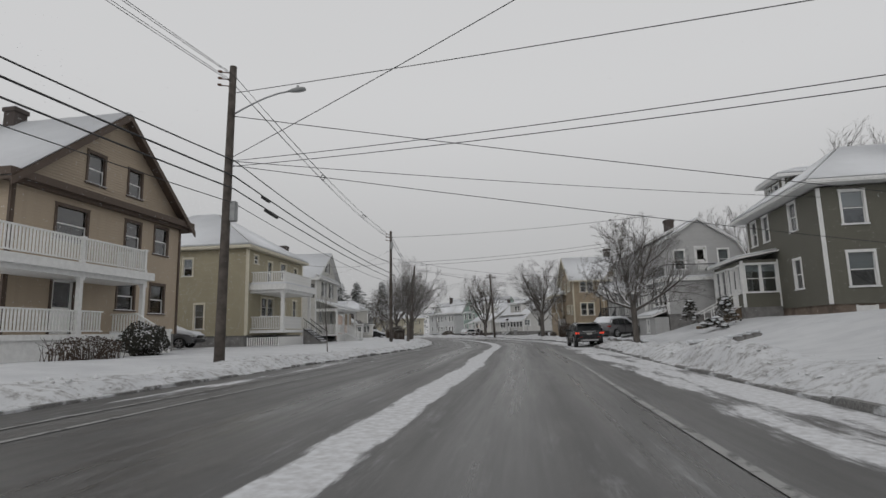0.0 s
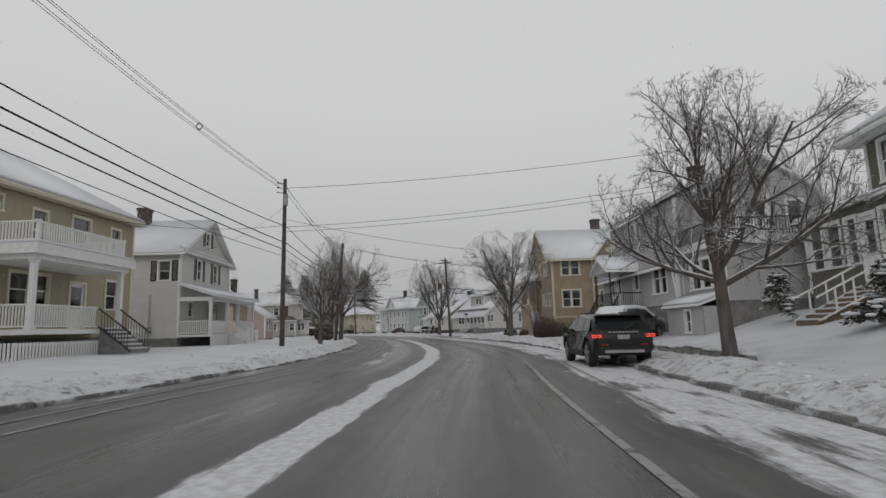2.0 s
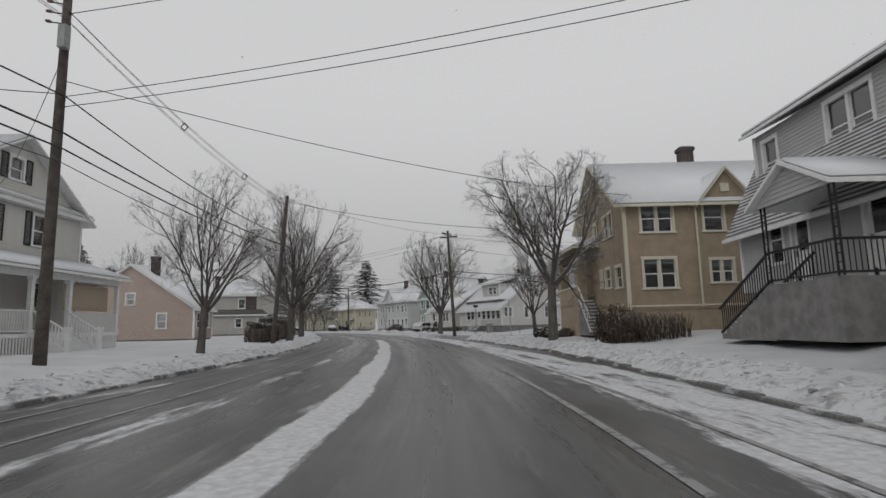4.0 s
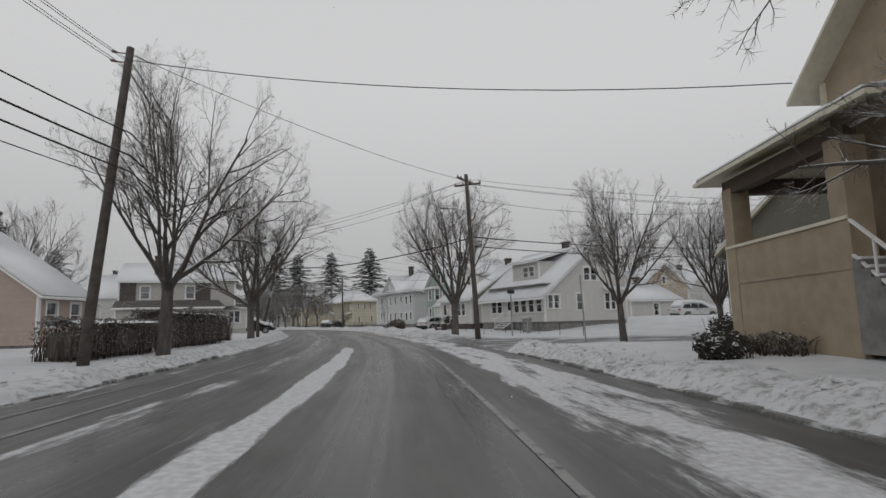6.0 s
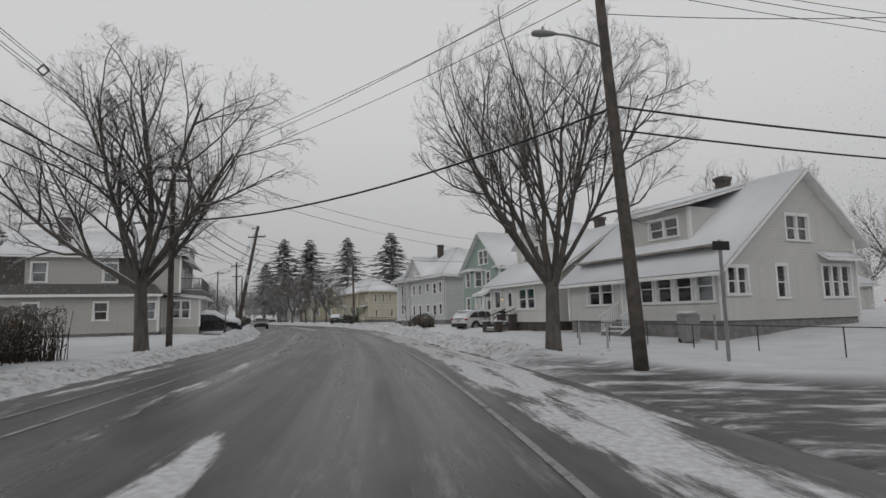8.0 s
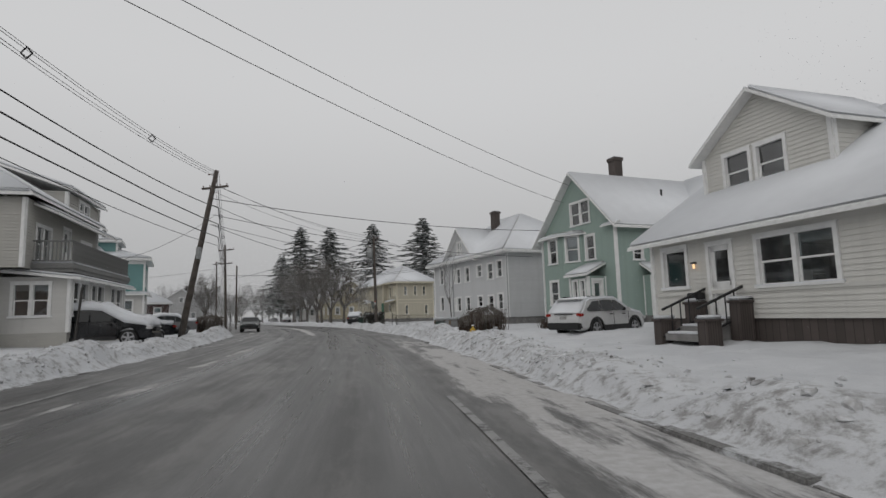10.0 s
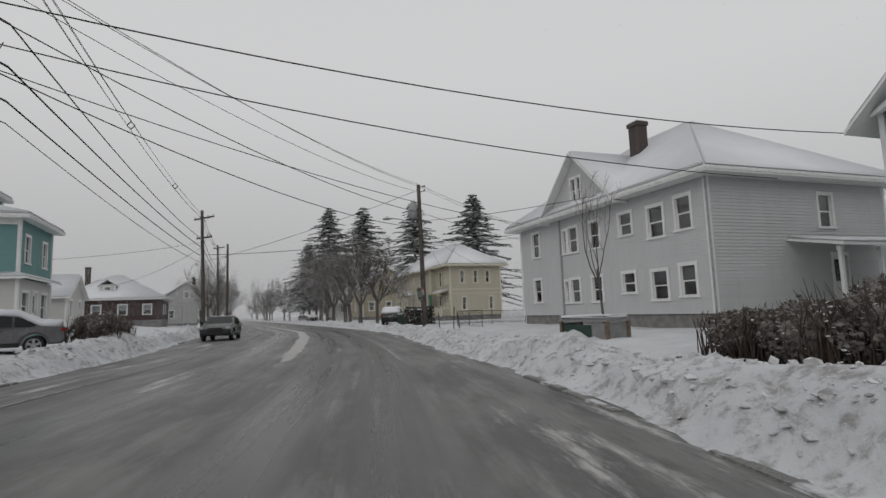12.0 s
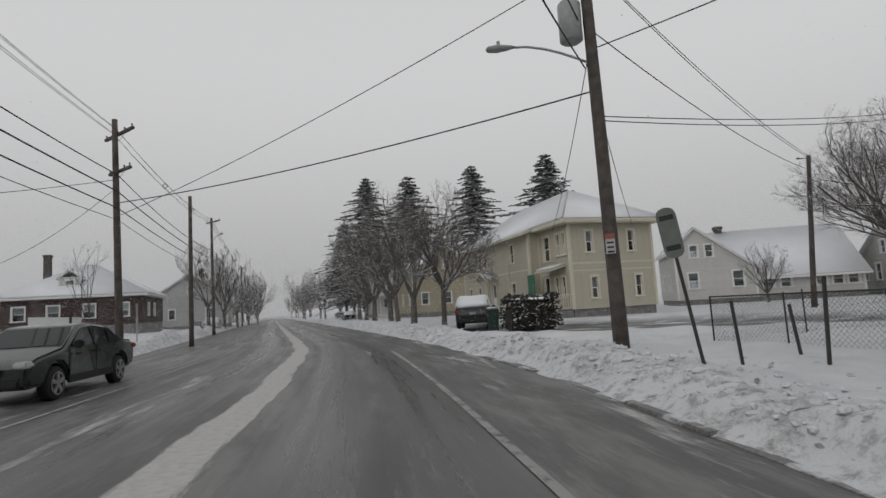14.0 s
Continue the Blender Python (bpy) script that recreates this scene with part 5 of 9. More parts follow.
def gabled_bungalow():
    h = House("house", "white clapboard bungalow with front gable above deep snowy roof", (2.3, 122.2), (0.42, -0.907), WARM_WHITE, WHITE, WHITE, z0=0.25, zf=0.85)
    x0, x1, y1 = 0.95, 8.4, 10.0
    h.foundation(x0, x1, 0, y1, DARKBRICK)
    side = [(0, 3.35), (5.0, 6.6), (10.0, 3.35)]
    h.boxed(x0, x1, 0, y1, {"S": 3.35, "N": 3.35, "E": side, "W": side}, {"S": [(0.98, 1.7, 1.15, 1.3, "fixed", 1, 0.0), (2.75, 0.9, 0.95, 2.05, "door"), (5.0, 1.6, 2.2, 1.35, "hung", 2, 0.2)], "W": row(1.6, 1.3, 1.0, 3, 6, 8.6), "E": row(1.6, 1.3, 1.0, 2, 6)})
    h.put("belt_course", boxes((x0 - 0.03, x1, -0.05, 0, 1.52, 1.62)), WARM_WHITE)
    h.storey(x0, x1, 0, y1, 3.3)
    h.gable_roof(x0, x1, 0, y1, 3.35, 6.6, axis="x", over=0.45, rake=0.7)
    g0, g1, gm = 1.35, 5.7, 3.5
    h.wall((g0, 2.0), (g1, 2.0), 4.3, [(0, 6.0), (gm - g0, 7.5), (g1 - g0, 6.0)], [(1.3, 4.7, 1.1, 1.25, "hung", 1, 0.5), (2.5, 4.7, 1.1, 1.25, "hung", 1, 0.5)])
    h.wall((g0, 5.0), (g0, 2.0), 4.3, 6.0)
    h.wall((g1, 2.0), (g1, 5.0), 4.3, 6.0)
    h.gable_roof(g0, g1, 2.0, 5.6, 6.0, 7.5, over=0.3, rake=0.4)
    h.chimney(6.4, 5.4, 6.1, 7.5, 0.5, 0.5)
    # entry steps between low masonry piers with snow and a flower box on them
    h.steps(3.1, 4.3, -1.5, 1.5, 0.3, 0.85, FOUND)
    for x, y, z in ((2.75, -0.5, 1.25), (2.7, -1.55, 0.8), (4.35, -1.55, 0.8), (4.35, -0.5, 1.25)):
        pier = h.put("step_pier", boxes((x, x + 0.32, y, y + 0.48, 0.1, z), (x - 0.04, x + 0.36, y - 0.04, y + 0.52, z, z + 0.07), bevel=0.012), DARKBRICK, "dark masonry pier beside the steps")
        part("snow", boxes((x - 0.03, x + 0.35, y - 0.03, y + 0.51, z + 0.072, z + 0.17), bevel=0.04), SNOW, pier, "", True)
    h.put("flower_box", boxes((2.7, 3.1, -0.36, -0.03, 1.34, 1.58), bevel=0.03), BLACK)
    for x in (3.05, 4.35):
        h.rail((x, -1.5), (x, 0), (0.3, 0.85), 0.85, BLACK, 0.3, 0.025)
    lamp = h.put("porch_lamp", boxes((2.72, 2.84, -0.16, -0.01, 2.42, 2.46), bevel=0.01), BLACK)
    part("bulb", boxes((2.75, 2.81, -0.12, -0.05, 2.27, 2.41), bevel=0.02), LAMPLIT, lamp, "lit warm bulb")


def seafoam_house():
    h = House("house", "seafoam green clapboard house with tall gable and side wing", (1.7, 136.5), (0.5, -0.866), TEAL_SIDE, WHITE, WHITE, z0=0.35, zf=0.8)
    x0, x1, y1 = -3.0, 4.0, 13.5
    o = 3.0
    h.foundation(x0, x1, 0, y1)
    xm = 0.7
    top = [(0, 5.75), (xm - x0, 9.2), (x1 - x0, 5.95)]
    tn = [(0, 5.95), (x1 - xm, 9.2), (x1 - x0, 5.75)]
    fw = [(1.05 + o, 6.1, 1.9, 1.45, "hung", 2, 0.3), (1.85 + o, 3.95, 0.95, 1.5, "hung", 1, 0.4)]
    h.boxed(x0, x1, 0, y1, {"S": top, "N": tn, "E": 5.95, "W": 5.75}, {"S": fw, "E": [(1.45, 3.75, 0.75, 0.85, "small", 1, 0.6)]})
    h.storey(x0, x1, 0, y1, 3.3)
    h.storey(x0, x1, 0, y1, 5.7)
    sl, sr = (9.2 - 5.75) / (xm - x0), (9.2 - 5.95) / (x1 - xm)
    h.slab([(x0 - 0.6, -0.5, 5.75 - 0.6 * sl), (xm, -0.5, 9.2), (xm, y1 + 0.4, 9.2), (x0 - 0.6, y1 + 0.4, 5.75 - 0.6 * sl)])
    h.slab([(xm, -0.5, 9.2), (x1 + 0.5, -0.5, 5.95 - 0.5 * sr), (x1 + 0.5, y1 + 0.4, 5.95 - 0.5 * sr), (xm, y1 + 0.4, 9.2)])
    # two-storey bay at the street corner under a low hipped roof
    bay = [(x0 + 0.25, -0.03), (-1.95, -0.62), (0.0, -0.62), (1.15, -0.03)]
    for i, (p, q) in enumerate(zip(bay, bay[1:])):
        ln = math.hypot(q[0] - p[0], q[1] - p[1])
        w = (0.4, 1.0, 0.95)[i]
        ws = [(ln / 2, 3.95, w, 1.6, "hung", 1, 0.4)] + ([(ln / 2, 1.45, w, 1.55, "hung", 1, 0.4)] if i < 2 else [])
        h.wall(p, q, 0.5, 5.5, ws, corner=False)
    h.slab([(x0 - 0.2, -0.15, 5.52), (-2.1, -0.95, 5.52), (0.15, -0.95, 5.52), (1.6, -0.05, 5.52), (0.1, 0.05, 5.95), (-1.7, 0.05, 5.95)], "bay_roof", 0.1, 0.08)
    h.slab([(x1 - 0.75, -0.42, 5.62), (x1 + 0.5, -0.42, 5.62), (x1 + 0.5, 0.0, 5.8), (x1 - 0.75, 0.0, 5.8)], "eave_return", 0.06, 0.06)
    h.put("vent_pipe", rod((2.2, 5.2, 7.2), (2.2, 5.2, 8.3), 0.06, 8), BLACK)
    h.put("downspout", rod((x1 + 0.06, 5.3, 0.9), (x1 + 0.06, 5.3, 5.6), 0.045), WHITE)
    h.chimney(0.05, 3.7, 8.3, 10.7, 0.6, 0.6)
    # entry box
    h.boxed(1.45, 3.0, -1.2, -0.02, 3.0, {"S": [(0.45, 1.7, 0.55, 1.15, "hung", 1, 0.3), (1.1, 1.7, 0.55, 1.15, "hung", 1, 0.3)], "E": [(0.6, 0.85, 0.8, 2.0, "door")]}, walls="SEW", z0=0.8)
    h.put("entry_base", boxes((1.45, 3.0, -1.2, 0, 0.2, 0.8)), FOUND)
    h.slab([(1.2, -1.5, 3.0), (3.3, -1.5, 3.0), (3.1, 0, 3.65), (1.4, 0, 3.65)], "entry_roof", 0.12)
    h.steps(-1.1, -0.1, 3.9, -0.85, 0.3, 0.8, FOUND, axis="x")
    # side wing
    a, b, wx = 6.0, 11.5, 4.5
    gt = [(0, 5.9), ((b - a) / 2, 9.3), (b - a, 5.9)]
    h.wall((wx, a), (wx, b), 0.8, gt, [(2.75, 6.4, 1.0, 1.3, "hung", 1, 0.4), (2.0, 3.9, 1.0, 1.5, "hung", 1, 0.4)])
    h.wall((x1, a), (wx, a), 0.8, 5.9, [])
    h.wall((wx, b), (x1, b), 0.8, 5.9, [])
    h.put("wing_base", boxes((x1, wx, a, b, 0, 0.82)), FOUND)
    ym = (a + b) / 2
    s = (9.3 - 5.9) / (ym - a)
    h.slab([(xm, a - 0.5, 5.9 - 0.5 * s), (wx + 0.5, a - 0.5, 5.9 - 0.5 * s), (wx + 0.5, ym, 9.3), (xm, ym, 9.3)])
    h.slab([(xm, ym, 9.3), (wx + 0.5, ym, 9.3), (wx + 0.5, b + 0.5, 5.9 - 0.5 * s), (xm, b + 0.5, 5.9 - 0.5 * s)])
    # back entry under a small roof
    bx, e0, e1 = x1 + 0.65, 1.7, 4.6
    h.boxed(x1, bx, e0, e1, 2.95, {"E": [(0.65, 0.85, 0.95, 2.0, "door"), (1.7, 1.6, 0.5, 1.15, "hung", 1, 0.3), (2.35, 1.6, 0.5, 1.15, "hung", 1, 0.3)]}, walls="SEN", z0=0.8)
    h.put("entry_base", boxes((x1, bx, e0, e1, 0.1, 0.8)), FOUND)
    h.slab([(x1, e0 - 0.25, 3.55), (bx + 0.3, e0 - 0.25, 2.98), (bx + 0.3, e1 + 0.25, 2.98), (x1, e1 + 0.25, 3.55)], "entry_roof", 0.1)
    h.steps(e0 + 0.1, e0 + 1.2, bx + 1.0, -1.0, 0.3, 0.8, FOUND, axis="x")


def lilac_house():
    h = House("house", "cool white clapboard two-family house with hip roof and front gable", (-6.1, 151.6), (0.524, -0.852), LILAC_SIDE, WHITE, WHITE, z0=0.3, zf=0.8)
    x0, x1, y1 = -6.6, 7.35, 9.5
    o = 6.6
    h.foundation(x0, x1, 0, y1)
    up = [(-4.9 + o, 3.95, 0.95, 1.5, "hung", 1, 0.4), (-1.95 + o, 3.85, 0.5, 1.35, "hung", 1, 0.5), (-1.2 + o, 3.85, 0.95, 1.4, "hung", 1, 0.4), (0.6 + o, 3.85, 0.95, 1.4, "hung", 1, 0.55), (2.85 + o, 4.15, 1.0, 1.1, "hung", 1, 0.4), (4.7 + o, 3.8, 1.05, 1.4, "hung", 1, 0.4), (6.2 + o, 3.9, 0.95, 1.4, "hung", 1, 0.4)]
    dn = [(s, z - 2.5, w, hh - 0.1, k, n, c) for s, z, w, hh, k, n, c in up]
    h.boxed(x0, x1, 0, y1, 5.75, {"S": up + dn, "E": row(3.9, 1.45, 0.95, 6.0) + [(6.5, 0.85, 1.0, 2.1, "door")], "W": row(3.9, 1.4, 1.0, 3, 6) + row(1.3, 1.4, 1.0, 3, 6)})
    h.storey(x0, x1, 0, y1, 3.2)
    h.storey(x0, x1, 0, y1, 5.65)
    h.hip_roof(x0, x1, 0, y1, 5.8, 9.8, over=0.75, inset=5.2)
    gx0, gx1, gm = -3.1, 2.8, -0.1
    h.wall((gx0, -0.3), (gx1, -0.3), 5.75, [(0, 5.85), (gm - gx0, 8.6), (gx1 - gx0, 5.85)], [(2.85, 6.25, 1.0, 1.3, "hung", 2, 0.0)], corner=False)
    sl, sr = (8.6 - 5.85) / (gm - gx0), (8.6 - 5.85) / (gx1 - gm)
    h.slab([(gx0 - 0.3, -0.75, 5.85 - 0.3 * sl), (gm, -0.75, 8.6), (gm, 3.6, 8.6), (gx0 - 0.3, 3.6, 5.85 - 0.3 * sl)])
    h.slab([(gm, -0.75, 8.6), (gx1 + 0.3, -0.75, 5.85 - 0.3 * sr), (gx1 + 0.3, 3.6, 5.85 - 0.3 * sr), (gm, 3.6, 8.6)])
    h.chimney(0.45, 3.1, 8.2, 10.3, 0.65, 0.6, DARKBRICK)
    for x in (x1 + 0.07, -2.3):
        h.put("downspout", rod((x, -0.08, 0.8), (x, -0.08, 5.7), 0.045), GREYPAINT)
    # side porch with a flat hood
    h.put("side_porch", boxes((x1, x1 + 1.8, 4.0, 8.4, 0.2, 0.95)), FOUND)
    h.slab([(x1, 3.7, 3.4), (x1 + 2.1, 3.7, 3.0), (x1 + 2.1, 8.7, 3.0), (x1, 8.7, 3.4)], "porch_roof", 0.12)
    for y in (4.1, 6.2, 8.3):
        h.post(x1 + 1.7, y, 0.95, 3.0, 0.12)


def cream_house():
    h = House("house", "cream clapboard house with snowy hip roof and corner porch", (-13.2, 179.7), (0.84, 0.54), CREAM_SIDE, CREAM, WHITE, z0=0.2, zf=0.75)
    x0, x1, y1 = -5.3, 0.1, 16.0
    xw, yw = -6.0, 3.7
    h.foundation(x0, x1, 0, y1)
    h.foundation(xw, x0, yw, y1)
    fw = row(3.85, 1.35, 0.6, 1.25, 2.7, 4.0) + row(1.25, 1.35, 0.6, 1.4, 4.3)
    h.boxed(x0, x1, 0, y1, 5.55, {"S": fw}, walls="SEN")
    h.wall((x0, yw), (x0, 0), h.zf, 5.55, [(1.0, 3.6, 0.95, 1.6, "hung", 1, 0.0), (2.45, 3.8, 0.55, 1.4, "hung", 1, 0.4), (3.1, 3.8, 0.5, 1.4, "hung", 1, 0.4), (0.75, 0.78, 0.95, 2.1, "door"), (2.0, 1.4, 0.6, 1.3, "hung", 1, 0.3), (2.8, 1.4, 0.6, 1.3, "hung", 1, 0.3)])
    h.wall((xw, yw), (x0, yw), h.zf, 5.55)
    wf = [(y1 - 6.3, 3.85, 0.8, 1.35, "hung", 1, 0.4), (y1 - 9.2, 4.3, 0.6, 0.6, "small", 1, 0.4), (y1 - 11.2, 3.85, 0.8, 1.35, "hung", 1, 0.4), (y1 - 12.3, 3.85, 0.8, 1.35, "hung", 1, 0.4), (y1 - 15.0, 3.85, 0.8, 1.35, "hung", 1, 0.4), (y1 - 6.3, 1.25, 0.8, 1.4, "hung", 1, 0.4), (y1 - 9.7, 0.78, 1.0, 2.1, "door"), (y1 - 12.6, 1.25, 0.8, 1.4, "hung", 1, 0.4), (y1 - 14.6, 1.25, 0.8, 1.4, "hung", 1, 0.4)]
    h.wall((xw, y1), (xw, yw), h.zf, 5.55, wf)
    h.wall((x0, y1), (xw, y1), h.zf, 5.55)
    h.storey(x0, x1, 0, y1, 3.1)
    h.hip_roof(x0, x1, 0, y1, 5.6, 8.2, over=0.65, inset=4.2)
    h.slab([(xw - 0.6, yw - 0.45, 5.38), (x0 - 0.6, yw - 0.45, 5.64), (x0 - 0.6, y1 + 0.5, 5.64), (xw - 0.6, y1 + 0.5, 5.38)], "wing_eave", 0.1)
    h.put("belt_course", boxes((x0 - 0.03, x1 + 0.03, -0.03, 0, 3.25, 3.35), (x0 - 0.03, x1 + 0.03, -0.025, 0, 2.35 + 0.5, 2.42 + 0.5)), CREAM)
    h.put("belt_course", boxes((xw - 0.03, xw, yw - 0.03, y1, 3.25, 3.35)), CREAM)
    for x, y in ((x0 - 0.06, 0.08), (xw - 0.06, 6.9), (xw - 0.06, yw + 0.1)):
        h.put("downspout", rod((x, y, 0.8), (x, y, 5.5), 0.04), CREAM)
    # gabled hood over the side door
    gy = 9.7
    h.slab([(xw - 1.1, gy - 1.0, 2.95), (xw - 1.1, gy, 3.5), (xw, gy, 3.5), (xw, gy - 1.0, 2.95)], "hood", 0.08, 0.07)
    h.slab([(xw - 1.1, gy, 3.5), (xw - 1.1, gy + 1.0, 2.95), (xw, gy + 1.0, 2.95), (xw, gy, 3.5)], "hood", 0.08, 0.07)
    for y in (gy - 0.85, gy + 0.85):
        h.post(xw - 0.95, y, 0.4, 2.95, 0.1)
    h.put("stoop", boxes((xw - 1.1, xw, gy - 1.0, gy + 1.0, 0.0, 0.7)), FOUND)
    # corner porch in the notch, with a flat hood and a white railing
    h.put("porch_deck", boxes((x0 - 1.1, x0 - 0.01, 0.1, yw - 0.05, 0.0, 0.72)), FOUND)
    h.slab([(x0 - 1.0, 0.5, 2.95), (x0, 0.5, 3.2), (x0, 2.6, 3.2), (x0 - 1.0, 2.6, 2.95)], "hood", 0.14, 0.08)
    h.rail((x0 - 1.05, 1.9), (x0 - 1.05, 0.12), 0.75, 0.85, CREAM, 0.14, 0.045)
    h.rail((x0 - 1.05, 0.12), (x0, 0.12), 0.75, 0.85, CREAM, 0.14, 0.045)
    for y in (0.12, 1.9):
        h.post(x0 - 1.05, y, 0.7, 1.7, 0.1, CREAM)
    h.put("screen", boxes((x0 - 1.08, x0 - 1.03, 2.55, 3.4, 0.8, 2.9)), GREENBOARD, "faded green screen beside the porch")


def simple_house(p, d, wall, label, w=8.0, depth=10.0, ze=5.6, zr=8.6, roof="gable", cols=3, zf=0.8, storeys=2, trim=None, mat_roof=None, dormer=False, axis="y", porch=0.0):
    h = House("house", label, p, d, wall, trim or WHITE, WHITE, z0=0.3, zf=zf, near=False)
    h.foundation(0, w, 0, depth)
    gable = [(0, ze), (w / 2, zr), (w, ze)]
    side = [(0, ze), (depth / 2, zr), (depth, ze)]
    top = {"S": ze, "N": ze, "E": ze, "W": ze}
    if roof == "gable":
        top.update({"S": gable, "N": gable} if axis == "y" else {"E": side, "W": side})
    wins = {}
    for s, ln in (("S", w), ("E", depth), ("W", depth)):
        rows = []
        for f in range(storeys):
            z = zf + 0.85 + f * 2.6
            if z + 1.4 < ze + 0.3:
                rows += row(z, min(1.4, ze - z - 0.1), 0.95, *[ln * (i + 0.5) / cols for i in range(cols)])
        if roof == "gable" and (s == "S") == (axis == "y"):
            rows += row(ze + 0.35, 1.1, 0.9, ln / 2) if zr - ze > 2.2 else []
        wins[s] = rows
    h.boxed(0, w, 0, depth, top, wins)
    h.storey(0, w, 0, depth, ze - 0.1)
    if roof == "gable":
        h.gable_roof(0, w, 0, depth, ze, zr, axis=axis, over=0.4, rake=0.35)
    else:
        h.hip_roof(0, w, 0, depth, ze + 0.05, zr, over=0.5)
    if dormer:
        h.boxed(w * 0.3, w * 0.7, 0.8, 3.0, zr - 0.5, {"S": row(ze + 0.7, 0.9, 0.8, w * 0.2)}, walls="SEW", z0=ze - 0.1)
        h.slab([(w * 0.27, 0.4, zr - 0.55), (w * 0.73, 0.4, zr - 0.55), (w * 0.73, depth / 2, zr), (w * 0.27, depth / 2, zr)], "dormer_roof", 0.1)
    if porch:
        h.put("porch_floor", boxes((0, w, -porch, 0, 0.2, zf)), WHITE)
        h.slab([(-0.3, -porch - 0.3, zf + 2.4), (w + 0.3, -porch - 0.3, zf + 2.4), (w + 0.3, 0, zf + 3.0), (-0.3, 0, zf + 3.0)], "porch_roof", 0.1)
        for i in range(4):
            h.post(0.1 + (w - 0.2) * i / 3, -porch + 0.1, zf, zf + 2.4, 0.15)
        h.rail((0.1, -porch + 0.1), (w - 0.1, -porch + 0.1), zf, 0.9)
    h.chimney(w * 0.6, depth * 0.5, zr - 0.8, zr + 1.0, 0.6, 0.6)
    return h


peach_house()
yellow_house()
white_shutter_house()
olive_house()
grey_gambrel_house()
stucco_house()
small_gable_house()
bungalow((11.7, 104.4), (0.88, 0.47))
gabled_bungalow()
seafoam_house()
lilac_house()
cream_house()


# ---- more houses along the street ----
PALE_SIDE = siding("pale_stone_clapboard", (0.42, 0.41, 0.38))
BRICKWALL = shingle("red_brick_wall", (0.118, 0.072, 0.064), 0.075)
PINK_SIDE = siding("salmon_clapboard", (0.42, 0.335, 0.29))

simple_house((17.5, 22.5), (-0.1, -1), WHITE_SIDE, "white clapboard house with a snowy gable roof", 9, 11, 7.2, 10.5, cols=3, zf=1.6)
simple_house((-28.0, 88.6), (1, 0.0), PINK_SIDE, "low salmon clapboard house with a wide snowy gable", 11.2, 3.6, 3.1, 6.9, cols=2, storeys=1, zf=0.5)


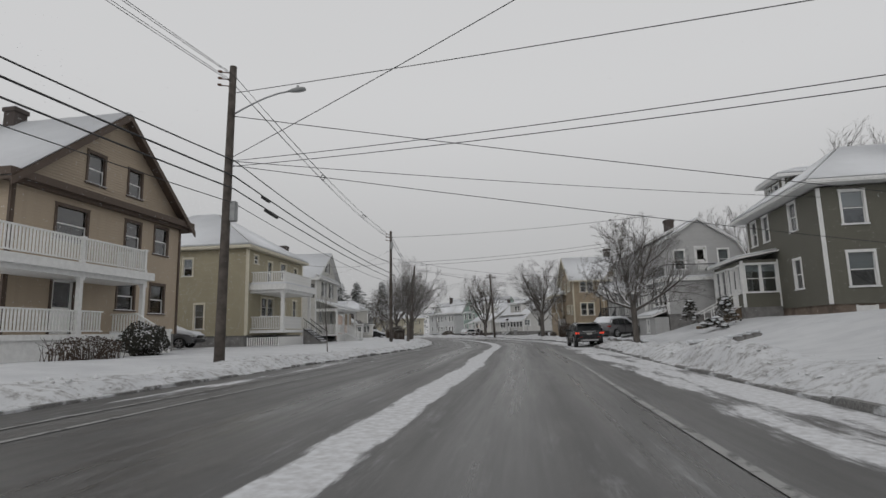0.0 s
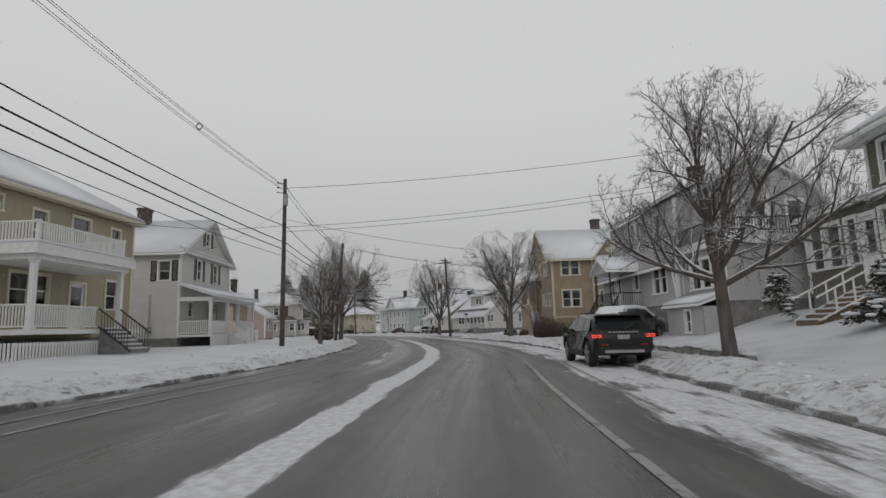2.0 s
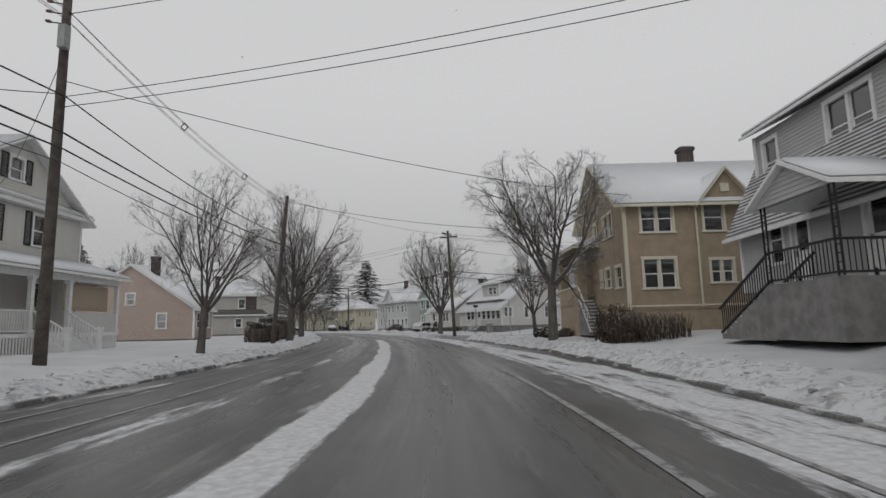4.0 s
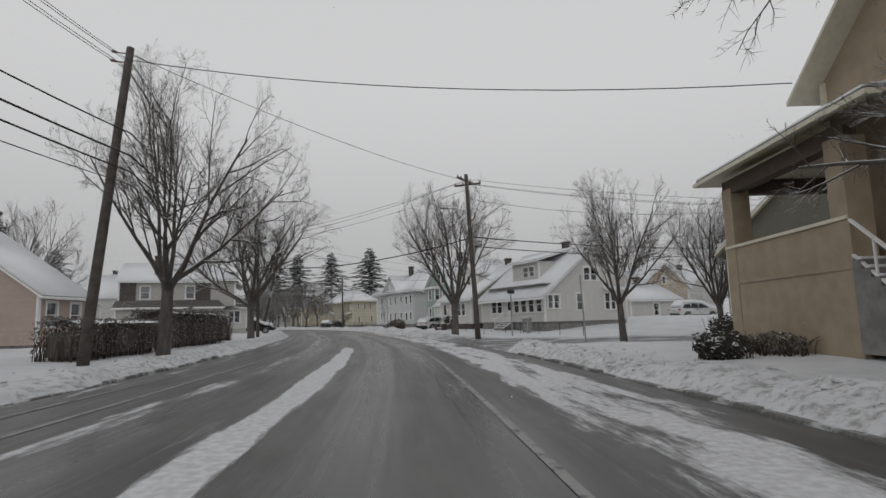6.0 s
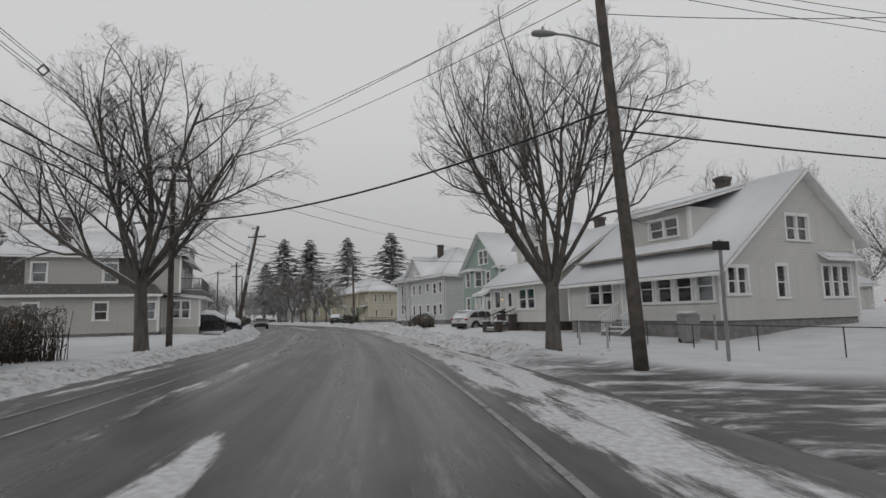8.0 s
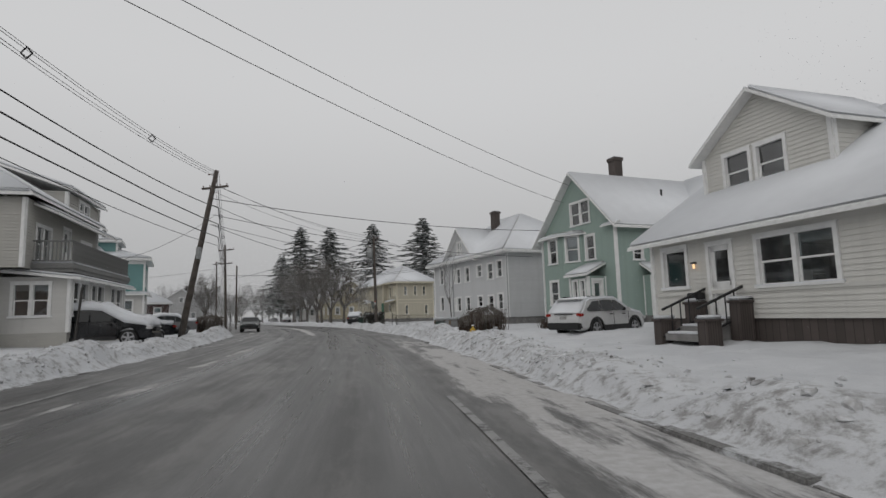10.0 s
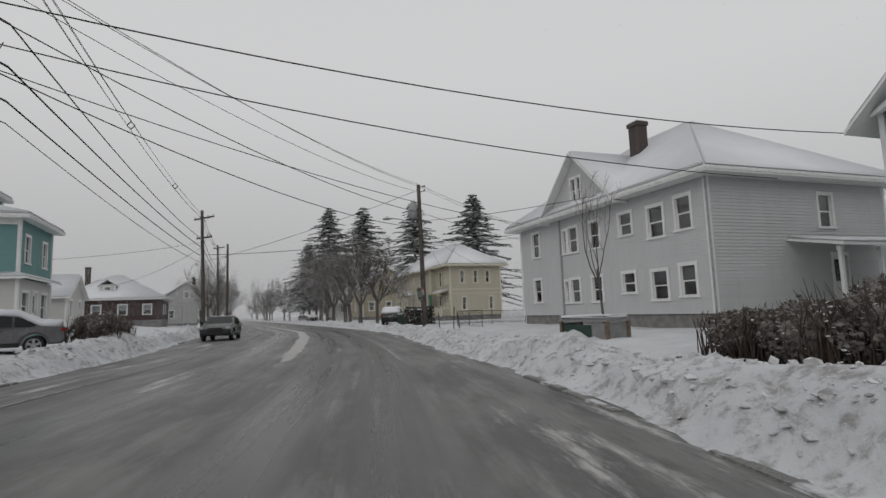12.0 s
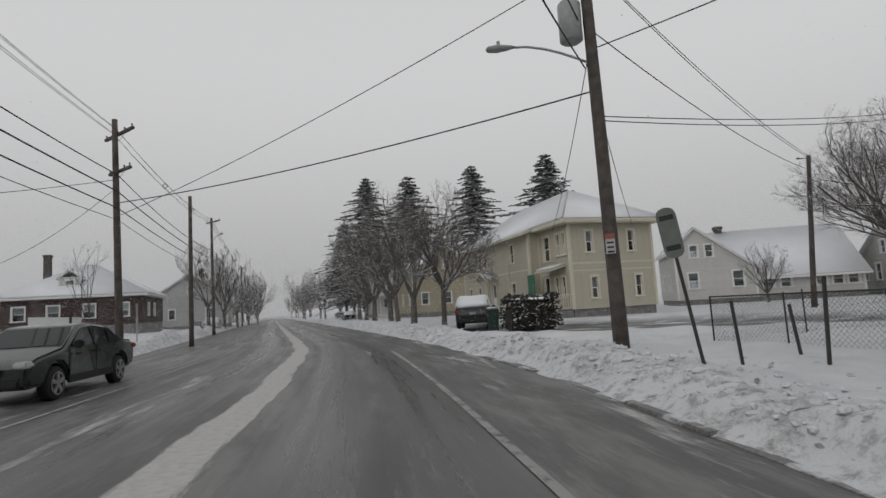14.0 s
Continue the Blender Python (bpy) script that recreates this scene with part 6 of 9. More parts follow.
def porch_house():
    """The pale house with stacked porches where the street bends."""
    h = House("house", "pale house with dark-shingled skirt, stacked front porches and snowy roof", (-21.4, 120.3), (-0.4, 0.917), PALE_SIDE, WHITE, WHITE, z0=0.1, zf=0.6, near=False)
    w, d0, d1 = 9.0, -0.3, 9.8
    h.foundation(0, w, d0, d1)
    side = row(1.45, 1.35, 1.0, 2.4, 6.5, 9.5)
    h.boxed(0, w, d0, d1, 3.3, {"W": side, "E": side, "S": []})
    # shingled skirt that turns into the upper storey
    h.slab([(-0.4, d1 + 0.3, 3.25), (-0.4, d0 - 0.3, 3.25), (0.45, d0 + 0.4, 3.95), (0.45, d1, 3.95)], "skirt_roof", 0.0, mat=SHINGLE, label="dark shingled skirt roof")
    h.put("gutter_board", boxes((-0.46, -0.36, d0 - 0.3, d1 + 0.3, 3.12, 3.3)), WHITE)
    top = 6.1
    up = row(4.15, 1.45, 1.05, 2.4, 6.7)
    h.boxed(0.5, w, -1.6, d1 - 0.2, top, {"W": up, "E": up, "S": row(3.75, 1.5, 1.6, 1.8, 6.9, n=2) + [(4.3, 3.5, 1.0, 2.05, "door")]}, z0=3.4)
    for y in (0.9, d1 - 1.75):
        h.put("shingle_panel", boxes((0.42, 0.46, y, y + 1.5, 3.9, top - 0.05)), DARK_SIDE, "dark shingled corner panel")
    # main roof with its ridge away from the street
    h.gable_roof(0.5, w, 0.8, d1 - 0.2, top, 8.2, axis="y", over=0.45, rake=0.3)
    h.chimney(1.9, 6.2, 6.8, 8.9, 0.7, 0.6)
    # cross roof over the street front, hipped on its near end
    e0, e1, r, zr = -2.0, 4.6, 1.5, 8.35
    h.wall((w, -1.6), (w, 4.2), top, [(0, top + 0.15), (3.1, zr - 0.1), (5.8, top + 0.15)], [(3.1, 6.5, 0.9, 1.15, "small")], corner=False)
    h.slab([(0.1, e0, top), (w + 0.4, e0, top), (w + 0.4, r, zr), (3.4, r, zr)], "front_roof", 0.14)
    h.slab([(w + 0.4, e1, top), (3.4, e1, top), (3.4, r, zr), (w + 0.4, r, zr)], "front_roof", 0.14)
    h.slab([(0.1, e1, top), (0.1, e0, top), (3.4, r, zr)], "hip_end", 0.14)
    h.put("rake_board", boxes((w + 0.32, w + 0.42, -1.95, -1.75, top - 0.3, top + 0.1)), WHITE)
    # wide dormer in the front slope
    h.boxed(4.2, 8.6, -1.75, 0.6, 7.15, {"S": row(6.2, 0.85, 1.5, 2.2, n=2)}, walls="SEW", z0=5.95)
    h.slab([(3.9, -2.1, 7.1), (8.9, -2.1, 7.1), (8.9, 1.2, 8.3), (3.9, 1.2, 8.3)], "dormer_roof", 0.14)
    # canopy over the balcony doors
    h.slab([(1.2, -2.5, 5.55), (w + 0.3, -2.5, 5.55), (w + 0.3, -1.6, 5.95), (1.2, -1.6, 5.95)], "upper_porch_roof", 0.1)
    p = -2.9
    h.put("porch_floor", boxes((1.4, w + 0.4, p, -0.32, 0.1, 0.9)), PALE_SIDE)
    h.wall((1.5, p), (w + 0.3, p), 0.9, 3.1, [(1.2, 1.5, 1.9, 1.5, "hung", 2, 0.2), (3.4, 1.5, 1.9, 1.5, "hung", 2, 0.2), (6.4, 1.5, 2.1, 1.5, "hung", 2, 0.2)], mat=WHITE_SIDE)
    h.wall((1.5, d0), (1.5, p), 0.9, 3.1, [(1.3, 1.5, 1.4, 1.4, "hung", 2, 0.2)], mat=WHITE_SIDE)
    h.wall((w + 0.3, p), (w + 0.3, d0), 0.9, 3.1, [(1.3, 0.95, 1.0, 2.0, "door")], mat=WHITE_SIDE)
    h.slab([(1.1, p - 0.5, 2.95), (w + 0.7, p - 0.5, 2.95), (w + 0.7, -0.4, 3.3), (1.1, -0.4, 3.3)], "porch_roof", 0.1)
    h.put("balcony", boxes((1.2, w + 0.7, p - 0.2, -1.6, 3.42, 3.62), (1.25, w + 0.65, p - 0.15, -1.6, 3.28, 3.42)), DECK, "weathered grey balcony deck")
    h.put("snow_edge", boxes((1.25, w + 0.65, p - 0.15, -1.62, 3.623, 3.7), bevel=0.03), SNOW)
    h.rail((1.25, p - 0.1), (w + 0.6, p - 0.1), 3.62, 0.9, DECK)
    h.rail((w + 0.6, p - 0.1), (w + 0.6, -1.65), 3.62, 0.9, DECK)
    h.rail((1.25, -1.65), (1.25, p - 0.1), 3.62, 0.9, DECK)


DECK = plain("weathered_deck_paint", (0.17, 0.17, 0.165), 0.7)
porch_house()


def teal_porch_house():
    h = House("house", "bright teal house with pale ground floor and snowy roof", (-33.0, 146.2), (-0.55, 0.835), BRIGHT_TEAL, WHITE, WHITE, z0=0.1, zf=0.9, near=False)
    w, d = 5.4, 10.5
    h.foundation(0, w, 0, d)
    side = row(1.55, 1.6, 1.35, 9.1, 7.5, 3.4)
    h.boxed(0, w, 0, d, 3.55, {"W": side, "S": row(1.5, 1.5, 1.2, 1.1, 4.2) + [(2.65, 0.95, 1.0, 2.1, "door")], "E": side}, mat=WHITE_SIDE, z0=0.9)
    h.put("porch_base", boxes((-0.06, w + 0.06, -0.06, d, 0.1, 1.15)), BRIGHT_TEAL, "teal boarded porch base")
    h.slab([(-0.4, -0.5, 3.5), (w + 0.4, -0.5, 3.5), (w + 0.1, 0.2, 3.75), (-0.1, 0.2, 3.75)], "belt_roof", 0.08)
    h.slab([(-0.4, d, 3.5), (-0.4, -0.4, 3.5), (0.15, 0.0, 3.75), (0.15, d, 3.75)], "belt_roof", 0.08)
    h.boxed(0, w, 0, d, 6.45, {"S": row(4.3, 1.5, 0.95, 1.2, 4.1), "W": [], "E": row(4.3, 1.4, 1.0, 3, 7)}, z0=3.6)
    h.put("corner_board", boxes((-0.05, -0.005, 3.4, 3.6, 3.65, 6.4)), WHITE)
    h.put("frieze_board", boxes((-0.06, -0.004, 0.05, d - 0.1, 6.15, 6.42)), WHITE)
    h.hip_roof(0, w, 0, d, 6.5, 7.6, over=0.55)
    # raised upper block with its own roof
    h.boxed(1.2, w - 0.8, 2.2, 7.0, 8.1, {"S": row(7.0, 0.9, 0.8, 1.0, 2.4), "W": []}, walls="SEW", z0=6.7)
    h.hip_roof(1.2, w - 0.8, 2.2, 7.4, 8.15, 9.1, over=0.45)
    h.slab([(-0.3, 7.0, 6.5), (-0.3, 2.6, 6.6), (1.3, 3.4, 7.6), (1.3, 7.2, 7.9)], "side_roof", 0.12)


teal_porch_house()
simple_house((-56.5, 160.5), (0.05, 1), WHITE_SIDE, "tall white house with a steep snowy gable", 8.0, 11.0, 7.0, 11.3, cols=3, storeys=2, zf=1.2)
simple_house((-49.3, 155.0), (0.835, 0.55), WHITE_SIDE, "low white garage with a snowy roof", 7.2, 5.5, 3.4, 5.0, cols=2, storeys=1, zf=0.9, axis="x")


def brick_bungalow():
    h = House("house", "low red-brick bungalow with white windows under a snowy hip roof", (-70.0, 183.5), (0.835, 0.55), BRICKWALL, WHITE, WHITE, z0=0.6, zf=1.5, near=False)
    w, depth = 12.0, 11.0
    h.foundation(0, w, 0, depth)
    h.boxed(0, w, 0, depth, 4.2, {"S": row(2.2, 1.45, 1.2, 1.6, 4.4, 7.4, 10.3), "E": row(2.2, 1.4, 1.1, 3, 6), "W": row(2.2, 1.45, 1.2, 2.0, 4.5, 7.2)}, corner=False)
    h.storey(0, w, 0, depth, 4.1)
    h.hip_roof(0, w, 0, depth, 4.3, 7.8, over=0.6)
    h.boxed(4.5, 6.3, 1.2, 3.5, 6.4, {"S": row(5.2, 0.95, 0.9, 0.9)}, walls="SEW", z0=4.8, mat=WHITE_SIDE)
    h.gable_roof(4.5, 6.3, 1.2, 4.2, 6.3, 7.0, over=0.25, rake=0.2, snow=0.1)
    h.chimney(2.6, 4.0, 6.2, 8.9, 0.6, 0.6)


brick_bungalow()
simple_house((-72.0, 204.0), (0.835, 0.55), GREY_SIDE, "grey clapboard house beyond the brick bungalow", 9.0, 9.0, 4.6, 7.6, cols=2)


def white_gable_house():
    h = House("house", "white clapboard house with tall gable and low porch wing", (-10.4, 192.0), (1, 0.04), WHITE_SIDE, WHITE, WHITE, z0=0.3, zf=0.7, near=False)
    h.foundation(0, 13.0, 0, 8.5)
    prof = [(0, 4.7), (1.5, 6.2), (5.6, 2.9)]
    h.wall((0, 0), (5.6, 0), 0.7, prof, [(1.4, 3.9, 0.75, 1.1, "hung", 1, 0.3), (2.5, 3.9, 0.75, 1.1, "hung", 1, 0.3), (4.4, 1.5, 0.95, 1.35, "hung", 1, 0.3), (1.2, 1.5, 0.9, 1.35, "hung", 1, 0.3)])
    h.wall((0, 8.5), (0, 0), 0.7, 4.7, row(1.5, 1.3, 0.9, 2.5, 5.5))
    h.slab([(1.5, -0.35, 6.2), (6.0, -0.35, 2.6), (6.0, 8.5, 2.6), (1.5, 8.5, 6.2)])
    h.slab([(-0.35, -0.35, 4.35), (1.5, -0.35, 6.2), (1.5, 8.5, 6.2), (-0.35, 8.5, 4.35)])
    h.boxed(5.6, 13.0, 0.6, 8.5, 2.4, {"S": row(1.25, 1.0, 0.9, 1.0, 2.2, 4.6, 5.7, 6.7)}, walls="SEN")
    h.gable_roof(3.6, 13.0, 0.6, 9.0, 2.4, 6.1, axis="x", over=0.5, rake=0.4)
    h.storey(0, 13.0, 0.7, 8.5, 2.35)
    h.chimney(4.4, 4.8, 5.6, 6.7, 0.6, 0.5)


white_gable_house()
simple_house((4.5, 190.0), (1, 0.04), PALE_SIDE, "low pale house with a snowy roof far back", 9.0, 8.0, 3.0, 5.4, cols=4, storeys=1, axis="x", zf=0.5)
simple_house((-36.0, 203.0), (0.84, 0.54), YELLOW_SIDE, "pale yellow house half hidden behind trees", 8.0, 10.0, 5.2, 8.0, cols=3)
simple_house((-47.0, 219.0), (0.84, 0.54), WHITE_SIDE, "white clapboard house half hidden behind trees", 8.0, 10.0, 5.2, 8.0, cols=3, porch=2.0)
simple_house((22.6, 119.5), (0.9, 0.43), WHITE_SIDE, "white garage with a snowy roof behind the corner house", 7.0, 7.0, 2.9, 4.6, cols=1, storeys=1, axis="x", zf=0.3)
simple_house((27.5, 131.0), (0.9, 0.43), TAN_SIDE, "tan gable house up the side street", 8.0, 9.0, 4.8, 7.8, cols=2)
simple_house((42.0, 92.0), (0.95, 0.3), PALE_SIDE, "pale house far up the side street", 9.0, 9.0, 5.0, 8.0, cols=2)
simple_house((-80.0, 150.0), (0.835, 0.55), PALE_SIDE, "pale house far behind the snowy yards", 10.0, 9.0, 5.0, 8.0, cols=3)
simple_house((-58.0, 140.0), (0.7, 0.7), WHITE_SIDE, "white house behind the teal house", 9.0, 9.0, 4.8, 7.6, cols=3)
simple_house((-100.0, 215.0), (0.835, 0.55), GREY_SIDE, "grey house far down the street", 10.0, 9.0, 5.0, 8.0, cols=3)

for hx, hy, face, wall, w in ((52.0, 104.0, (0.95, 0.3), WHITE_SIDE, 9.0), (47.0, 128.0, (0.9, 0.43), GREY_SIDE, 9.5), (58.0, 84.0, (0.2, -1), PALE_SIDE, 9.0), (38.0, 142.0, (0.8, 0.6), WHITE_SIDE, 9.0), (-120.0, 272.0, (0.84, 0.54), PALE_SIDE, 9.0), (-164.0, 322.0, (0.84, 0.54), WHITE_SIDE, 9.0), (-130.0, 262.0, (0.84, 0.54), GREY_SIDE, 9.0)):
    simple_house((hx, hy), face, wall, "distant clapboard house with a snowy gable roof", w, 9.0, 5.0, 8.0, cols=3)


# ---- trees ----
BARK = frosted("bark", (0.098, 0.088, 0.079), 0.4, scale=6.0)
TWIG = frosted("twigs", (0.1, 0.09, 0.081), 0.44, scale=8.0)
FIR = frosted("fir_needles", (0.05, 0.06, 0.052), 0.5, scale=4.0)
YEW = frosted("dark_hedge_leaves", (0.045, 0.044, 0.036), 0.25, scale=3.0)
DRY = frosted("dry_hedge_twigs", (0.15, 0.136, 0.122), 0.1, scale=2.5)
BRUSH = frosted("bare_shrub_twigs", (0.075, 0.055, 0.042), 0.3, scale=8.0)


class Strands:
    """Collects tapered tubes fast, for one mesh."""

    def __init__(self):
        self.v, self.f = [], []

    def tube(self, pts, radii, sides):
        prev = None
        ring0 = None
        for i, p in enumerate(pts):
            d = (pts[min(i + 1, len(pts) - 1)] - pts[max(i - 1, 0)]).normalized()
            ref = prev if prev is not None else (Vector((1, 0, 0)) if abs(d.x) < 0.8 else Vector((0, 1, 0)))
            u = (ref - d * ref.dot(d)).normalized()
            prev = u
            w = d.cross(u)
            start = len(self.v)
            for k in range(sides):
                a = 2 * math.pi * k / sides
                self.v.append(p + (u * math.cos(a) + w * math.sin(a)) * radii[i])
            if ring0 is not None:
                for k in range(sides):
                    self.f.append((ring0 + k, ring0 + (k + 1) % sides, start + (k + 1) % sides, start + k))
            ring0 = start

    def mesh(self, name, material, smooth=True):
        me = bpy.data.meshes.new(name)
        me.from_pydata([tuple(p) for p in self.v], [], self.f)
        me.materials.append(material)
        if smooth:
            me.polygons.foreach_set("use_smooth", [True] * len(me.polygons))
        return me


def grow(rng, crown, p, d, length, radius, level, levels, up, spread, kids, thin):
    n = 1 if level >= levels else 5 if level < 2 else 3 if level == 2 else 2
    pts, rad = [p.copy()], [radius]
    q, e = p.copy(), d.copy()
    for i in range(n):
        e = (e + Vector((rng.gauss(0, 1), rng.gauss(0, 1), rng.gauss(0, 0.7))) * (0.1 + 0.03 * level) + Vector((0, 0, up))).normalized()
        q = q + e * (length / n)
        pts.append(q.copy())
        rad.append(radius * (1 - 0.72 * (i + 1) / n))
    crown.tube(pts, rad, 6 if level == 0 else 5 if level == 1 else 4 if level == 2 else 3)
    if level >= levels:
        return
    count = kids[min(level, len(kids) - 1)]
    for k in range(count):
        t = 0.22 + 0.78 * (k + rng.random()) / count
        j = min(int(t * n), n - 1)
        base_p = pts[j].lerp(pts[j + 1], t * n - j)
        along = (pts[j + 1] - pts[j]).normalized()
        side = Vector((rng.gauss(0, 1), rng.gauss(0, 1), rng.gauss(0, 0.6)))
        side = (side - along * side.dot(along)).normalized()
        ang = radians(rng.uniform(22, 50)) * spread
        nd = (along * math.cos(ang) + side * math.sin(ang)).normalized()
        grow(rng, crown, base_p, nd, length * (rng.uniform(0.46, 0.7) if level == 0 else rng.uniform(0.34, 0.56)) * (1.1 - 0.4 * t), max(thin, radius * (1 - 0.7 * t) * 0.62), level + 1, levels, up, spread, kids, thin)


def bare_tree(seed, height, width, fork, radius, limbs=6, up=0.06, spread=1.0, levels=4, kids=(6, 6, 5, 4), tilt=38, label="bare street tree with snow along its dark branches", thin=0.0045):
    rng = random.Random(seed)
    trunk, crown = Strands(), Strands()
    top = Vector((rng.gauss(0, 0.1), rng.gauss(0, 0.1), fork))
    pts = [Vector((0, 0, -0.3)), Vector((0, 0, 0.1)), top * 0.35, top * 0.7, top]
    trunk.tube(pts, [radius * 1.5, radius * 1.15, radius, radius * 0.92, radius * 0.9], 10)
    for i in range(limbs):
        a = 2 * math.pi * (i + rng.uniform(-0.25, 0.25)) / limbs
        t = radians(tilt * rng.uniform(0.55, 1.25)) if i else radians(6)
        d = Vector((math.sin(t) * math.cos(a), math.sin(t) * math.sin(a), math.cos(t)))
        start = top - Vector((0, 0, rng.uniform(0, 0.25) * fork))
        grow(rng, crown, start, d, (height - fork) * rng.uniform(0.62, 0.85), radius * rng.uniform(0.42, 0.6), 0, levels, up, spread, kids, thin)
    v = np.array([tuple(p) for p in crown.v])
    above = np.clip((v[:, 2] - fork) / 0.6, 0, 1)
    sx = width / 2 / np.percentile(np.hypot(v[:, 0], v[:, 1]), 98)
    sz = (height - fork) / (np.percentile(v[:, 2], 99.5) - fork)
    v[:, 0] *= 1 + (sx - 1) * above
    v[:, 1] *= 1 + (sx - 1) * above
    v[:, 2] = np.where(v[:, 2] > fork, fork + (v[:, 2] - fork) * sz, v[:, 2])
    # gather the outermost shoots towards an egg-shaped outline
    mid, rz = fork + (height - fork) * 0.47, (height - fork) * 0.53
    rho = np.sqrt((v[:, 0] ** 2 + v[:, 1] ** 2) / (width / 2) ** 2 + ((v[:, 2] - mid) / rz) ** 2)
    pull = np.where(rho > 0.86, (0.86 + (rho - 0.86) * 0.38) / np.maximum(rho, 1e-6), 1.0)
    pull = 1 + (pull - 1) * np.clip((v[:, 2] - fork) / 1.2, 0, 1)
    v[:, 0] *= pull
    v[:, 1] *= pull
    v[:, 2] = mid + (v[:, 2] - mid) * pull
    crown.v = [Vector(p) for p in v]
    return trunk.mesh("trunk", BARK), crown.mesh("crown", TWIG), label


def plant(kind, x, y, turn=0.0, s=1.0, label="", z=None, sz=None, lean=(0, 0), name="tree", group="street trees"):
    trunk, crown, lab = kind
    z = float(ground_z(x, y)) - 0.03 if z is None else z
    m = Matrix.Translation((x, y, z)) @ Matrix.Rotation(radians(lean[0]), 4, "X") @ Matrix.Rotation(radians(lean[1]), 4, "Y") @ Matrix.Rotation(radians(turn), 4, "Z") @ Matrix.Diagonal((s, s, sz or s, 1))
    ob = base(name, m, label or lab, "tree", group)
    shared("trunk", trunk, ob)
    shared("crown", crown, ob)
    return ob


def conifer(seed, height, width):
    rng = random.Random(seed)
    trunk, crown = Strands(), Strands()
    trunk.tube([Vector((0, 0, -0.3)), Vector((0, 0, height * 0.5)), Vector((0, 0, height))], [height * 0.016, height * 0.011, 0.02], 7)
    z = height * 0.16
    while z < height * 0.985:
        t = (z - height * 0.16) / (height * 0.84)
        reach = width / 2 * (1 - t) ** 0.85 * (0.75 + 0.4 * rng.random()) + 0.15
        n = 7 if t < 0.75 else 6
        turn = rng.random() * 6
        for k in range(n):
            a = turn + 2 * math.pi * (k + rng.random() * 0.6) / n
            r = reach * rng.uniform(0.55, 1.15)
            dirv = Vector((math.cos(a), math.sin(a), 0))
            side = Vector((-math.sin(a), math.cos(a), 0))
            steps_ = max(3, int(r / 0.42))
            lift = rng.uniform(-0.1, 0.22)
            pts = [Vector((0, 0, z)) + dirv * r * i / steps_ + Vector((0, 0, r * (lift * i / steps_ - 0.14 * (i / steps_) ** 2))) for i in range(steps_ + 1)]
            crown.tube(pts, [0.035 * (1 - 0.8 * i / steps_) + 0.006 for i in range(steps_ + 1)], 3)
            for i in range(1, steps_ + 1):
                for sgn in (-1, 1):
                    for q in range(2):
                        spray = rng.uniform(0.45, 0.95) * (0.5 + 0.5 * (1 - i / steps_)) * min(1.0, r / 1.5 + 0.3)
                        b = pts[i] + dirv * rng.uniform(-0.2, 0.2)
                        tip = b + side * sgn * spray + dirv * spray * rng.uniform(0.3, 0.9) + Vector((0, 0, spray * rng.uniform(-0.3, 0.2)))
                        c = len(crown.v)
                        h = Vector((0, 0, 0.05 + 0.05 * rng.random()))
                        crown.v += [b - dirv * 0.1, b + dirv * 0.12, tip, b - h * 1.6, tip - h]
                        crown.f += [(c, c + 1, c + 2), (c, c + 2, c + 4, c + 3)]
        z += height * (0.03 - 0.013 * t) * rng.uniform(0.7, 1.3)
    return trunk.mesh("trunk", BARK), crown.mesh("crown", FIR, False), "tall dark conifer dusted with snow"


APPLE = bare_tree(3, 7.5, 9.0, 2.45, 0.165, 8, 0.03, 1.15, 4, (9, 9, 7, 4), 60, "spreading bare street tree with snow along its dark branches")
OVAL = bare_tree(11, 10.0, 8.6, 2.4, 0.19, 8, 0.04, 1.1, 4, (8, 8, 7, 4), 46)
VASE = bare_tree(21, 12.0, 10.6, 2.2, 0.24, 9, 0.035, 1.0, 4, (8, 8, 7, 4), 40, "tall vase-shaped bare tree with dense fine twigs")
WIDE = bare_tree(33, 12.4, 16.0, 2.9, 0.25, 10, 0.05, 1.1, 4, (8, 8, 7, 4), 50, "large wide-spreading bare tree with several stems")
OVAL_FAR = bare_tree(12, 10.0, 8.6, 2.4, 0.19, 8, 0.06, 1.0, 3, (7, 7, 6), 46, thin=0.013)
VASE_FAR = bare_tree(22, 12.0, 10.6, 2.2, 0.24, 9, 0.05, 0.8, 3, (7, 7, 6), 40, "tall vase-shaped bare tree with dense fine twigs", thin=0.012)
SAPLING = bare_tree(41, 3.4, 1.6, 1.3, 0.025, 4, 0.12, 0.8, 2, (4, 3, 3), 25, "thin bare sapling in the snow")
STOUT = bare_tree(52, 9.4, 9.6, 2.75, 0.2, 7, 0.05, 1.15, 4, (9, 9, 7, 4), 50, "bare street tree in front of the tan stucco house")
PINE = conifer(5, 24.0, 22.0)
PINE2 = conifer(6, 22.0, 20.0)

plant(APPLE, 10.95, 34.9, 20, 1.0)
plant(STOUT, 9.7, 65.2, 20, 0.95)
plant(OVAL, 12.5, 88.1, 40, 0.88, label="oval bare tree at the side street corner")
plant(VASE, 19.7, 93.3, 100, 0.72)
plant(VASE, 4.3, 100.0, 10, 0.98)
plant(OVAL, -5.0, 63.6, 200, 0.8)
plant(OVAL, -6.5, 81.6, 75, 1.2, lean=(0, 5), label="tall bare street tree beside the hedge")
plant(WIDE, -11.5, 103.6, 30, 1.0)
plant(VASE_FAR, 28.5, 41.0, 80, 1.1)
plant(OVAL_FAR, 26.0, 53.5, 10, 1.15)
plant(VASE_FAR, 31.0, 62.0, 10, 1.0)
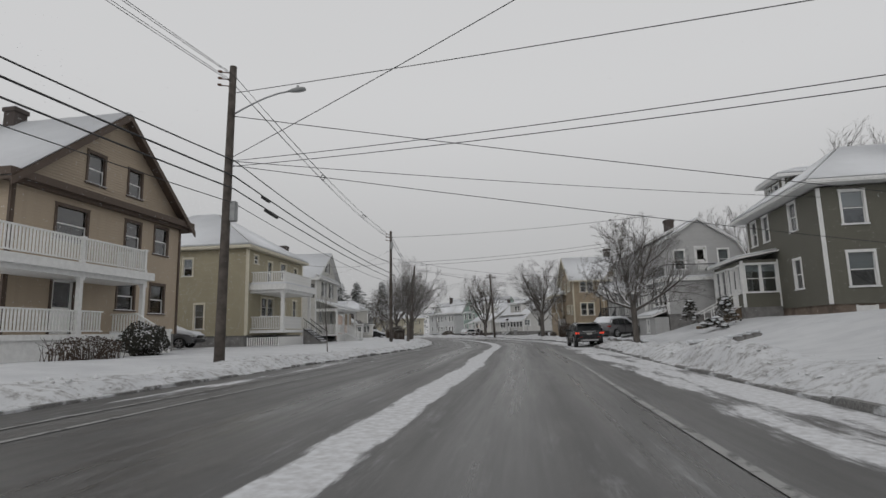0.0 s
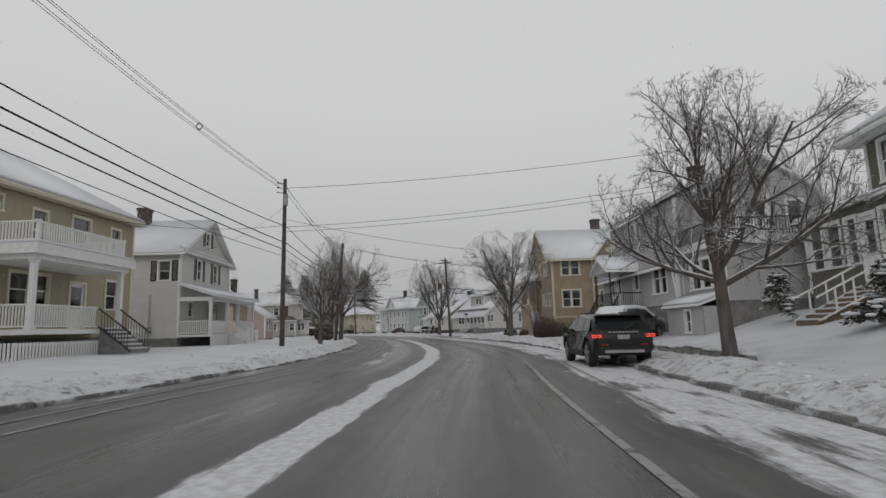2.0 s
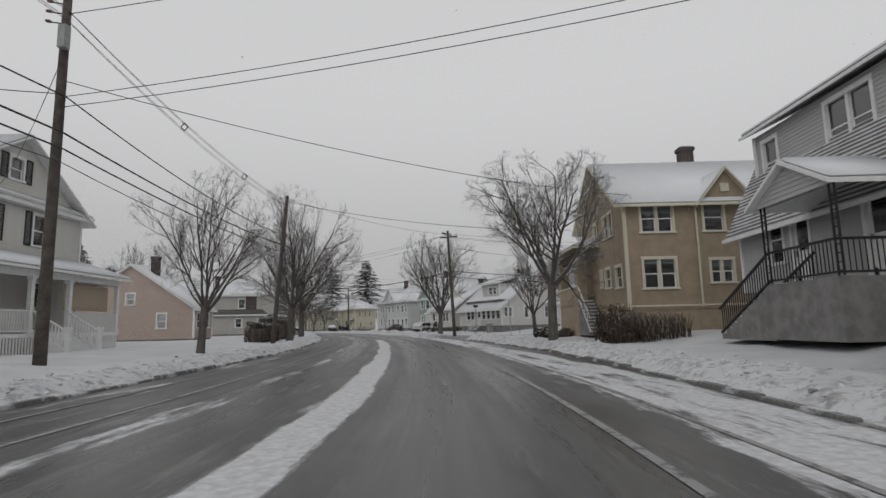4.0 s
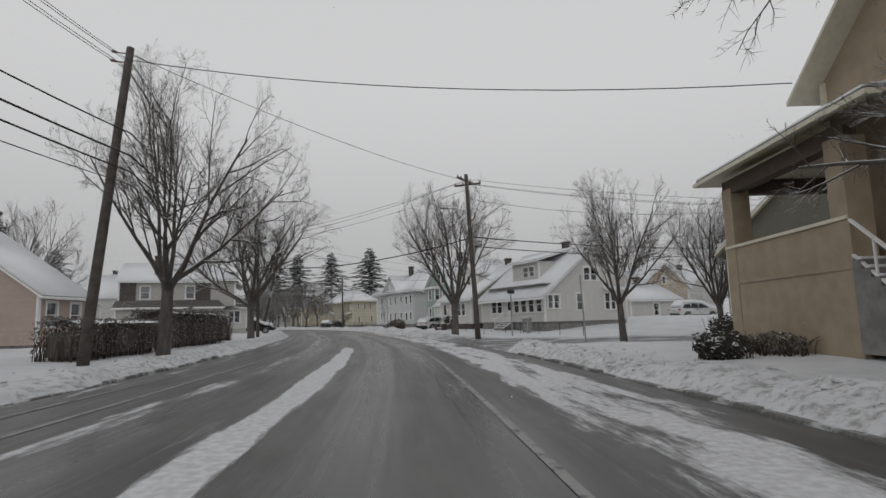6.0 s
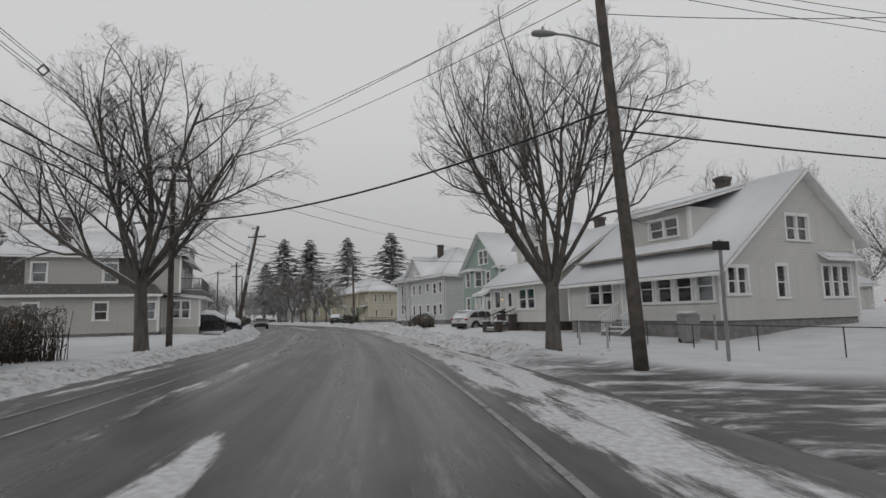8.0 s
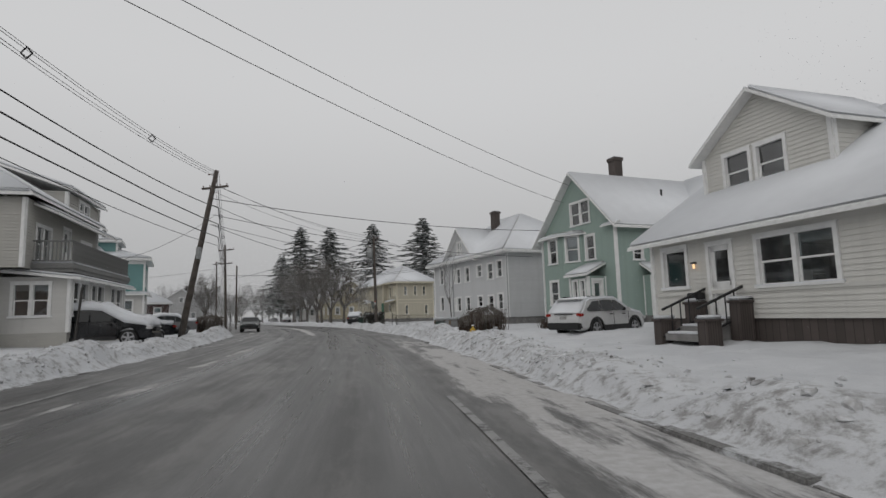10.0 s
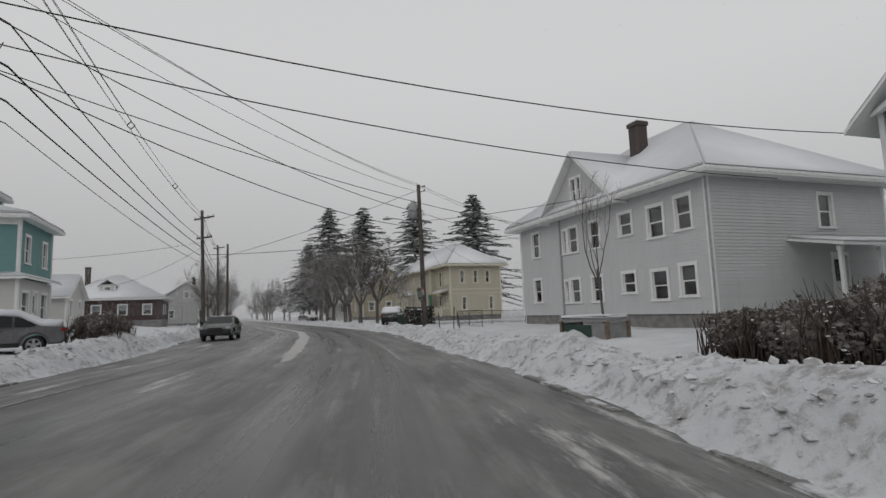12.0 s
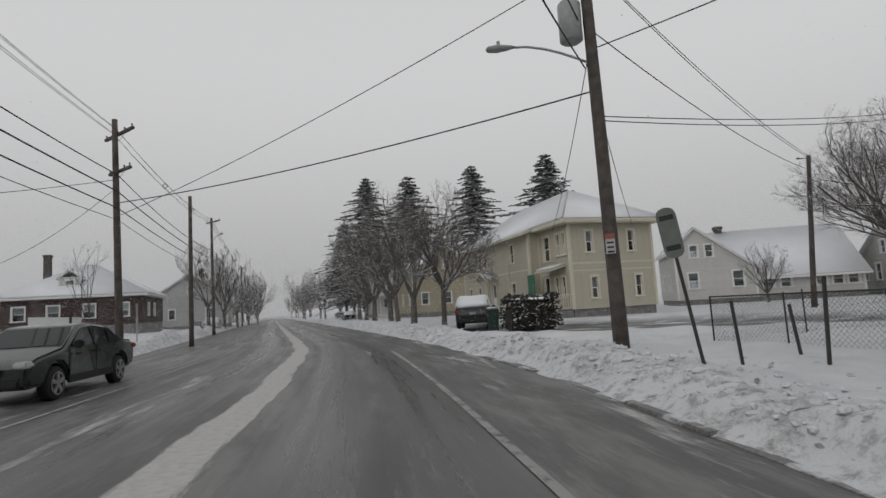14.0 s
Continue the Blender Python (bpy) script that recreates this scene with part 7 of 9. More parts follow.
plant(OVAL_FAR, 30.0, 34.0, 150, 1.3)
plant(SAPLING, -5.6, 32.0, 0, 1.0)
plant(SAPLING, -6.3, 142.5, 60, 1.6, z=0.3)
plant(SAPLING, -32.5, 160.0, 60, 1.3)
plant(APPLE, -25.2, 177.0, 0, 0.95, sz=1.1)
plant(VASE_FAR, -29.5, 184.0, 33, 0.95)
plant(VASE_FAR, -36.0, 196.0, 233, 1.05)
plant(OVAL_FAR, -43.0, 206.0, 133, 1.2)
plant(VASE_FAR, -49.0, 217.0, 13, 1.1)
plant(OVAL_FAR, -33.2, 190.5, 50, 1.05)
plant(VASE_FAR, -39.0, 199.0, 50, 1.0)
plant(OVAL_FAR, -46.5, 212.0, 10, 1.1)
plant(VASE_FAR, -53.0, 224.0, 70, 1.0)
plant(OVAL_FAR, -62.0, 240.0, 20, 1.1)
plant(OVAL_FAR, -74.0, 262.0, 90, 1.1)
plant(VASE_FAR, -86.0, 285.0, 90, 1.1)
plant(OVAL_FAR, -57.0, 196.0, 120, 0.95)
plant(VASE_FAR, -63.5, 207.0, 10, 0.9)
plant(OVAL_FAR, -71.0, 220.0, 60, 1.0)
plant(OVAL_FAR, -79.0, 234.0, 160, 1.0)
plant(VASE_FAR, -88.0, 250.0, 160, 1.0)
plant(VASE_FAR, -5.5, 187.0, 60, 0.36, label="bushy bare shrub tree before the white house")
plant(WIDE, -1.9, 174.6, 60, 0.82, label="dense bare tree behind the back fence")
plant(VASE, -0.6, 179.0, 15, 0.95, label="dense bare tree with snow beyond the back fence")
plant(VASE, 3.0, 171.0, 40, 0.85, label="bare tree with snow behind the chain-link fence")
plant(OVAL, 7.0, 177.0, 10, 1.1)
plant(VASE_FAR, 24.0, 128.0, 0, 1.1)
plant(OVAL_FAR, 34.0, 118.0, 0, 1.1)
plant(VASE_FAR, -30.0, 104.0, 0, 1.0)
rng = random.Random(8)
for i in range(13):
    ty = 252 + 13 * i
    for side in (-1, 1):
        tx = float(centre_x(ty)) + side * rng.uniform(10, 15)
        plant((OVAL_FAR, VASE_FAR)[i % 2], tx, ty + rng.uniform(-4, 4), 77 * i, rng.uniform(0.9, 1.25), group="trees far down the street")
for tx, ty in ((44, 96), (50, 118), (56, 110), (40, 134), (33, 146), (62, 96), (46, 150), (54, 138), (-64, 118), (-72, 140), (-58, 104), (-48, 96), (-84, 172), (-96, 190), (-112, 236), (26, 160), (18, 178), (14, 196)):
    plant((VASE_FAR, OVAL_FAR)[(tx + ty) % 2], tx, ty, 31 * tx, rng.uniform(0.9, 1.2), group="background trees")
for (px, py, s, k) in ((-50.7, 225.3, 0.95, PINE), (-44.5, 227.8, 1.04, PINE2), (-33.6, 226.0, 0.95, PINE), (-23.0, 232.4, 1.13, PINE2), (-60.0, 236.0, 0.8, PINE2)):
    plant(k, px, py, px * 13, s, name="conifer", group="conifers", z=-0.2)
for (px, py, s) in ((-50, 122, 0.6), (-56, 131, 0.66), (-46, 112, 0.5), (-62, 150, 0.6)):
    plant(PINE, px, py, px * 7, s, name="conifer", group="conifers", z=0.3)


# ---- hedges and shrubs ----
def brushy(name, label, m, lx, ly, lz, leaf, count, seed, stems=0, category="hedge", size=0.09):
    """A trimmed or bare hedge: stems, and a shell of many small leaves with snow caught on top."""
    rng = random.Random(seed)
    ob = base(name, m, label, category)
    st = Strands()
    for i in range(stems):
        x, y = rng.uniform(-lx / 2, lx / 2), rng.uniform(-ly / 2, ly / 2)
        h = lz * rng.uniform(0.7, 1.0)
        st.tube([Vector((x, y, -0.1)), Vector((x + rng.gauss(0, 0.06), y + rng.gauss(0, 0.06), h * 0.5)), Vector((x + rng.gauss(0, 0.16), y + rng.gauss(0, 0.16), h))], [0.016, 0.011, 0.004], 3)
    if stems:
        shared("stem", st.mesh("stem", BRUSH), ob)["kind"] = "stuff"
    if count:
        lf = Strands()
        for i in range(count):
            if category == "shrub":
                q = Vector((rng.gauss(0, 1), rng.gauss(0, 1), rng.gauss(0, 1))).normalized()
                r = (0.72 + 0.28 * rng.random() ** 0.5) * (1 + 0.35 * noise.noise(q * 2.2 + Vector((seed, 0, 0))))
                c = Vector((q.x * r * lx / 2, q.y * r * ly / 2, max(0.03, lz * (0.48 + 0.52 * q.z * r))))
            else:
                u, v, w = rng.uniform(-1, 1), rng.uniform(-1, 1), rng.uniform(0.12, 1)
                k = rng.random()
                if k < 0.4:
                    v = math.copysign(1 - 0.15 * rng.random() ** 2, v)
                elif k < 0.7:
                    w = 1 - 0.12 * rng.random() ** 2
                round_ = 1 - 0.16 * max(0, w - 0.7) / 0.3 * rng.random()
                edge = 1 + 1.4 * noise.noise(Vector((u * lx * 1.3, v * 1.1, seed * 3.7))) + 0.1 * math.sin(u * lx * 2.1 + seed) + 0.06 * math.sin(u * lx * 5.3)
                c = Vector((u * lx / 2, v * ly / 2 * round_, w * lz * (0.86 + 0.14 * edge)))
            a = Vector((rng.gauss(0, 1), rng.gauss(0, 1), rng.gauss(0, 0.7))).normalized() * size * rng.uniform(0.6, 1.4)
            b = a.cross(Vector((rng.gauss(0, 1), rng.gauss(0, 1), rng.gauss(0, 1)))).normalized() * size * 0.6
            n = len(lf.v)
            lf.v += [c - a, c + b, c + a, c - b]
            lf.f.append((n, n + 1, n + 2, n + 3))
        leaves = shared("leaves", lf.mesh("leaves", leaf, False), ob)
        leaves["kind"] = "stuff"
        if leaf is not YEW and count < 4000:
            return ob
        core = bmesh.new()
        if category == "shrub":
            bmesh.ops.create_icosphere(core, subdivisions=2, radius=1.0)
            for vv in core.verts:
                k = 0.72 + 0.2 * noise.noise(vv.co * 2 + Vector((seed, 0, 0)))
                vv.co = Vector((vv.co.x * k * lx / 2, vv.co.y * k * ly / 2, max(0.0, lz * (0.46 + 0.5 * k * vv.co.z))))
            part("core", core, leaf, ob)
            return ob
        box(core, -lx / 2 * 0.9, lx / 2 * 0.86, -ly / 2 * 0.7, ly / 2 * 0.7, 0.0, lz * 0.72)
        bmesh.ops.bevel(core, geom=core.edges[:], offset=0.12, segments=2, affect="EDGES")
        part("core", core, leaf, ob)
        sn = bmesh.new()
        bmesh.ops.create_grid(sn, x_segments=max(4, int(lx * 3)), y_segments=5, size=0.5)
        for vv in sn.verts:
            vv.co.x *= lx * 0.96
            vv.co.y *= ly * 0.92
            e = 1 - (abs(vv.co.y) / (ly * 0.46)) ** 4
            vv.co.z = lz * 0.93 + 0.1 * e + 0.05 * noise.noise(Vector((vv.co.x * 1.7, vv.co.y * 3, seed)))
        part("snow", sn, SNOW, ob, "", True)
    return ob


def at_ground(x, y, turn=0.0, dz=0.0):
    return Matrix.Translation((x, y, float(ground_z(x, y)) + dz)) @ Matrix.Rotation(radians(turn), 4, "Z")


brushy("hedge", "rounded dark evergreen shrub with snow beside the porch steps", at_ground(-11.2, 25.2, 85), 2.4, 1.3, 1.25, YEW, 2600, 2, 0, "shrub", 0.06)
brushy("hedge", "low bare brown shrub beside the porch", at_ground(-11.4, 22.2, 85), 3.0, 1.0, 0.8, BRUSH, 900, 3, 120, "shrub", 0.05)
brushy("hedge", "long clipped hedge, dark and bare below, with snow on top", at_ground(-9.9, 90.0, 98), 9.0, 1.8, 1.75, DRY, 12000, 4, 420, size=0.055)
brushy("hedge", "bare twiggy hedge above the snowbank", at_ground(-8.2, 81.0, 98), 7.0, 1.3, 1.25, DRY, 4500, 5, 520, size=0.05)
brushy("hedge", "bare twiggy shrub by the driveway", at_ground(-11.7, 97.2, 98), 4.2, 1.5, 1.5, DRY, 2200, 6, 520, size=0.05)
for hx, hy, hl, hw, hh, hs in ((-3.3, 132.0, 2.5, 1.9, 1.2, 27), (-3.75, 133.7, 2.7, 1.8, 1.1, 37), (-4.3, 135.3, 1.7, 1.5, 0.85, 47)):
    brushy("hedge", "dense tangled bare hedge bush with patches of snow", at_ground(hx, hy, 105), hl, hw, hh, DRY, 4200, hs, 200, "shrub", 0.045)
brushy("hedge", "snow-capped leafy hedge at the street corner", at_ground(-19.3, 170.5, 30), 2.4, 1.4, 1.5, YEW, 2600, 9, 0)
def drooping_shrub(label, m, r, h, seed):
    """An old evergreen: arching boughs of fine sprays in layers, each weighed down by snow."""
    rng = random.Random(seed)
    ob = base("evergreen_shrub", m, label, "shrub", "shrubs by the steps")
    st, lf = Strands(), Strands()
    caps = bmesh.new()
    for i in range(46):
        a, t = rng.uniform(0, 6.283), rng.random() ** 0.8
        d = Vector((math.cos(a), math.sin(a), 0))
        z0 = h * (0.12 + 0.8 * t)
        reach = r * (1.05 - 0.72 * t) * rng.uniform(0.7, 1.15)
        pts = [d * reach * u + Vector((0, 0, z0 + h * 0.16 * math.sin(u * 2.6) - h * 0.1 * u * u)) for u in (0.05, 0.35, 0.7, 1.0)]
        st.tube(pts, [0.02, 0.014, 0.009, 0.004], 3)
        side = Vector((-d.y, d.x, 0))
        for u in range(34):
            k = 0.3 + 0.7 * rng.random()
            j = min(int(k * 3), 2)
            p = pts[j].lerp(pts[j + 1], k * 3 - j) + side * rng.gauss(0, 0.1) + Vector((0, 0, rng.gauss(-0.03, 0.04)))
            v = (d * rng.uniform(0.3, 1) + side * rng.gauss(0, 0.8) + Vector((0, 0, rng.uniform(-0.6, 0.25)))).normalized() * rng.uniform(0.08, 0.17)
            w = v.cross(Vector((rng.gauss(0, 1), rng.gauss(0, 1), rng.gauss(0, 1)))).normalized() * 0.03
            n = len(lf.v)
            lf.v += [p - w, p + w, p + v]
            lf.f.append((n, n + 1, n + 2))
        if rng.random() < 0.45:
            c = pts[2].lerp(pts[3], 0.3) + Vector((0, 0, 0.05))
            blob = bmesh.ops.create_icosphere(caps, subdivisions=2, radius=1.0)["verts"]
            lx, lw = reach * 0.36, rng.uniform(0.1, 0.2)
            for q in blob:
                f = 1 + 0.25 * noise.noise(q.co * 2.3 + Vector((i, 0, 0)))
                q.co = c + d * q.co.x * lx * f + side * q.co.y * lw * f + Vector((0, 0, q.co.z * 0.05 * f - 0.25 * (q.co.x * lx) ** 2))
    shared("bough", st.mesh("bough", BRUSH), ob)["kind"] = "stuff"
    shared("needles", lf.mesh("needles", YEW, False), ob)["kind"] = "stuff"
    part("snow", caps, SNOW, ob, "clumps of snow on the boughs", True)["kind"] = "stuff"


drooping_shrub("tall dark evergreen with snow beside the entry steps", at_ground(16.7, 41.9), 0.7, 1.9, 1)
drooping_shrub("rounded dark evergreen loaded with snow by the entry steps", at_ground(16.8, 36.9), 0.8, 1.7, 2)
drooping_shrub("low spreading evergreen half buried in snow", at_ground(15.9, 36.4), 0.85, 0.75, 3)


def stone_edge(points, label):
    """A low wall of rough dark stones that holds back the lawn, snow lying on top."""
    ob = base("garden_wall", Matrix.Translation((points[0][0], points[0][1], 0)), label, "garden wall")
    o = Vector((points[0][0], points[0][1], 0))
    rng = random.Random(len(label))
    for (xa, ya), (xb, yb) in zip(points, points[1:]):
        ln = math.hypot(xb - xa, yb - ya)
        n = max(1, int(ln / 0.6))
        turn = math.atan2(yb - ya, xb - xa)
        for i in range(n):
            t = (i + 0.5) / n
            x, y = xa + (xb - xa) * t, ya + (yb - ya) * t
            hh, w = rng.uniform(0.1, 0.2), ln / n / 2 - 0.012
            bm = boxes((-w, w, -0.15, 0.15, -0.25, hh), bevel=0.025)
            st = part("stone", bm, FOUND, ob)
            st.matrix_local = Matrix.Translation(Vector((x, y, float(ground_z(x, y)))) - o) @ Matrix.Rotation(turn + rng.gauss(0, 0.03), 4, "Z")
            part("snow", boxes((-w - 0.01, w + 0.01, -0.1, 0.22, hh + 0.003, hh + rng.uniform(0.08, 0.14)), bevel=0.03), SNOW, st, "", True)


stone_edge([(11.5, 43.2), (11.45, 39.0), (11.3, 34.6)], "low dark stone wall holding the snowy lawn beside the driveway")
stone_edge([(10.6, 26.4), (14.4, 28.6)], "low dark stone edge of a snowed-over path")
brushy("hedge", "bare brown shrub before the tan stucco wall", at_ground(12.2, 64.6, 0), 1.6, 1.2, 1.7, BRUSH, 500, 13, 160, "shrub", 0.05)
brushy("hedge", "low snow-dusted shrub at the porch corner", at_ground(10.9, 74.6, 0), 1.3, 1.0, 0.7, YEW, 900, 14, 30, "shrub", 0.06)
brushy("hedge", "dark shrub at the corner of the small house", at_ground(15.4, 83.6, 0), 1.6, 1.2, 1.1, YEW, 900, 15, 60, "shrub", 0.06)
brushy("hedge", "bare shrub beside the seafoam house", at_ground(0.0, 131.9, 30), 0.9, 0.8, 0.7, BRUSH, 300, 16, 140, "shrub", 0.05)
brushy("hedge", "dark tangled bare shrub behind the snowbank", at_ground(-25.0, 142.8, -60), 3.4, 1.8, 1.15, DRY, 5200, 17, 260, "shrub", 0.055)
brushy("hedge", "low brown shrub below the raised porch", at_ground(12.2, 74.6, 90), 2.2, 0.6, 0.55, DRY, 500, 18, 110, "shrub", 0.05)
brushy("hedge", "wide bare brown shrub before the tan stucco wall", at_ground(13.2, 63.6, 0), 3.2, 1.5, 1.2, DRY, 900, 19, 320, "shrub", 0.045)


# ---- utility poles and overhead wires ----
PORCELAIN = plain("brown_porcelain", (0.12, 0.07, 0.05), 0.25)


def bm_cyl(p, q, r, sides=12):
    bm = bmesh.new()
    tube(bm, (p, q), r, sides)
    return bm


def utility_pole(foot, top, label, arms=(), transformer=None, lamp=None, box_=None, brackets=(), r=0.15):
    """foot and top in the world; arms: (height, half length, bearing)."""
    x, y = foot
    z = float(ground_z(x, y)) - 0.1
    ob = base("utility_pole", Matrix.Translation((x, y, z)), label, "utility pole", "utility poles")
    tip = Vector((top[0] - x, top[1] - y, top[2] - z))
    bm = bmesh.new()
    n = 6
    tube(bm, [Vector((0, 0, -0.3))] + [tip * (i / n) for i in range(1, n + 1)], [r * 1.05] + [r * (1 - 0.3 * i / n) for i in range(1, n + 1)], 12)
    part("pole", bm, POLEWOOD, ob, smooth=True)

    def on(h):
        return tip * ((h - z) / tip.z)

    for h, half, ang in arms:
        c, d = on(h), Vector((math.cos(radians(ang)), math.sin(radians(ang)), 0))
        n2 = Vector((-d.y, d.x, 0)) * 0.055
        o = c + n2 * 3
        bm = bmesh.new()
        prism(bm, [o - d * half - n2, o + d * half - n2, o + d * half + n2, o - d * half + n2], (0, 0, 0.11))
        arm = part("crossarm", bm, POLEWOOD, ob)
        for k in (-0.92, -0.4, 0.4, 0.92):
            q = o + d * half * k + Vector((0, 0, 0.11))
            bm = bmesh.new()
            tube(bm, [q, q + Vector((0, 0, 0.06)), q + Vector((0, 0, 0.07)), q + Vector((0, 0, 0.13))], [0.018, 0.018, 0.045, 0.03], 8)
            part("insulator", bm, PORCELAIN, arm)
        for s in (-1, 1):
            part("brace", rod(c + Vector((0, 0, -0.45)), o + d * half * 0.55 * s, 0.012, 5), STEEL, arm)
    for h, ang in brackets:
        c, d = on(h), Vector((math.cos(radians(ang)), math.sin(radians(ang)), 0))
        bm = bmesh.new()
        tube(bm, [c, c + d * 0.34, c + d * 0.4 + Vector((0, 0, 0.02)), c + d * 0.5 + Vector((0, 0, 0.02))], [0.02, 0.02, 0.05, 0.04], 8)
        part("bracket_insulator", bm, PORCELAIN, ob)
    if transformer:
        h, ang = transformer
        c = on(h) + Vector((math.cos(radians(ang)), math.sin(radians(ang)), 0)) * 0.42
        bm = bmesh.new()
        tube(bm, [c + Vector((0, 0, v)) for v in (-0.5, -0.46, 0.4, 0.46, 0.5)], [0.2, 0.26, 0.26, 0.22, 0.12], 16)
        can = part("transformer", bm, GREYPAINT, ob, "grey cylindrical transformer", True)
        for s in (-0.09, 0.09):
            bm = bmesh.new()
            tube(bm, [c + Vector((s, 0, 0.48)), c + Vector((s, 0, 0.7))], [0.035, 0.02], 8)
            part("bushing", bm, PORCELAIN, can)
    if lamp:
        h, reach, ang, rise = lamp
        c, d = on(h), Vector((math.cos(radians(ang)), math.sin(radians(ang)), 0))
        pts = [c + d * reach * t + Vector((0, 0, rise * math.sin(t * math.pi / 2))) for t in (0, 0.2, 0.4, 0.6, 0.8, 1.0)]
        bm = bmesh.new()
        tube(bm, pts, 0.03, 8)
        arm = part("lamp_arm", bm, STEEL, ob, "curved steel lamp arm", True)
        bm = bmesh.new()
        e = pts[-1]
        tube(bm, [e - d * 0.05, e + d * 0.1, e + d * 0.35, e + d * 0.55, e + d * 0.6], [0.05, 0.1, 0.14, 0.11, 0.04], 10)
        for v in bm.verts:
            v.co.z = e.z + (v.co.z - e.z) * 0.6
        part("lamp_head", bm, GREYPAINT, arm, "cobra-head street lamp", True)
        part("photocell", bm_cyl(e + d * 0.3 + Vector((0, 0, 0.07)), e + d * 0.3 + Vector((0, 0, 0.17)), 0.04, 10), GREYPAINT, arm)
    if box_:
        h, ang = box_
        c = on(h) + Vector((math.cos(radians(ang)), math.sin(radians(ang)), 0)) * 0.22
        part("equipment_box", boxes((c.x - 0.12, c.x + 0.12, c.y - 0.12, c.y + 0.12, c.z - 0.35, c.z + 0.35), bevel=0.02), GREYPAINT, ob)
    return ob


utility_pole((-6.5, 21.6), (-6.4, 21.7, 10.6), "weathered wooden utility pole with a street lamp on a curved arm", lamp=(8.75, 2.3, -12, 0.6), brackets=((10.35, 200), (10.1, 200), (9.85, 200)), box_=(5.3, 20), r=0.17)
utility_pole((-5.7, 55.6), (-5.6, 55.5, 10.8), "weathered wooden utility pole with brackets and a small box", brackets=((10.5, 200), (10.2, 200), (9.9, 200)), box_=(9.4, -60), r=0.16)
utility_pole((-6.2, 76.7), (-5.5, 77.1, 10.0), "leaning wooden utility pole", brackets=((9.8, 200), (9.5, 200)), r=0.16)
utility_pole((5.75, 95.5), (5.3, 95.9, 10.6), "leaning wooden utility pole at the side street corner", arms=((10.2, 0.9, 60), (9.9, 0.9, -20)), lamp=(8.0, 1.3, 190, 0.35), r=0.17)
utility_pole((-12.0, 106.4), (-12.2, 106.6, 8.8), "wooden utility pole among branches", arms=((8.5, 0.7, 20), (7.9, 0.7, 20)), r=0.14)
utility_pole((-21.1, 133.0), (-19.6, 134.0, 10.35), "strongly leaning wooden utility pole with one crossarm", arms=((9.25, 0.95, -10),), brackets=((10.1, 180),), box_=(5.2, -60), r=0.19)
utility_pole((-15.85, 158.2), (-15.95, 158.0, 9.3), "wooden utility pole with a transformer and a street lamp", transformer=(7.65, 190), lamp=(6.6, 1.8, 190, 0.6), brackets=((9.15, -20), (8.85, -20)), r=0.17)
utility_pole((-35.1, 163.6), (-35.3, 163.5, 10.0), "wooden utility pole with two crossarms", arms=((9.35, 1.25, -20), (7.75, 0.95, -20)), r=0.16)
utility_pole((-37.5, 170.5), (-37.5, 170.5, 8.2), "plain wooden pole beside the sidewalk", r=0.13)
utility_pole((-50.7, 188.9), (-50.8, 188.9, 10.9), "far wooden utility pole with a crossarm", arms=((10.5, 1.1, -20),), lamp=(8.6, 1.8, -30, 0.5), r=0.15)
utility_pole((-76.0, 228.0), (-76.0, 228.0, 10.5), "far wooden utility pole with a crossarm", arms=((10.0, 1.1, -20),), r=0.15)
utility_pole((-6.9, 174.5), (-6.4, 174.3, 7.3), "wooden pole behind the chain-link fence", brackets=((7.2, 180),), r=0.13)
utility_pole((36.0, 104.0), (36.0, 104.0, 10.2), "wooden utility pole up the side street", arms=((9.6, 0.9, 90),), r=0.15)
utility_pole((-12.0, -14.0), (-12.0, -14.0, 10.4), "wooden utility pole behind the start of the street", brackets=((10.1, 180), (9.8, 180)), r=0.16)


def wire(a, b, sag=0.5, r=0.012, n=14, label="thin overhead line between poles"):
    a, b = Vector(a), Vector(b)
    bm = bmesh.new()
    tube(bm, [a.lerp(b, i / n) - Vector((0, 0, 4 * sag * (i / n) * (1 - i / n))) for i in range(n + 1)], r, 4)
    ob = link("overhead_wire", bm, WIRE, smooth=True)
    return tagged(ob, label, "wire", "overhead wires")


THICK = "thick black overhead cable"
# each pole of the west line: foot of the wires in plan, height of the spacer cable, heights of the cables below it
LINE = [(-12.0, -14.0, 9.9, (7.0, 6.5, 6.0, 5.5)), (-6.4, 21.7, 10.15, (7.1, 6.55, 6.1, 5.6)), (-5.6, 55.5, 10.2, (7.7, 6.65, 6.2, 5.8)), (-5.5, 77.1, 9.4, (7.2, 6.5, 6.0, 5.6)), (-12.2, 106.6, 8.5, (7.2, 6.6, 6.0, 5.6)), (-19.6, 134.0, 10.1, (8.0, 7.0, 6.2, 5.7)), (-35.3, 163.5, 9.5, (7.6, 6.9, 6.2, 5.7)), (-50.8, 188.9, 10.6, (7.8, 7.0, 6.3, 5.8)), (-76.0, 228.0, 10.1, (7.6, 6.9, 6.2, 5.7)), (-130.0, 310.0, 10.1, (7.6, 6.9, 6.2, 5.7))]


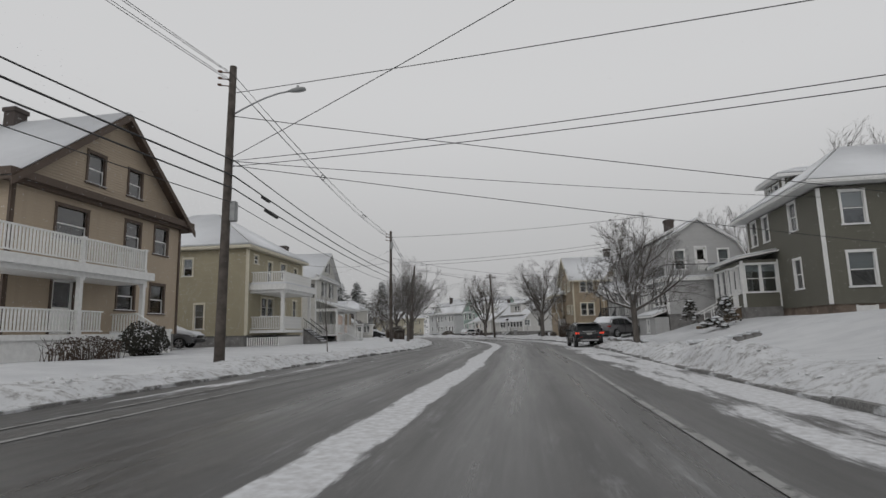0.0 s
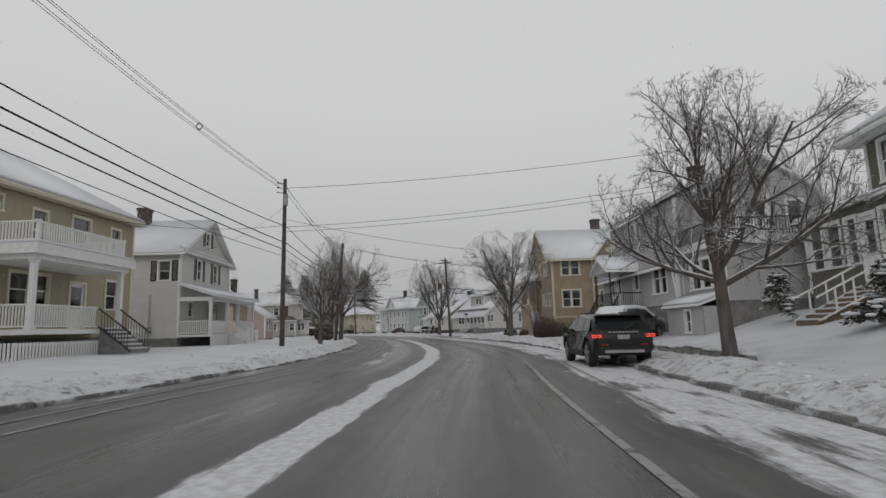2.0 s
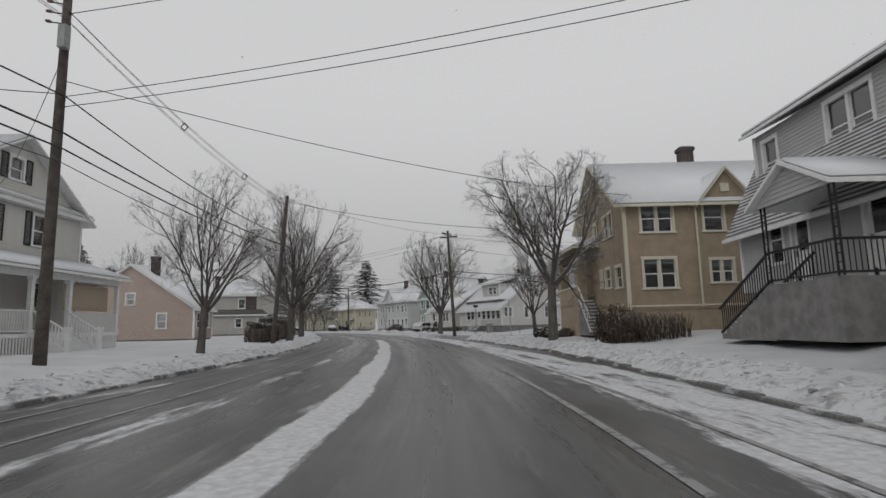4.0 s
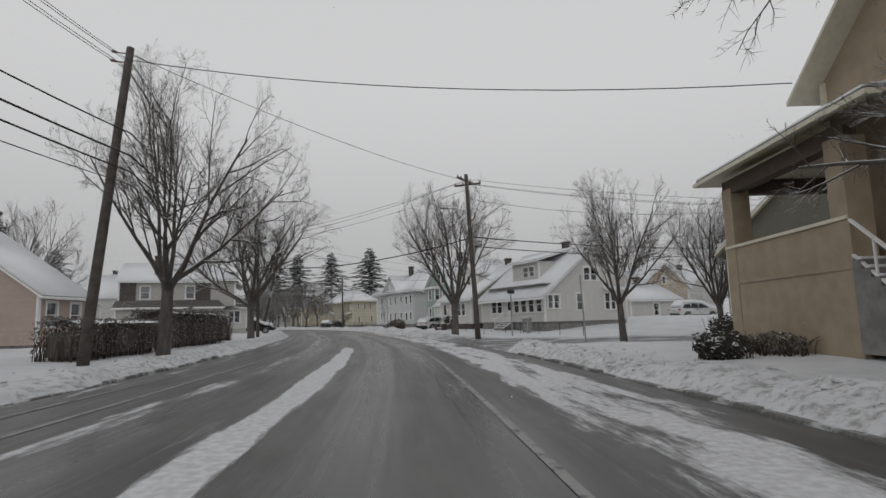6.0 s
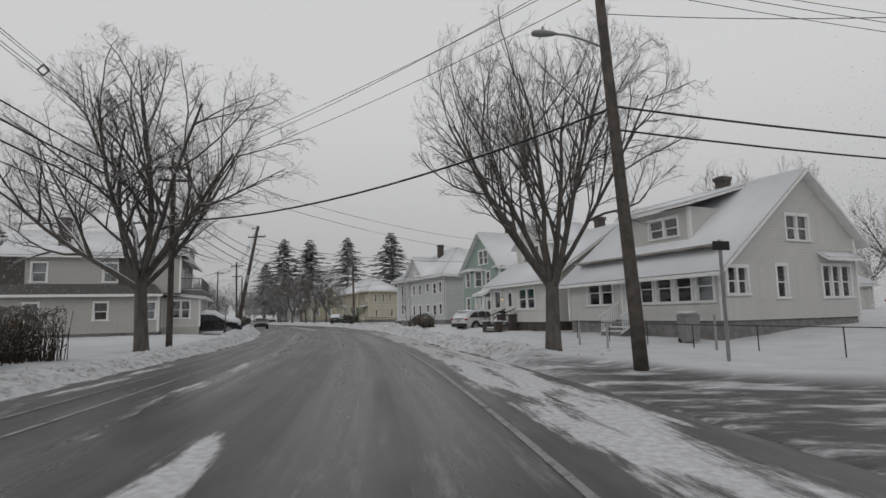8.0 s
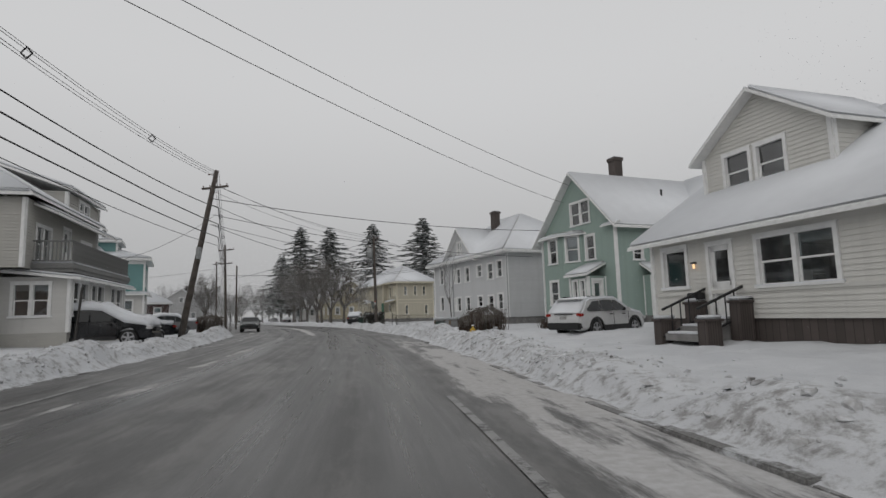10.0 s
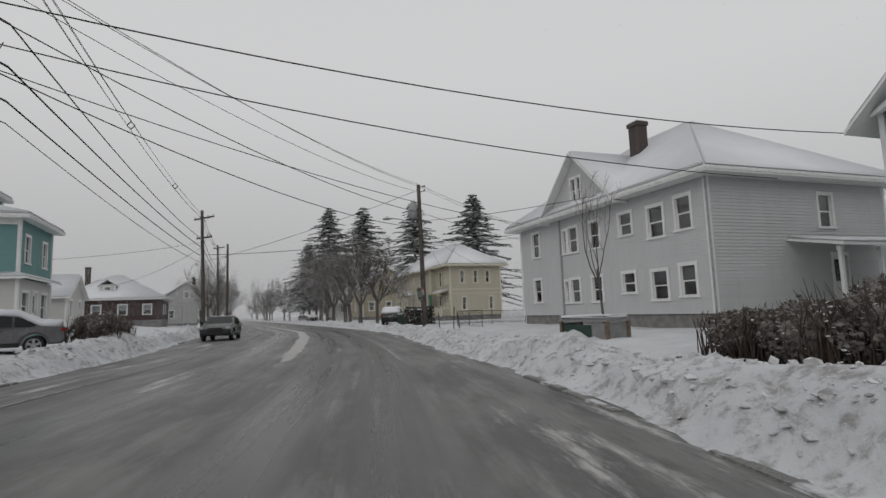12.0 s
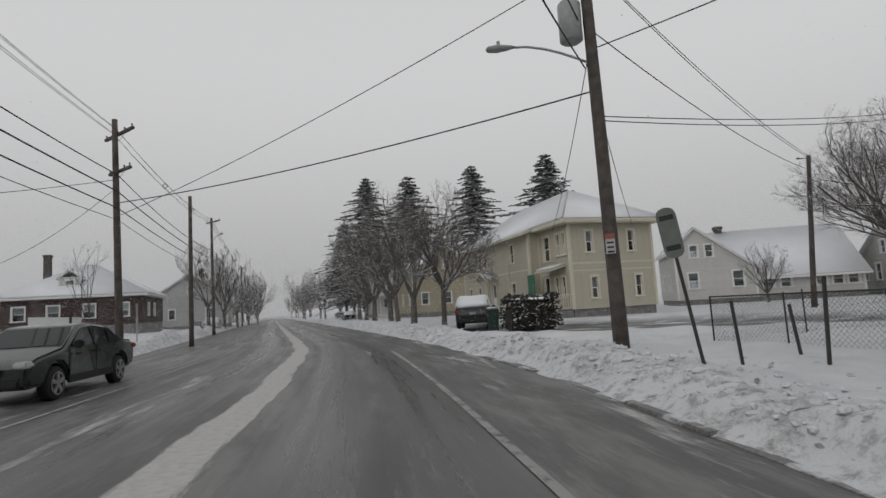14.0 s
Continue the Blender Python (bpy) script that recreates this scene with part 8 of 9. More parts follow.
def spacer(c, along):
    """A diamond-shaped plastic spacer that holds the conductors of a spacer cable apart."""
    d = Vector((along[0], along[1], 0)).normalized()
    side = Vector((-d.y, d.x, 0))
    up = Vector((0, 0, 1))
    c = Vector(c)
    bm = bmesh.new()
    ring = (c + up * 0.17, c + side * 0.15, c - up * 0.17, c - side * 0.15)
    for p, q in zip(ring, ring[1:] + ring[:1]):
        tube(bm, (p, q), 0.022, 5)
    tagged(link("cable_spacer", bm, WIRE), "black diamond spacer on the overhead cable", "cable spacer", "cable spacers")


def spacer_cable(a, b, sag, at=(0.33, 0.64)):
    """A messenger with three conductors hung close under it."""
    a, b = Vector(a), Vector(b)
    d = b - a
    side = Vector((-d.y, d.x, 0)).normalized()
    for ds, dz, more in ((0, 0.16, 0), (0.14, 0, 0.03), (-0.14, 0, 0.05), (0, -0.17, 0.08)):
        o = side * ds + Vector((0, 0, dz))
        wire(a + o, b + o, sag + more, 0.011)
    for t in at:
        spacer(a.lerp(b, t) - Vector((0, 0, 4 * sag * t * (1 - t) + 0.02)), d)


for a, b in zip(LINE, LINE[1:]):
    spacer_cable(a[:3], b[:3], 0.5)
    for k, r in enumerate((0.024, 0.03, 0.026, 0.014)):
        wire((a[0] + 0.16, a[1], a[3][k]), (b[0] + 0.16, b[1], b[3][k]), (0.5, 0.3, 0.25, 0.35)[k], r, label=THICK if k < 3 else "thin overhead line between poles")
# the splice on the cable past the first pole
tagged(link("cable_splice", bm_cyl((-6.2, 24.6, 5.98), (-6.17, 25.8, 5.95), 0.075, 10), WIRE, smooth=True), "black cable splice closure on the overhead cable", "cable splice")
tagged(link("cable_splice", bm_cyl((-6.2, 24.2, 6.42), (-6.18, 24.9, 6.4), 0.06, 10), WIRE, smooth=True), "short black cable splice closure on the overhead cable", "cable splice")
# drops to the houses and lines across the street
for a, b, sag, r in (
    ((-6.4, 21.7, 9.6), (17.9, 9.8, 6.4), 0.1, 0.014),
    ((-6.4, 21.7, 7.1), (17.9, 10.3, 5.4), 0.25, 0.012),
    ((-6.4, 21.7, 6.9), (17.9, 10.3, 5.15), 0.25, 0.012),
    ((-6.4, 21.7, 8.75), (24.0, 22.8, 4.3), 0.1, 0.014),
    ((-6.4, 21.7, 7.1), (19.9, 32.0, 7.4), 0.15, 0.012),
    ((-6.4, 21.7, 6.95), (24.0, 24.6, 3.0), 0.15, 0.012),
    ((-6.4, 21.7, 7.2), (9.36, 11.2, 9.7), 0.1, 0.014),
    ((-5.6, 55.5, 10.2), (17.5, 50.0, 10.4), 0.3, 0.014),
    ((-5.6, 55.5, 7.7), (16.6, 50.0, 8.5), 0.35, 0.012),
    ((-5.6, 55.5, 7.4), (16.6, 50.0, 8.2), 0.35, 0.012),
    ((-5.6, 55.5, 8.2), (13.6, 66.0, 6.9), 0.5, 0.012),
    ((-5.6, 55.5, 7.8), (-14.6, 46.0, 7.2), 0.6, 0.012),
    ((-5.6, 55.5, 9.0), (-14.2, 64.0, 7.6), 0.4, 0.010),
    ((-5.5, 77.1, 9.6), (12.6, 73.6, 6.6), 0.5, 0.014),
    ((-5.5, 77.1, 9.8), (5.3, 95.9, 10.2), 0.4, 0.012),
    ((-12.2, 106.6, 6.0), (5.4, 95.8, 6.4), 0.7, 0.035),
    ((5.4, 95.8, 6.5), (36.0, 104.0, 6.4), 0.6, 0.03),
    ((5.4, 95.8, 5.9), (36.0, 104.0, 5.8), 0.6, 0.026),
    ((5.3, 95.9, 10.3), (36.0, 104.0, 9.8), 0.5, 0.011),
    ((5.6, 96.4, 10.1), (36.0, 104.5, 9.6), 0.6, 0.011),
    ((5.0, 95.4, 9.9), (36.0, 103.5, 9.4), 0.7, 0.011),
    ((5.3, 95.9, 9.0), (22.0, 92.0, 7.0), 0.6, 0.011),
    ((-12.2, 106.6, 8.6), (5.3, 95.9, 10.2), 0.3, 0.011),
    ((-12.0, 106.3, 8.3), (5.0, 95.5, 10.0), 0.4, 0.011),
    ((-12.2, 106.6, 8.0), (5.3, 95.9, 9.6), 0.4, 0.011),
    ((-12.2, 106.6, 8.7), (1.7, 135.9, 8.6), 0.5, 0.012),
    ((-12.2, 106.6, 8.2), (1.4, 136.2, 7.6), 0.5, 0.012),
    ((-19.6, 134.0, 9.4), (-16.0, 158.2, 9.4), 0.5, 0.012),
    ((-19.3, 133.8, 9.3), (-15.6, 158.1, 9.1), 0.55, 0.012),
    ((-20.3, 134.1, 9.3), (-16.3, 158.2, 9.0), 0.6, 0.012),
    ((-19.8, 134.0, 8.2), (-16.1, 158.2, 7.6), 0.6, 0.018),
    ((-19.9, 133.9, 7.0), (-16.1, 158.2, 6.6), 0.7, 0.018),
    ((-19.9, 133.9, 8.6), (5.3, 149.1, 7.7), 0.7, 0.02),
    ((-19.8, 134.0, 7.6), (-0.3, 144.2, 5.2), 0.5, 0.016),
    ((-19.8, 134.0, 7.0), (-8.6, 157.0, 6.0), 0.5, 0.014),
    ((-35.3, 163.5, 6.4), (-15.9, 158.1, 6.0), 0.25, 0.02),
    ((-35.3, 163.5, 5.8), (-16.0, 158.1, 9.0), 0.3, 0.014),
    ((-16.0, 158.2, 9.4), (-6.4, 174.3, 7.3), 0.4, 0.012),
    ((-15.9, 158.2, 9.2), (-6.4, 174.3, 7.2), 0.45, 0.012),
    ((-16.0, 158.2, 7.6), (-6.4, 174.3, 6.6), 0.4, 0.016),
    ((-16.0, 158.2, 7.0), (-1.6, 146.6, 6.2), 0.3, 0.014),
    ((-16.0, 158.2, 6.9), (-19.0, 181.0, 5.4), 0.4, 0.012),
    ((-16.0, 158.2, 6.5), (-14.0, 180.0, 5.4), 0.4, 0.012),
    ((-15.95, 158.1, 5.4), (-3.8, 172.8, 8.4), 0.15, 0.013),
    ((-15.95, 158.1, 5.3), (-3.5, 172.6, 8.1), 0.2, 0.013),
    ((-35.3, 163.5, 7.0), (-45.0, 165.0, 4.4), 0.4, 0.012),
    ((-35.3, 163.5, 7.4), (-46.0, 152.0, 5.4), 0.4, 0.012),
    ((-19.6, 134.0, 7.6), (-29.0, 138.0, 5.6), 0.4, 0.012),
):
    wire(a, b, sag, r, label=THICK if r > 0.02 else "thin overhead line across the street")


# ---- vehicles ----
def paint(name, c, rough=0.25, dirt=0.25):
    m = Nodes(name, rough, 0.0, 0.25)
    m.bsdf.inputs["Coat Weight"].default_value = 0.5
    m.bsdf.inputs["Coat Roughness"].default_value = 0.15
    grime = m.math("MULTIPLY", m.ramp(m.noise(3.0, 6, 0.7), 0.35, 0.8), dirt)
    m.color(m.mix(grime, c, (0.3, 0.3, 0.3)))
    m.rough(m.ramp(grime, 0, 0.4, rough, 0.6))
    m.bump(m.noise(30, 3), 0.03, 0.002)
    return m.mat


CARBLACK = paint("black_car_paint", (0.008, 0.009, 0.011), 0.16, 0.04)
CARGREEN = paint("dark_green_car_paint", (0.01, 0.018, 0.016), 0.2, 0.08)
CARGREY = paint("grey_car_paint", (0.12, 0.12, 0.125), 0.35, 0.4)
CARWHITE = paint("white_car_paint", (0.55, 0.55, 0.55), 0.35, 0.3)
TRIMBLACK = plain("black_plastic", (0.018, 0.018, 0.018), 0.6)
RUBBER = plain("tyre_rubber", (0.02, 0.02, 0.02), 0.85)
ALLOY = plain("alloy_rim", (0.42, 0.42, 0.43), 0.35, 0.8)
PLATE = plain("number_plate", (0.3, 0.3, 0.29), 0.5)
CARGLASS = Nodes("tinted_car_glass", 0.06, 0, 0.3).color((0.012, 0.014, 0.015)).mat
REDLENS = Nodes("red_lamp_lens", 0.2, 0, 0.5).color((0.3, 0.02, 0.015)).mat
CLEARLENS = Nodes("clear_lamp_lens", 0.15, 0, 0.5).color((0.5, 0.5, 0.5)).mat


def lit_lens():
    m = Nodes("lit_brake_lamp", 0.2)
    m.color((0.6, 0.04, 0.02))
    m.bsdf.inputs["Emission Color"].default_value = (1.0, 0.11, 0.05, 1)
    m.bsdf.inputs["Emission Strength"].default_value = 0.9
    return m.mat


BRAKE = lit_lens()

SUV = dict(length=4.4, half=0.86, roof=1.47, belt=0.96, wheel=0.36, front=1.3, rear=-1.5,
           top=[(-2.2, 0.86), (-2.12, 0.99), (-1.86, 1.34), (-1.7, 1.42), (-0.3, 1.49), (0.35, 1.44), (1.1, 0.99), (1.9, 0.88), (2.12, 0.73)], glass=[(-1.78, 1.31), (-0.85, 1.38), (0.3, 1.36), (0.92, 0.99), (-1.93, 1.01)], pillars=(-1.15, -0.15))
CROSS = dict(length=4.5, half=0.9, roof=1.55, belt=1.0, wheel=0.34, front=1.32, rear=-1.33,
             top=[(-2.2, 0.95), (-2.1, 1.08), (-1.7, 1.48), (-1.4, 1.54), (-0.2, 1.57), (0.3, 1.53), (1.2, 1.02), (1.95, 0.9), (2.18, 0.74)], glass=[(-1.6, 1.4), (-0.7, 1.47), (0.25, 1.45), (1.0, 1.03), (-1.85, 1.08)], pillars=(-1.0, -0.1))
XOVER = dict(length=4.75, half=0.92, roof=1.64, belt=1.04, wheel=0.36, front=1.4, rear=-1.38, clad=True,
             top=[(-2.33, 0.98), (-2.22, 1.1), (-1.86, 1.5), (-1.6, 1.58), (-0.5, 1.64), (0.2, 1.62), (1.15, 1.1), (2.0, 0.96), (2.3, 0.78)], glass=[(-1.5, 1.46), (-0.6, 1.53), (0.15, 1.51), (0.98, 1.08), (-1.98, 1.14)], pillars=(-1.0, -0.1))
SEDAN = dict(length=4.6, half=0.88, roof=1.44, belt=0.94, wheel=0.32, front=1.36, rear=-1.34,
             top=[(-2.25, 0.85), (-2.15, 0.98), (-1.55, 1.02), (-0.9, 1.38), (-0.2, 1.45), (0.3, 1.41), (1.1, 0.98), (1.95, 0.84), (2.22, 0.68)], glass=[(-0.95, 1.3), (-0.3, 1.37), (0.25, 1.35), (0.95, 0.98), (-1.4, 1.0)], pillars=(-0.75, -0.05))


def car(style, x, y, heading, colour, label, snow=0.06, z=None, lit=False, size=1.0):
    """heading: degrees of the car's nose, 0 along +x."""
    s = style
    z = 0.0 if z is None else z
    ob = base("car", Matrix.Translation((x, y, z)) @ Matrix.Rotation(radians(heading), 4, "Z") @ Matrix.Scale(size, 4), label, "car", "parked cars")
    half, belt, roof = s["half"], s["belt"], s["roof"]

    def width_at(zz):
        t = max(0.0, (zz - belt) / (roof - belt))
        low = max(0.0, (0.55 - zz) / 0.4)
        return half * (1 - 0.2 * t ** 1.15 - 0.05 * low)

    ring = list(s["top"])
    fx, rx, wr = s["front"], s["rear"], s["wheel"] + 0.07
    ring += [(s["length"] / 2 - 0.05, 0.45), (s["length"] / 2 - 0.15, 0.3)]
    for c in (fx, rx):
        for k in range(9):
            a = math.pi * k / 8
            ring.append((c + wr * math.cos(a), max(0.28, s["wheel"] + wr * math.sin(a) * 0.98)))
    ring += [(-s["length"] / 2 + 0.15, 0.33), (-s["length"] / 2 + 0.02, 0.5), (-s["length"] / 2, 0.75)]
    bm = bmesh.new()
    prism(bm, [(px, -half, pz) for px, pz in ring], (0, 2 * half, 0))
    bmesh.ops.recalc_face_normals(bm, faces=bm.faces[:])
    caps = [f for f in bm.faces if len(f.verts) > 6]
    rim = {e for f in caps for e in f.edges}
    bmesh.ops.bevel(bm, geom=list(rim), offset=0.07, segments=3, affect="EDGES", clamp_overlap=True)
    for v in bm.verts:
        v.co.y *= width_at(v.co.z) / half
        nose = max(0.0, abs(v.co.x) - s["length"] * 0.36) / (s["length"] * 0.14)
        v.co.y *= 1 - 0.09 * min(1.0, nose) ** 2
    bmesh.ops.triangulate(bm, faces=[f for f in bm.faces if len(f.verts) > 4])
    if snow:
        sb = bmesh.new()
        seen = {}
        for f in bm.faces:
            if f.normal.z > 0.62 and f.calc_center_median().z > belt - 0.25:
                vs = []
                for v in f.verts:
                    if v not in seen:
                        seen[v] = sb.verts.new(v.co + Vector((0, 0, 0.012)))
                    vs.append(seen[v])
                sb.faces.new(vs)
        bmesh.ops.subdivide_edges(sb, edges=sb.edges[:], cuts=3, use_grid_fill=True)
        ext = bmesh.ops.extrude_face_region(sb, geom=sb.faces[:])
        for v in [g for g in ext["geom"] if isinstance(g, bmesh.types.BMVert)]:
            v.co.z += snow * (1.0 + 0.5 * noise.noise(v.co * 2.5))
        part("snow", sb, SNOW, ob, "patchy snow", True)
    body = part("body", bm, colour, ob, smooth=True)
    body.data.set_sharp_from_angle(angle=radians(32))
    # side glass, windscreen and rear window
    g = s["glass"]
    for sgn in (-1, 1):
        cuts = [g[4][0], *s["pillars"], g[3][0]]
        tops = [(px, pz) for px, pz in g[:3]]

        def top_z(px):
            xs = [g[4][0], g[0][0], g[1][0], g[2][0], g[3][0]]
            zs = [g[4][1], g[0][1], g[1][1], g[2][1], g[3][1]]
            return float(np.interp(px, xs, zs))

        for a, b in zip(cuts, cuts[1:]):
            a, b = a + 0.03, b - 0.03
            xs = sorted({a, b, *[px for px, _ in tops if a < px < b]})
            pts = [(px, top_z(px)) for px in xs] + [(b, belt + 0.03), (a, belt + 0.03)]
            pts = [p for i, p in enumerate(pts) if p[1] > belt + 0.02]
            if len(pts) < 3:
                continue
            bm = bmesh.new()
            bm.faces.new([bm.verts.new((px, sgn * (width_at(pz) + 0.006), pz)) for px, pz in (pts if sgn < 0 else pts[::-1])])
            part("side_window", bm, CARGLASS, ob)
        part("door_handle", boxes((-0.45, -0.25, sgn * half - 0.02, sgn * half + 0.02, belt - 0.13, belt - 0.09), bevel=0.008), TRIMBLACK, ob)
        part("door_handle", boxes((0.5, 0.7, sgn * half - 0.02, sgn * half + 0.02, belt - 0.13, belt - 0.09), bevel=0.008), TRIMBLACK, ob)
        part("door_seam", boxes((-0.16, -0.15, sgn * half - 0.012, sgn * half + 0.003, 0.42, belt)), TRIMBLACK, ob)
        part("door_seam", boxes((0.93, 0.94, sgn * half - 0.012, sgn * half + 0.003, 0.42, belt)), TRIMBLACK, ob)
        m0 = sgn * half
        part("wing_mirror", boxes((0.72, 0.86, min(m0, m0 + sgn * 0.2), max(m0, m0 + sgn * 0.2), belt + 0.0, belt + 0.16), bevel=0.035), colour, ob)
        part("sill", boxes((rx + wr, fx - wr, m0 - 0.05, m0 + 0.012, 0.27, 0.42), bevel=0.015), TRIMBLACK, ob)
        if s.get("clad"):
            part("cladding", boxes((rx + wr, fx - wr, m0 - 0.04, m0 + 0.02, 0.3, 0.5), bevel=0.02), TRIMBLACK, ob)
            for c in (fx, rx):
                bm = bmesh.new()
                ring2 = [(c + q * math.cos(math.pi * k / 10), s["wheel"] + q * math.sin(math.pi * k / 10)) for q, ks in ((wr + 0.06, range(11)), (wr - 0.02, range(10, -1, -1))) for k in ks]
                prism(bm, [(px, m0 - 0.03, pz) for px, pz in ring2], (0, 0.05, 0))
                bmesh.ops.recalc_face_normals(bm, faces=bm.faces[:])
                part("wheel_arch", bm, TRIMBLACK, ob)
        if s is not SEDAN:
            part("roof_rail", rod((-1.5, sgn * half * 0.68, roof + 0.03), (0.1, sgn * half * 0.68, roof + 0.03), 0.025, 8), TRIMBLACK, ob)
    tp = s["top"]

    def screen(name, a, b, inset):
        a, b = Vector((a[0], 0, a[1])), Vector((b[0], 0, b[1]))
        nrm = Vector((-(b - a).z, 0, (b - a).x)).normalized()
        nrm = nrm if nrm.z > 0 else -nrm
        p, q = a.lerp(b, 0.1) + nrm * 0.008, a.lerp(b, 0.92) + nrm * 0.008
        bm = bmesh.new()
        bm.faces.new([bm.verts.new(v) for v in ((p.x, -width_at(p.z) + inset, p.z), (p.x, width_at(p.z) - inset, p.z), (q.x, width_at(q.z) - inset, q.z), (q.x, -width_at(q.z) + inset, q.z))])
        part(name, bm, CARGLASS, ob)

    i = max(range(len(tp) - 1), key=lambda k: (tp[k][1] - tp[k + 1][1]) if tp[k][0] > 0 else -1)
    screen("windscreen", tp[i + 1], tp[i], 0.1)
    j = max(range(len(tp) - 1), key=lambda k: (tp[k + 1][1] - tp[k][1]) if tp[k][0] < 0 else -1)
    screen("rear_window", tp[j], tp[j + 1], 0.14)
    L = s["length"] / 2
    part("rear_bumper", boxes((-L - 0.03, -L + 0.2, -half * 0.86, half * 0.86, 0.38, 0.62), bevel=0.05), TRIMBLACK if s is not SEDAN else colour, ob)
    part("front_bumper", boxes((L - 0.2, L + 0.03, -half * 0.84, half * 0.84, 0.32, 0.52), bevel=0.05), TRIMBLACK, ob)
    part("grille", boxes((L - 0.06, L + 0.015, -half * 0.45, half * 0.45, 0.58, 0.76), bevel=0.02), TRIMBLACK, ob)
    part("number_plate", boxes((-L - 0.02, -L + 0.03, -0.16, 0.16, 0.76, 0.88), bevel=0.005), PLATE, ob, "number plate with plain bars")
    for sgn in (-1, 1):
        a = sgn * half * 0.84
        lamp = part("tail_light", boxes((-L - 0.005, -L + 0.2, a - 0.13, a + 0.13, belt - 0.17, belt - 0.05), bevel=0.03), REDLENS, ob, "red tail light")
        if lit:
            for q in (-0.068, 0.068):
                part("lit_bar", boxes((-L - 0.012, -L + 0.02, a + q - 0.055, a + q + 0.055, belt - 0.15, belt - 0.13), (-L - 0.012, -L + 0.02, a + q - 0.055, a + q + 0.055, belt - 0.09, belt - 0.07), (-L - 0.012, -L + 0.02, a + q - 0.055, a + q - 0.035, belt - 0.13, belt - 0.09)), BRAKE, lamp, "glowing brake lamp strip")
            part("lit_bar", boxes((-L + 0.0, -L + 0.17, sgn * half * 0.96 - 0.02, sgn * half * 0.96 + 0.012, belt - 0.14, belt - 0.1)), BRAKE, lamp)
        part("headlight", boxes((L - 0.28, L - 0.03, a - 0.16, a + 0.08, 0.68, 0.8), bevel=0.03), CLEARLENS, ob, "clear headlight")
    if s.get("clad"):
        part("lower_bumper", boxes((-L - 0.05, -L + 0.22, -half * 0.9, half * 0.9, 0.34, 0.66), bevel=0.06), TRIMBLACK, ob)
        part("tailgate_trim", boxes((-L - 0.012, -L + 0.05, -half * 0.5, half * 0.5, belt - 0.09, belt - 0.06)), TRIMBLACK, ob)
        part("spoiler", boxes((-2.08, -1.7, -half * 0.72, half * 0.72, roof - 0.1, roof - 0.06), bevel=0.015), colour, ob)
    if s is SUV:
        # roof spoiler, wiper, tailgate badge bars, pale scuff plate and a snow-caught roof edge
        part("spoiler", boxes((-2.0, -1.62, -half * 0.74, half * 0.74, roof - 0.075, roof - 0.035), bevel=0.015), colour, ob)
        part("rear_wiper", rod((-L + 0.0, 0.0, belt + 0.03), (-L + 0.12, -0.32, belt + 0.2), 0.012, 5), TRIMBLACK, ob)
        for k in range(9):
            part("badge_bar", boxes((-L - 0.012, -L + 0.05, -0.36 + 0.09 * k - 0.028, -0.36 + 0.09 * k + 0.028, belt - 0.03, belt + 0.01)), ALLOY, ob)
        part("scuff_plate", boxes((-L - 0.05, -L + 0.05, -half * 0.62, half * 0.62, 0.4, 0.49), bevel=0.02), ALLOY, ob, "pale grey scuff plate")
        part("reflector", boxes((-L - 0.04, -L + 0.02, half * 0.5, half * 0.72, 0.6, 0.63)), REDLENS, ob)
        part("reflector", boxes((-L - 0.04, -L + 0.02, -half * 0.72, -half * 0.5, 0.6, 0.63)), REDLENS, ob)
        part("tailgate_seam", boxes((-L - 0.004, -L + 0.03, -half * 0.8, half * 0.8, 0.63, 0.64)), TRIMBLACK, ob)
    for wx in (fx, rx):
        for sgn in (-1, 1):
            wy = sgn * (half - 0.12)
            bm = bmesh.new()
            r = s["wheel"]
            tube(bm, [Vector((wx, wy + sgn * v, r)) for v in (-0.12, -0.09, 0.07, 0.1)], [r - 0.04, r, r, r - 0.035], 24)
            wheel = part("wheel", bm, RUBBER, ob, "", True)
            bm = bmesh.new()
            tube(bm, [Vector((wx, wy + sgn * v, r)) for v in (0.09, 0.105)], [r * 0.66, r * 0.66], 20)
            hub = part("rim_well", bm, TRIMBLACK, wheel)
            bm = bmesh.new()
            tube(bm, [Vector((wx, wy + sgn * v, r)) for v in (0.1, 0.125)], [r * 0.16, r * 0.13], 10)
            for k in range(5):
                a = 2 * math.pi * k / 5 + 0.3
                e = Vector((math.cos(a), 0, math.sin(a)))
                t = Vector((-e.z, 0, e.x))
                c0, c1 = Vector((wx, wy + sgn * 0.106, r)), Vector((wx, wy + sgn * 0.112, r))
                prism(bm, [c0 + e * r * 0.12 + t * 0.035, c0 + e * r * 0.68 + t * 0.045, c0 + e * r * 0.68 - t * 0.045, c0 + e * r * 0.12 - t * 0.035], (0, sgn * 0.018, 0))
            for k in range(24):
                a, b = 2 * math.pi * k / 24, 2 * math.pi * (k + 1) / 24
                y0 = wy + sgn * 0.113
                vs = [bm.verts.new((wx + r * q * math.cos(t), y0, r + r * q * math.sin(t))) for q, t in ((0.62, a), (0.7, a), (0.7, b), (0.62, b))]
                bm.faces.new(vs)
            part("rim", bm, ALLOY, wheel, "spoked alloy rim")
    return ob


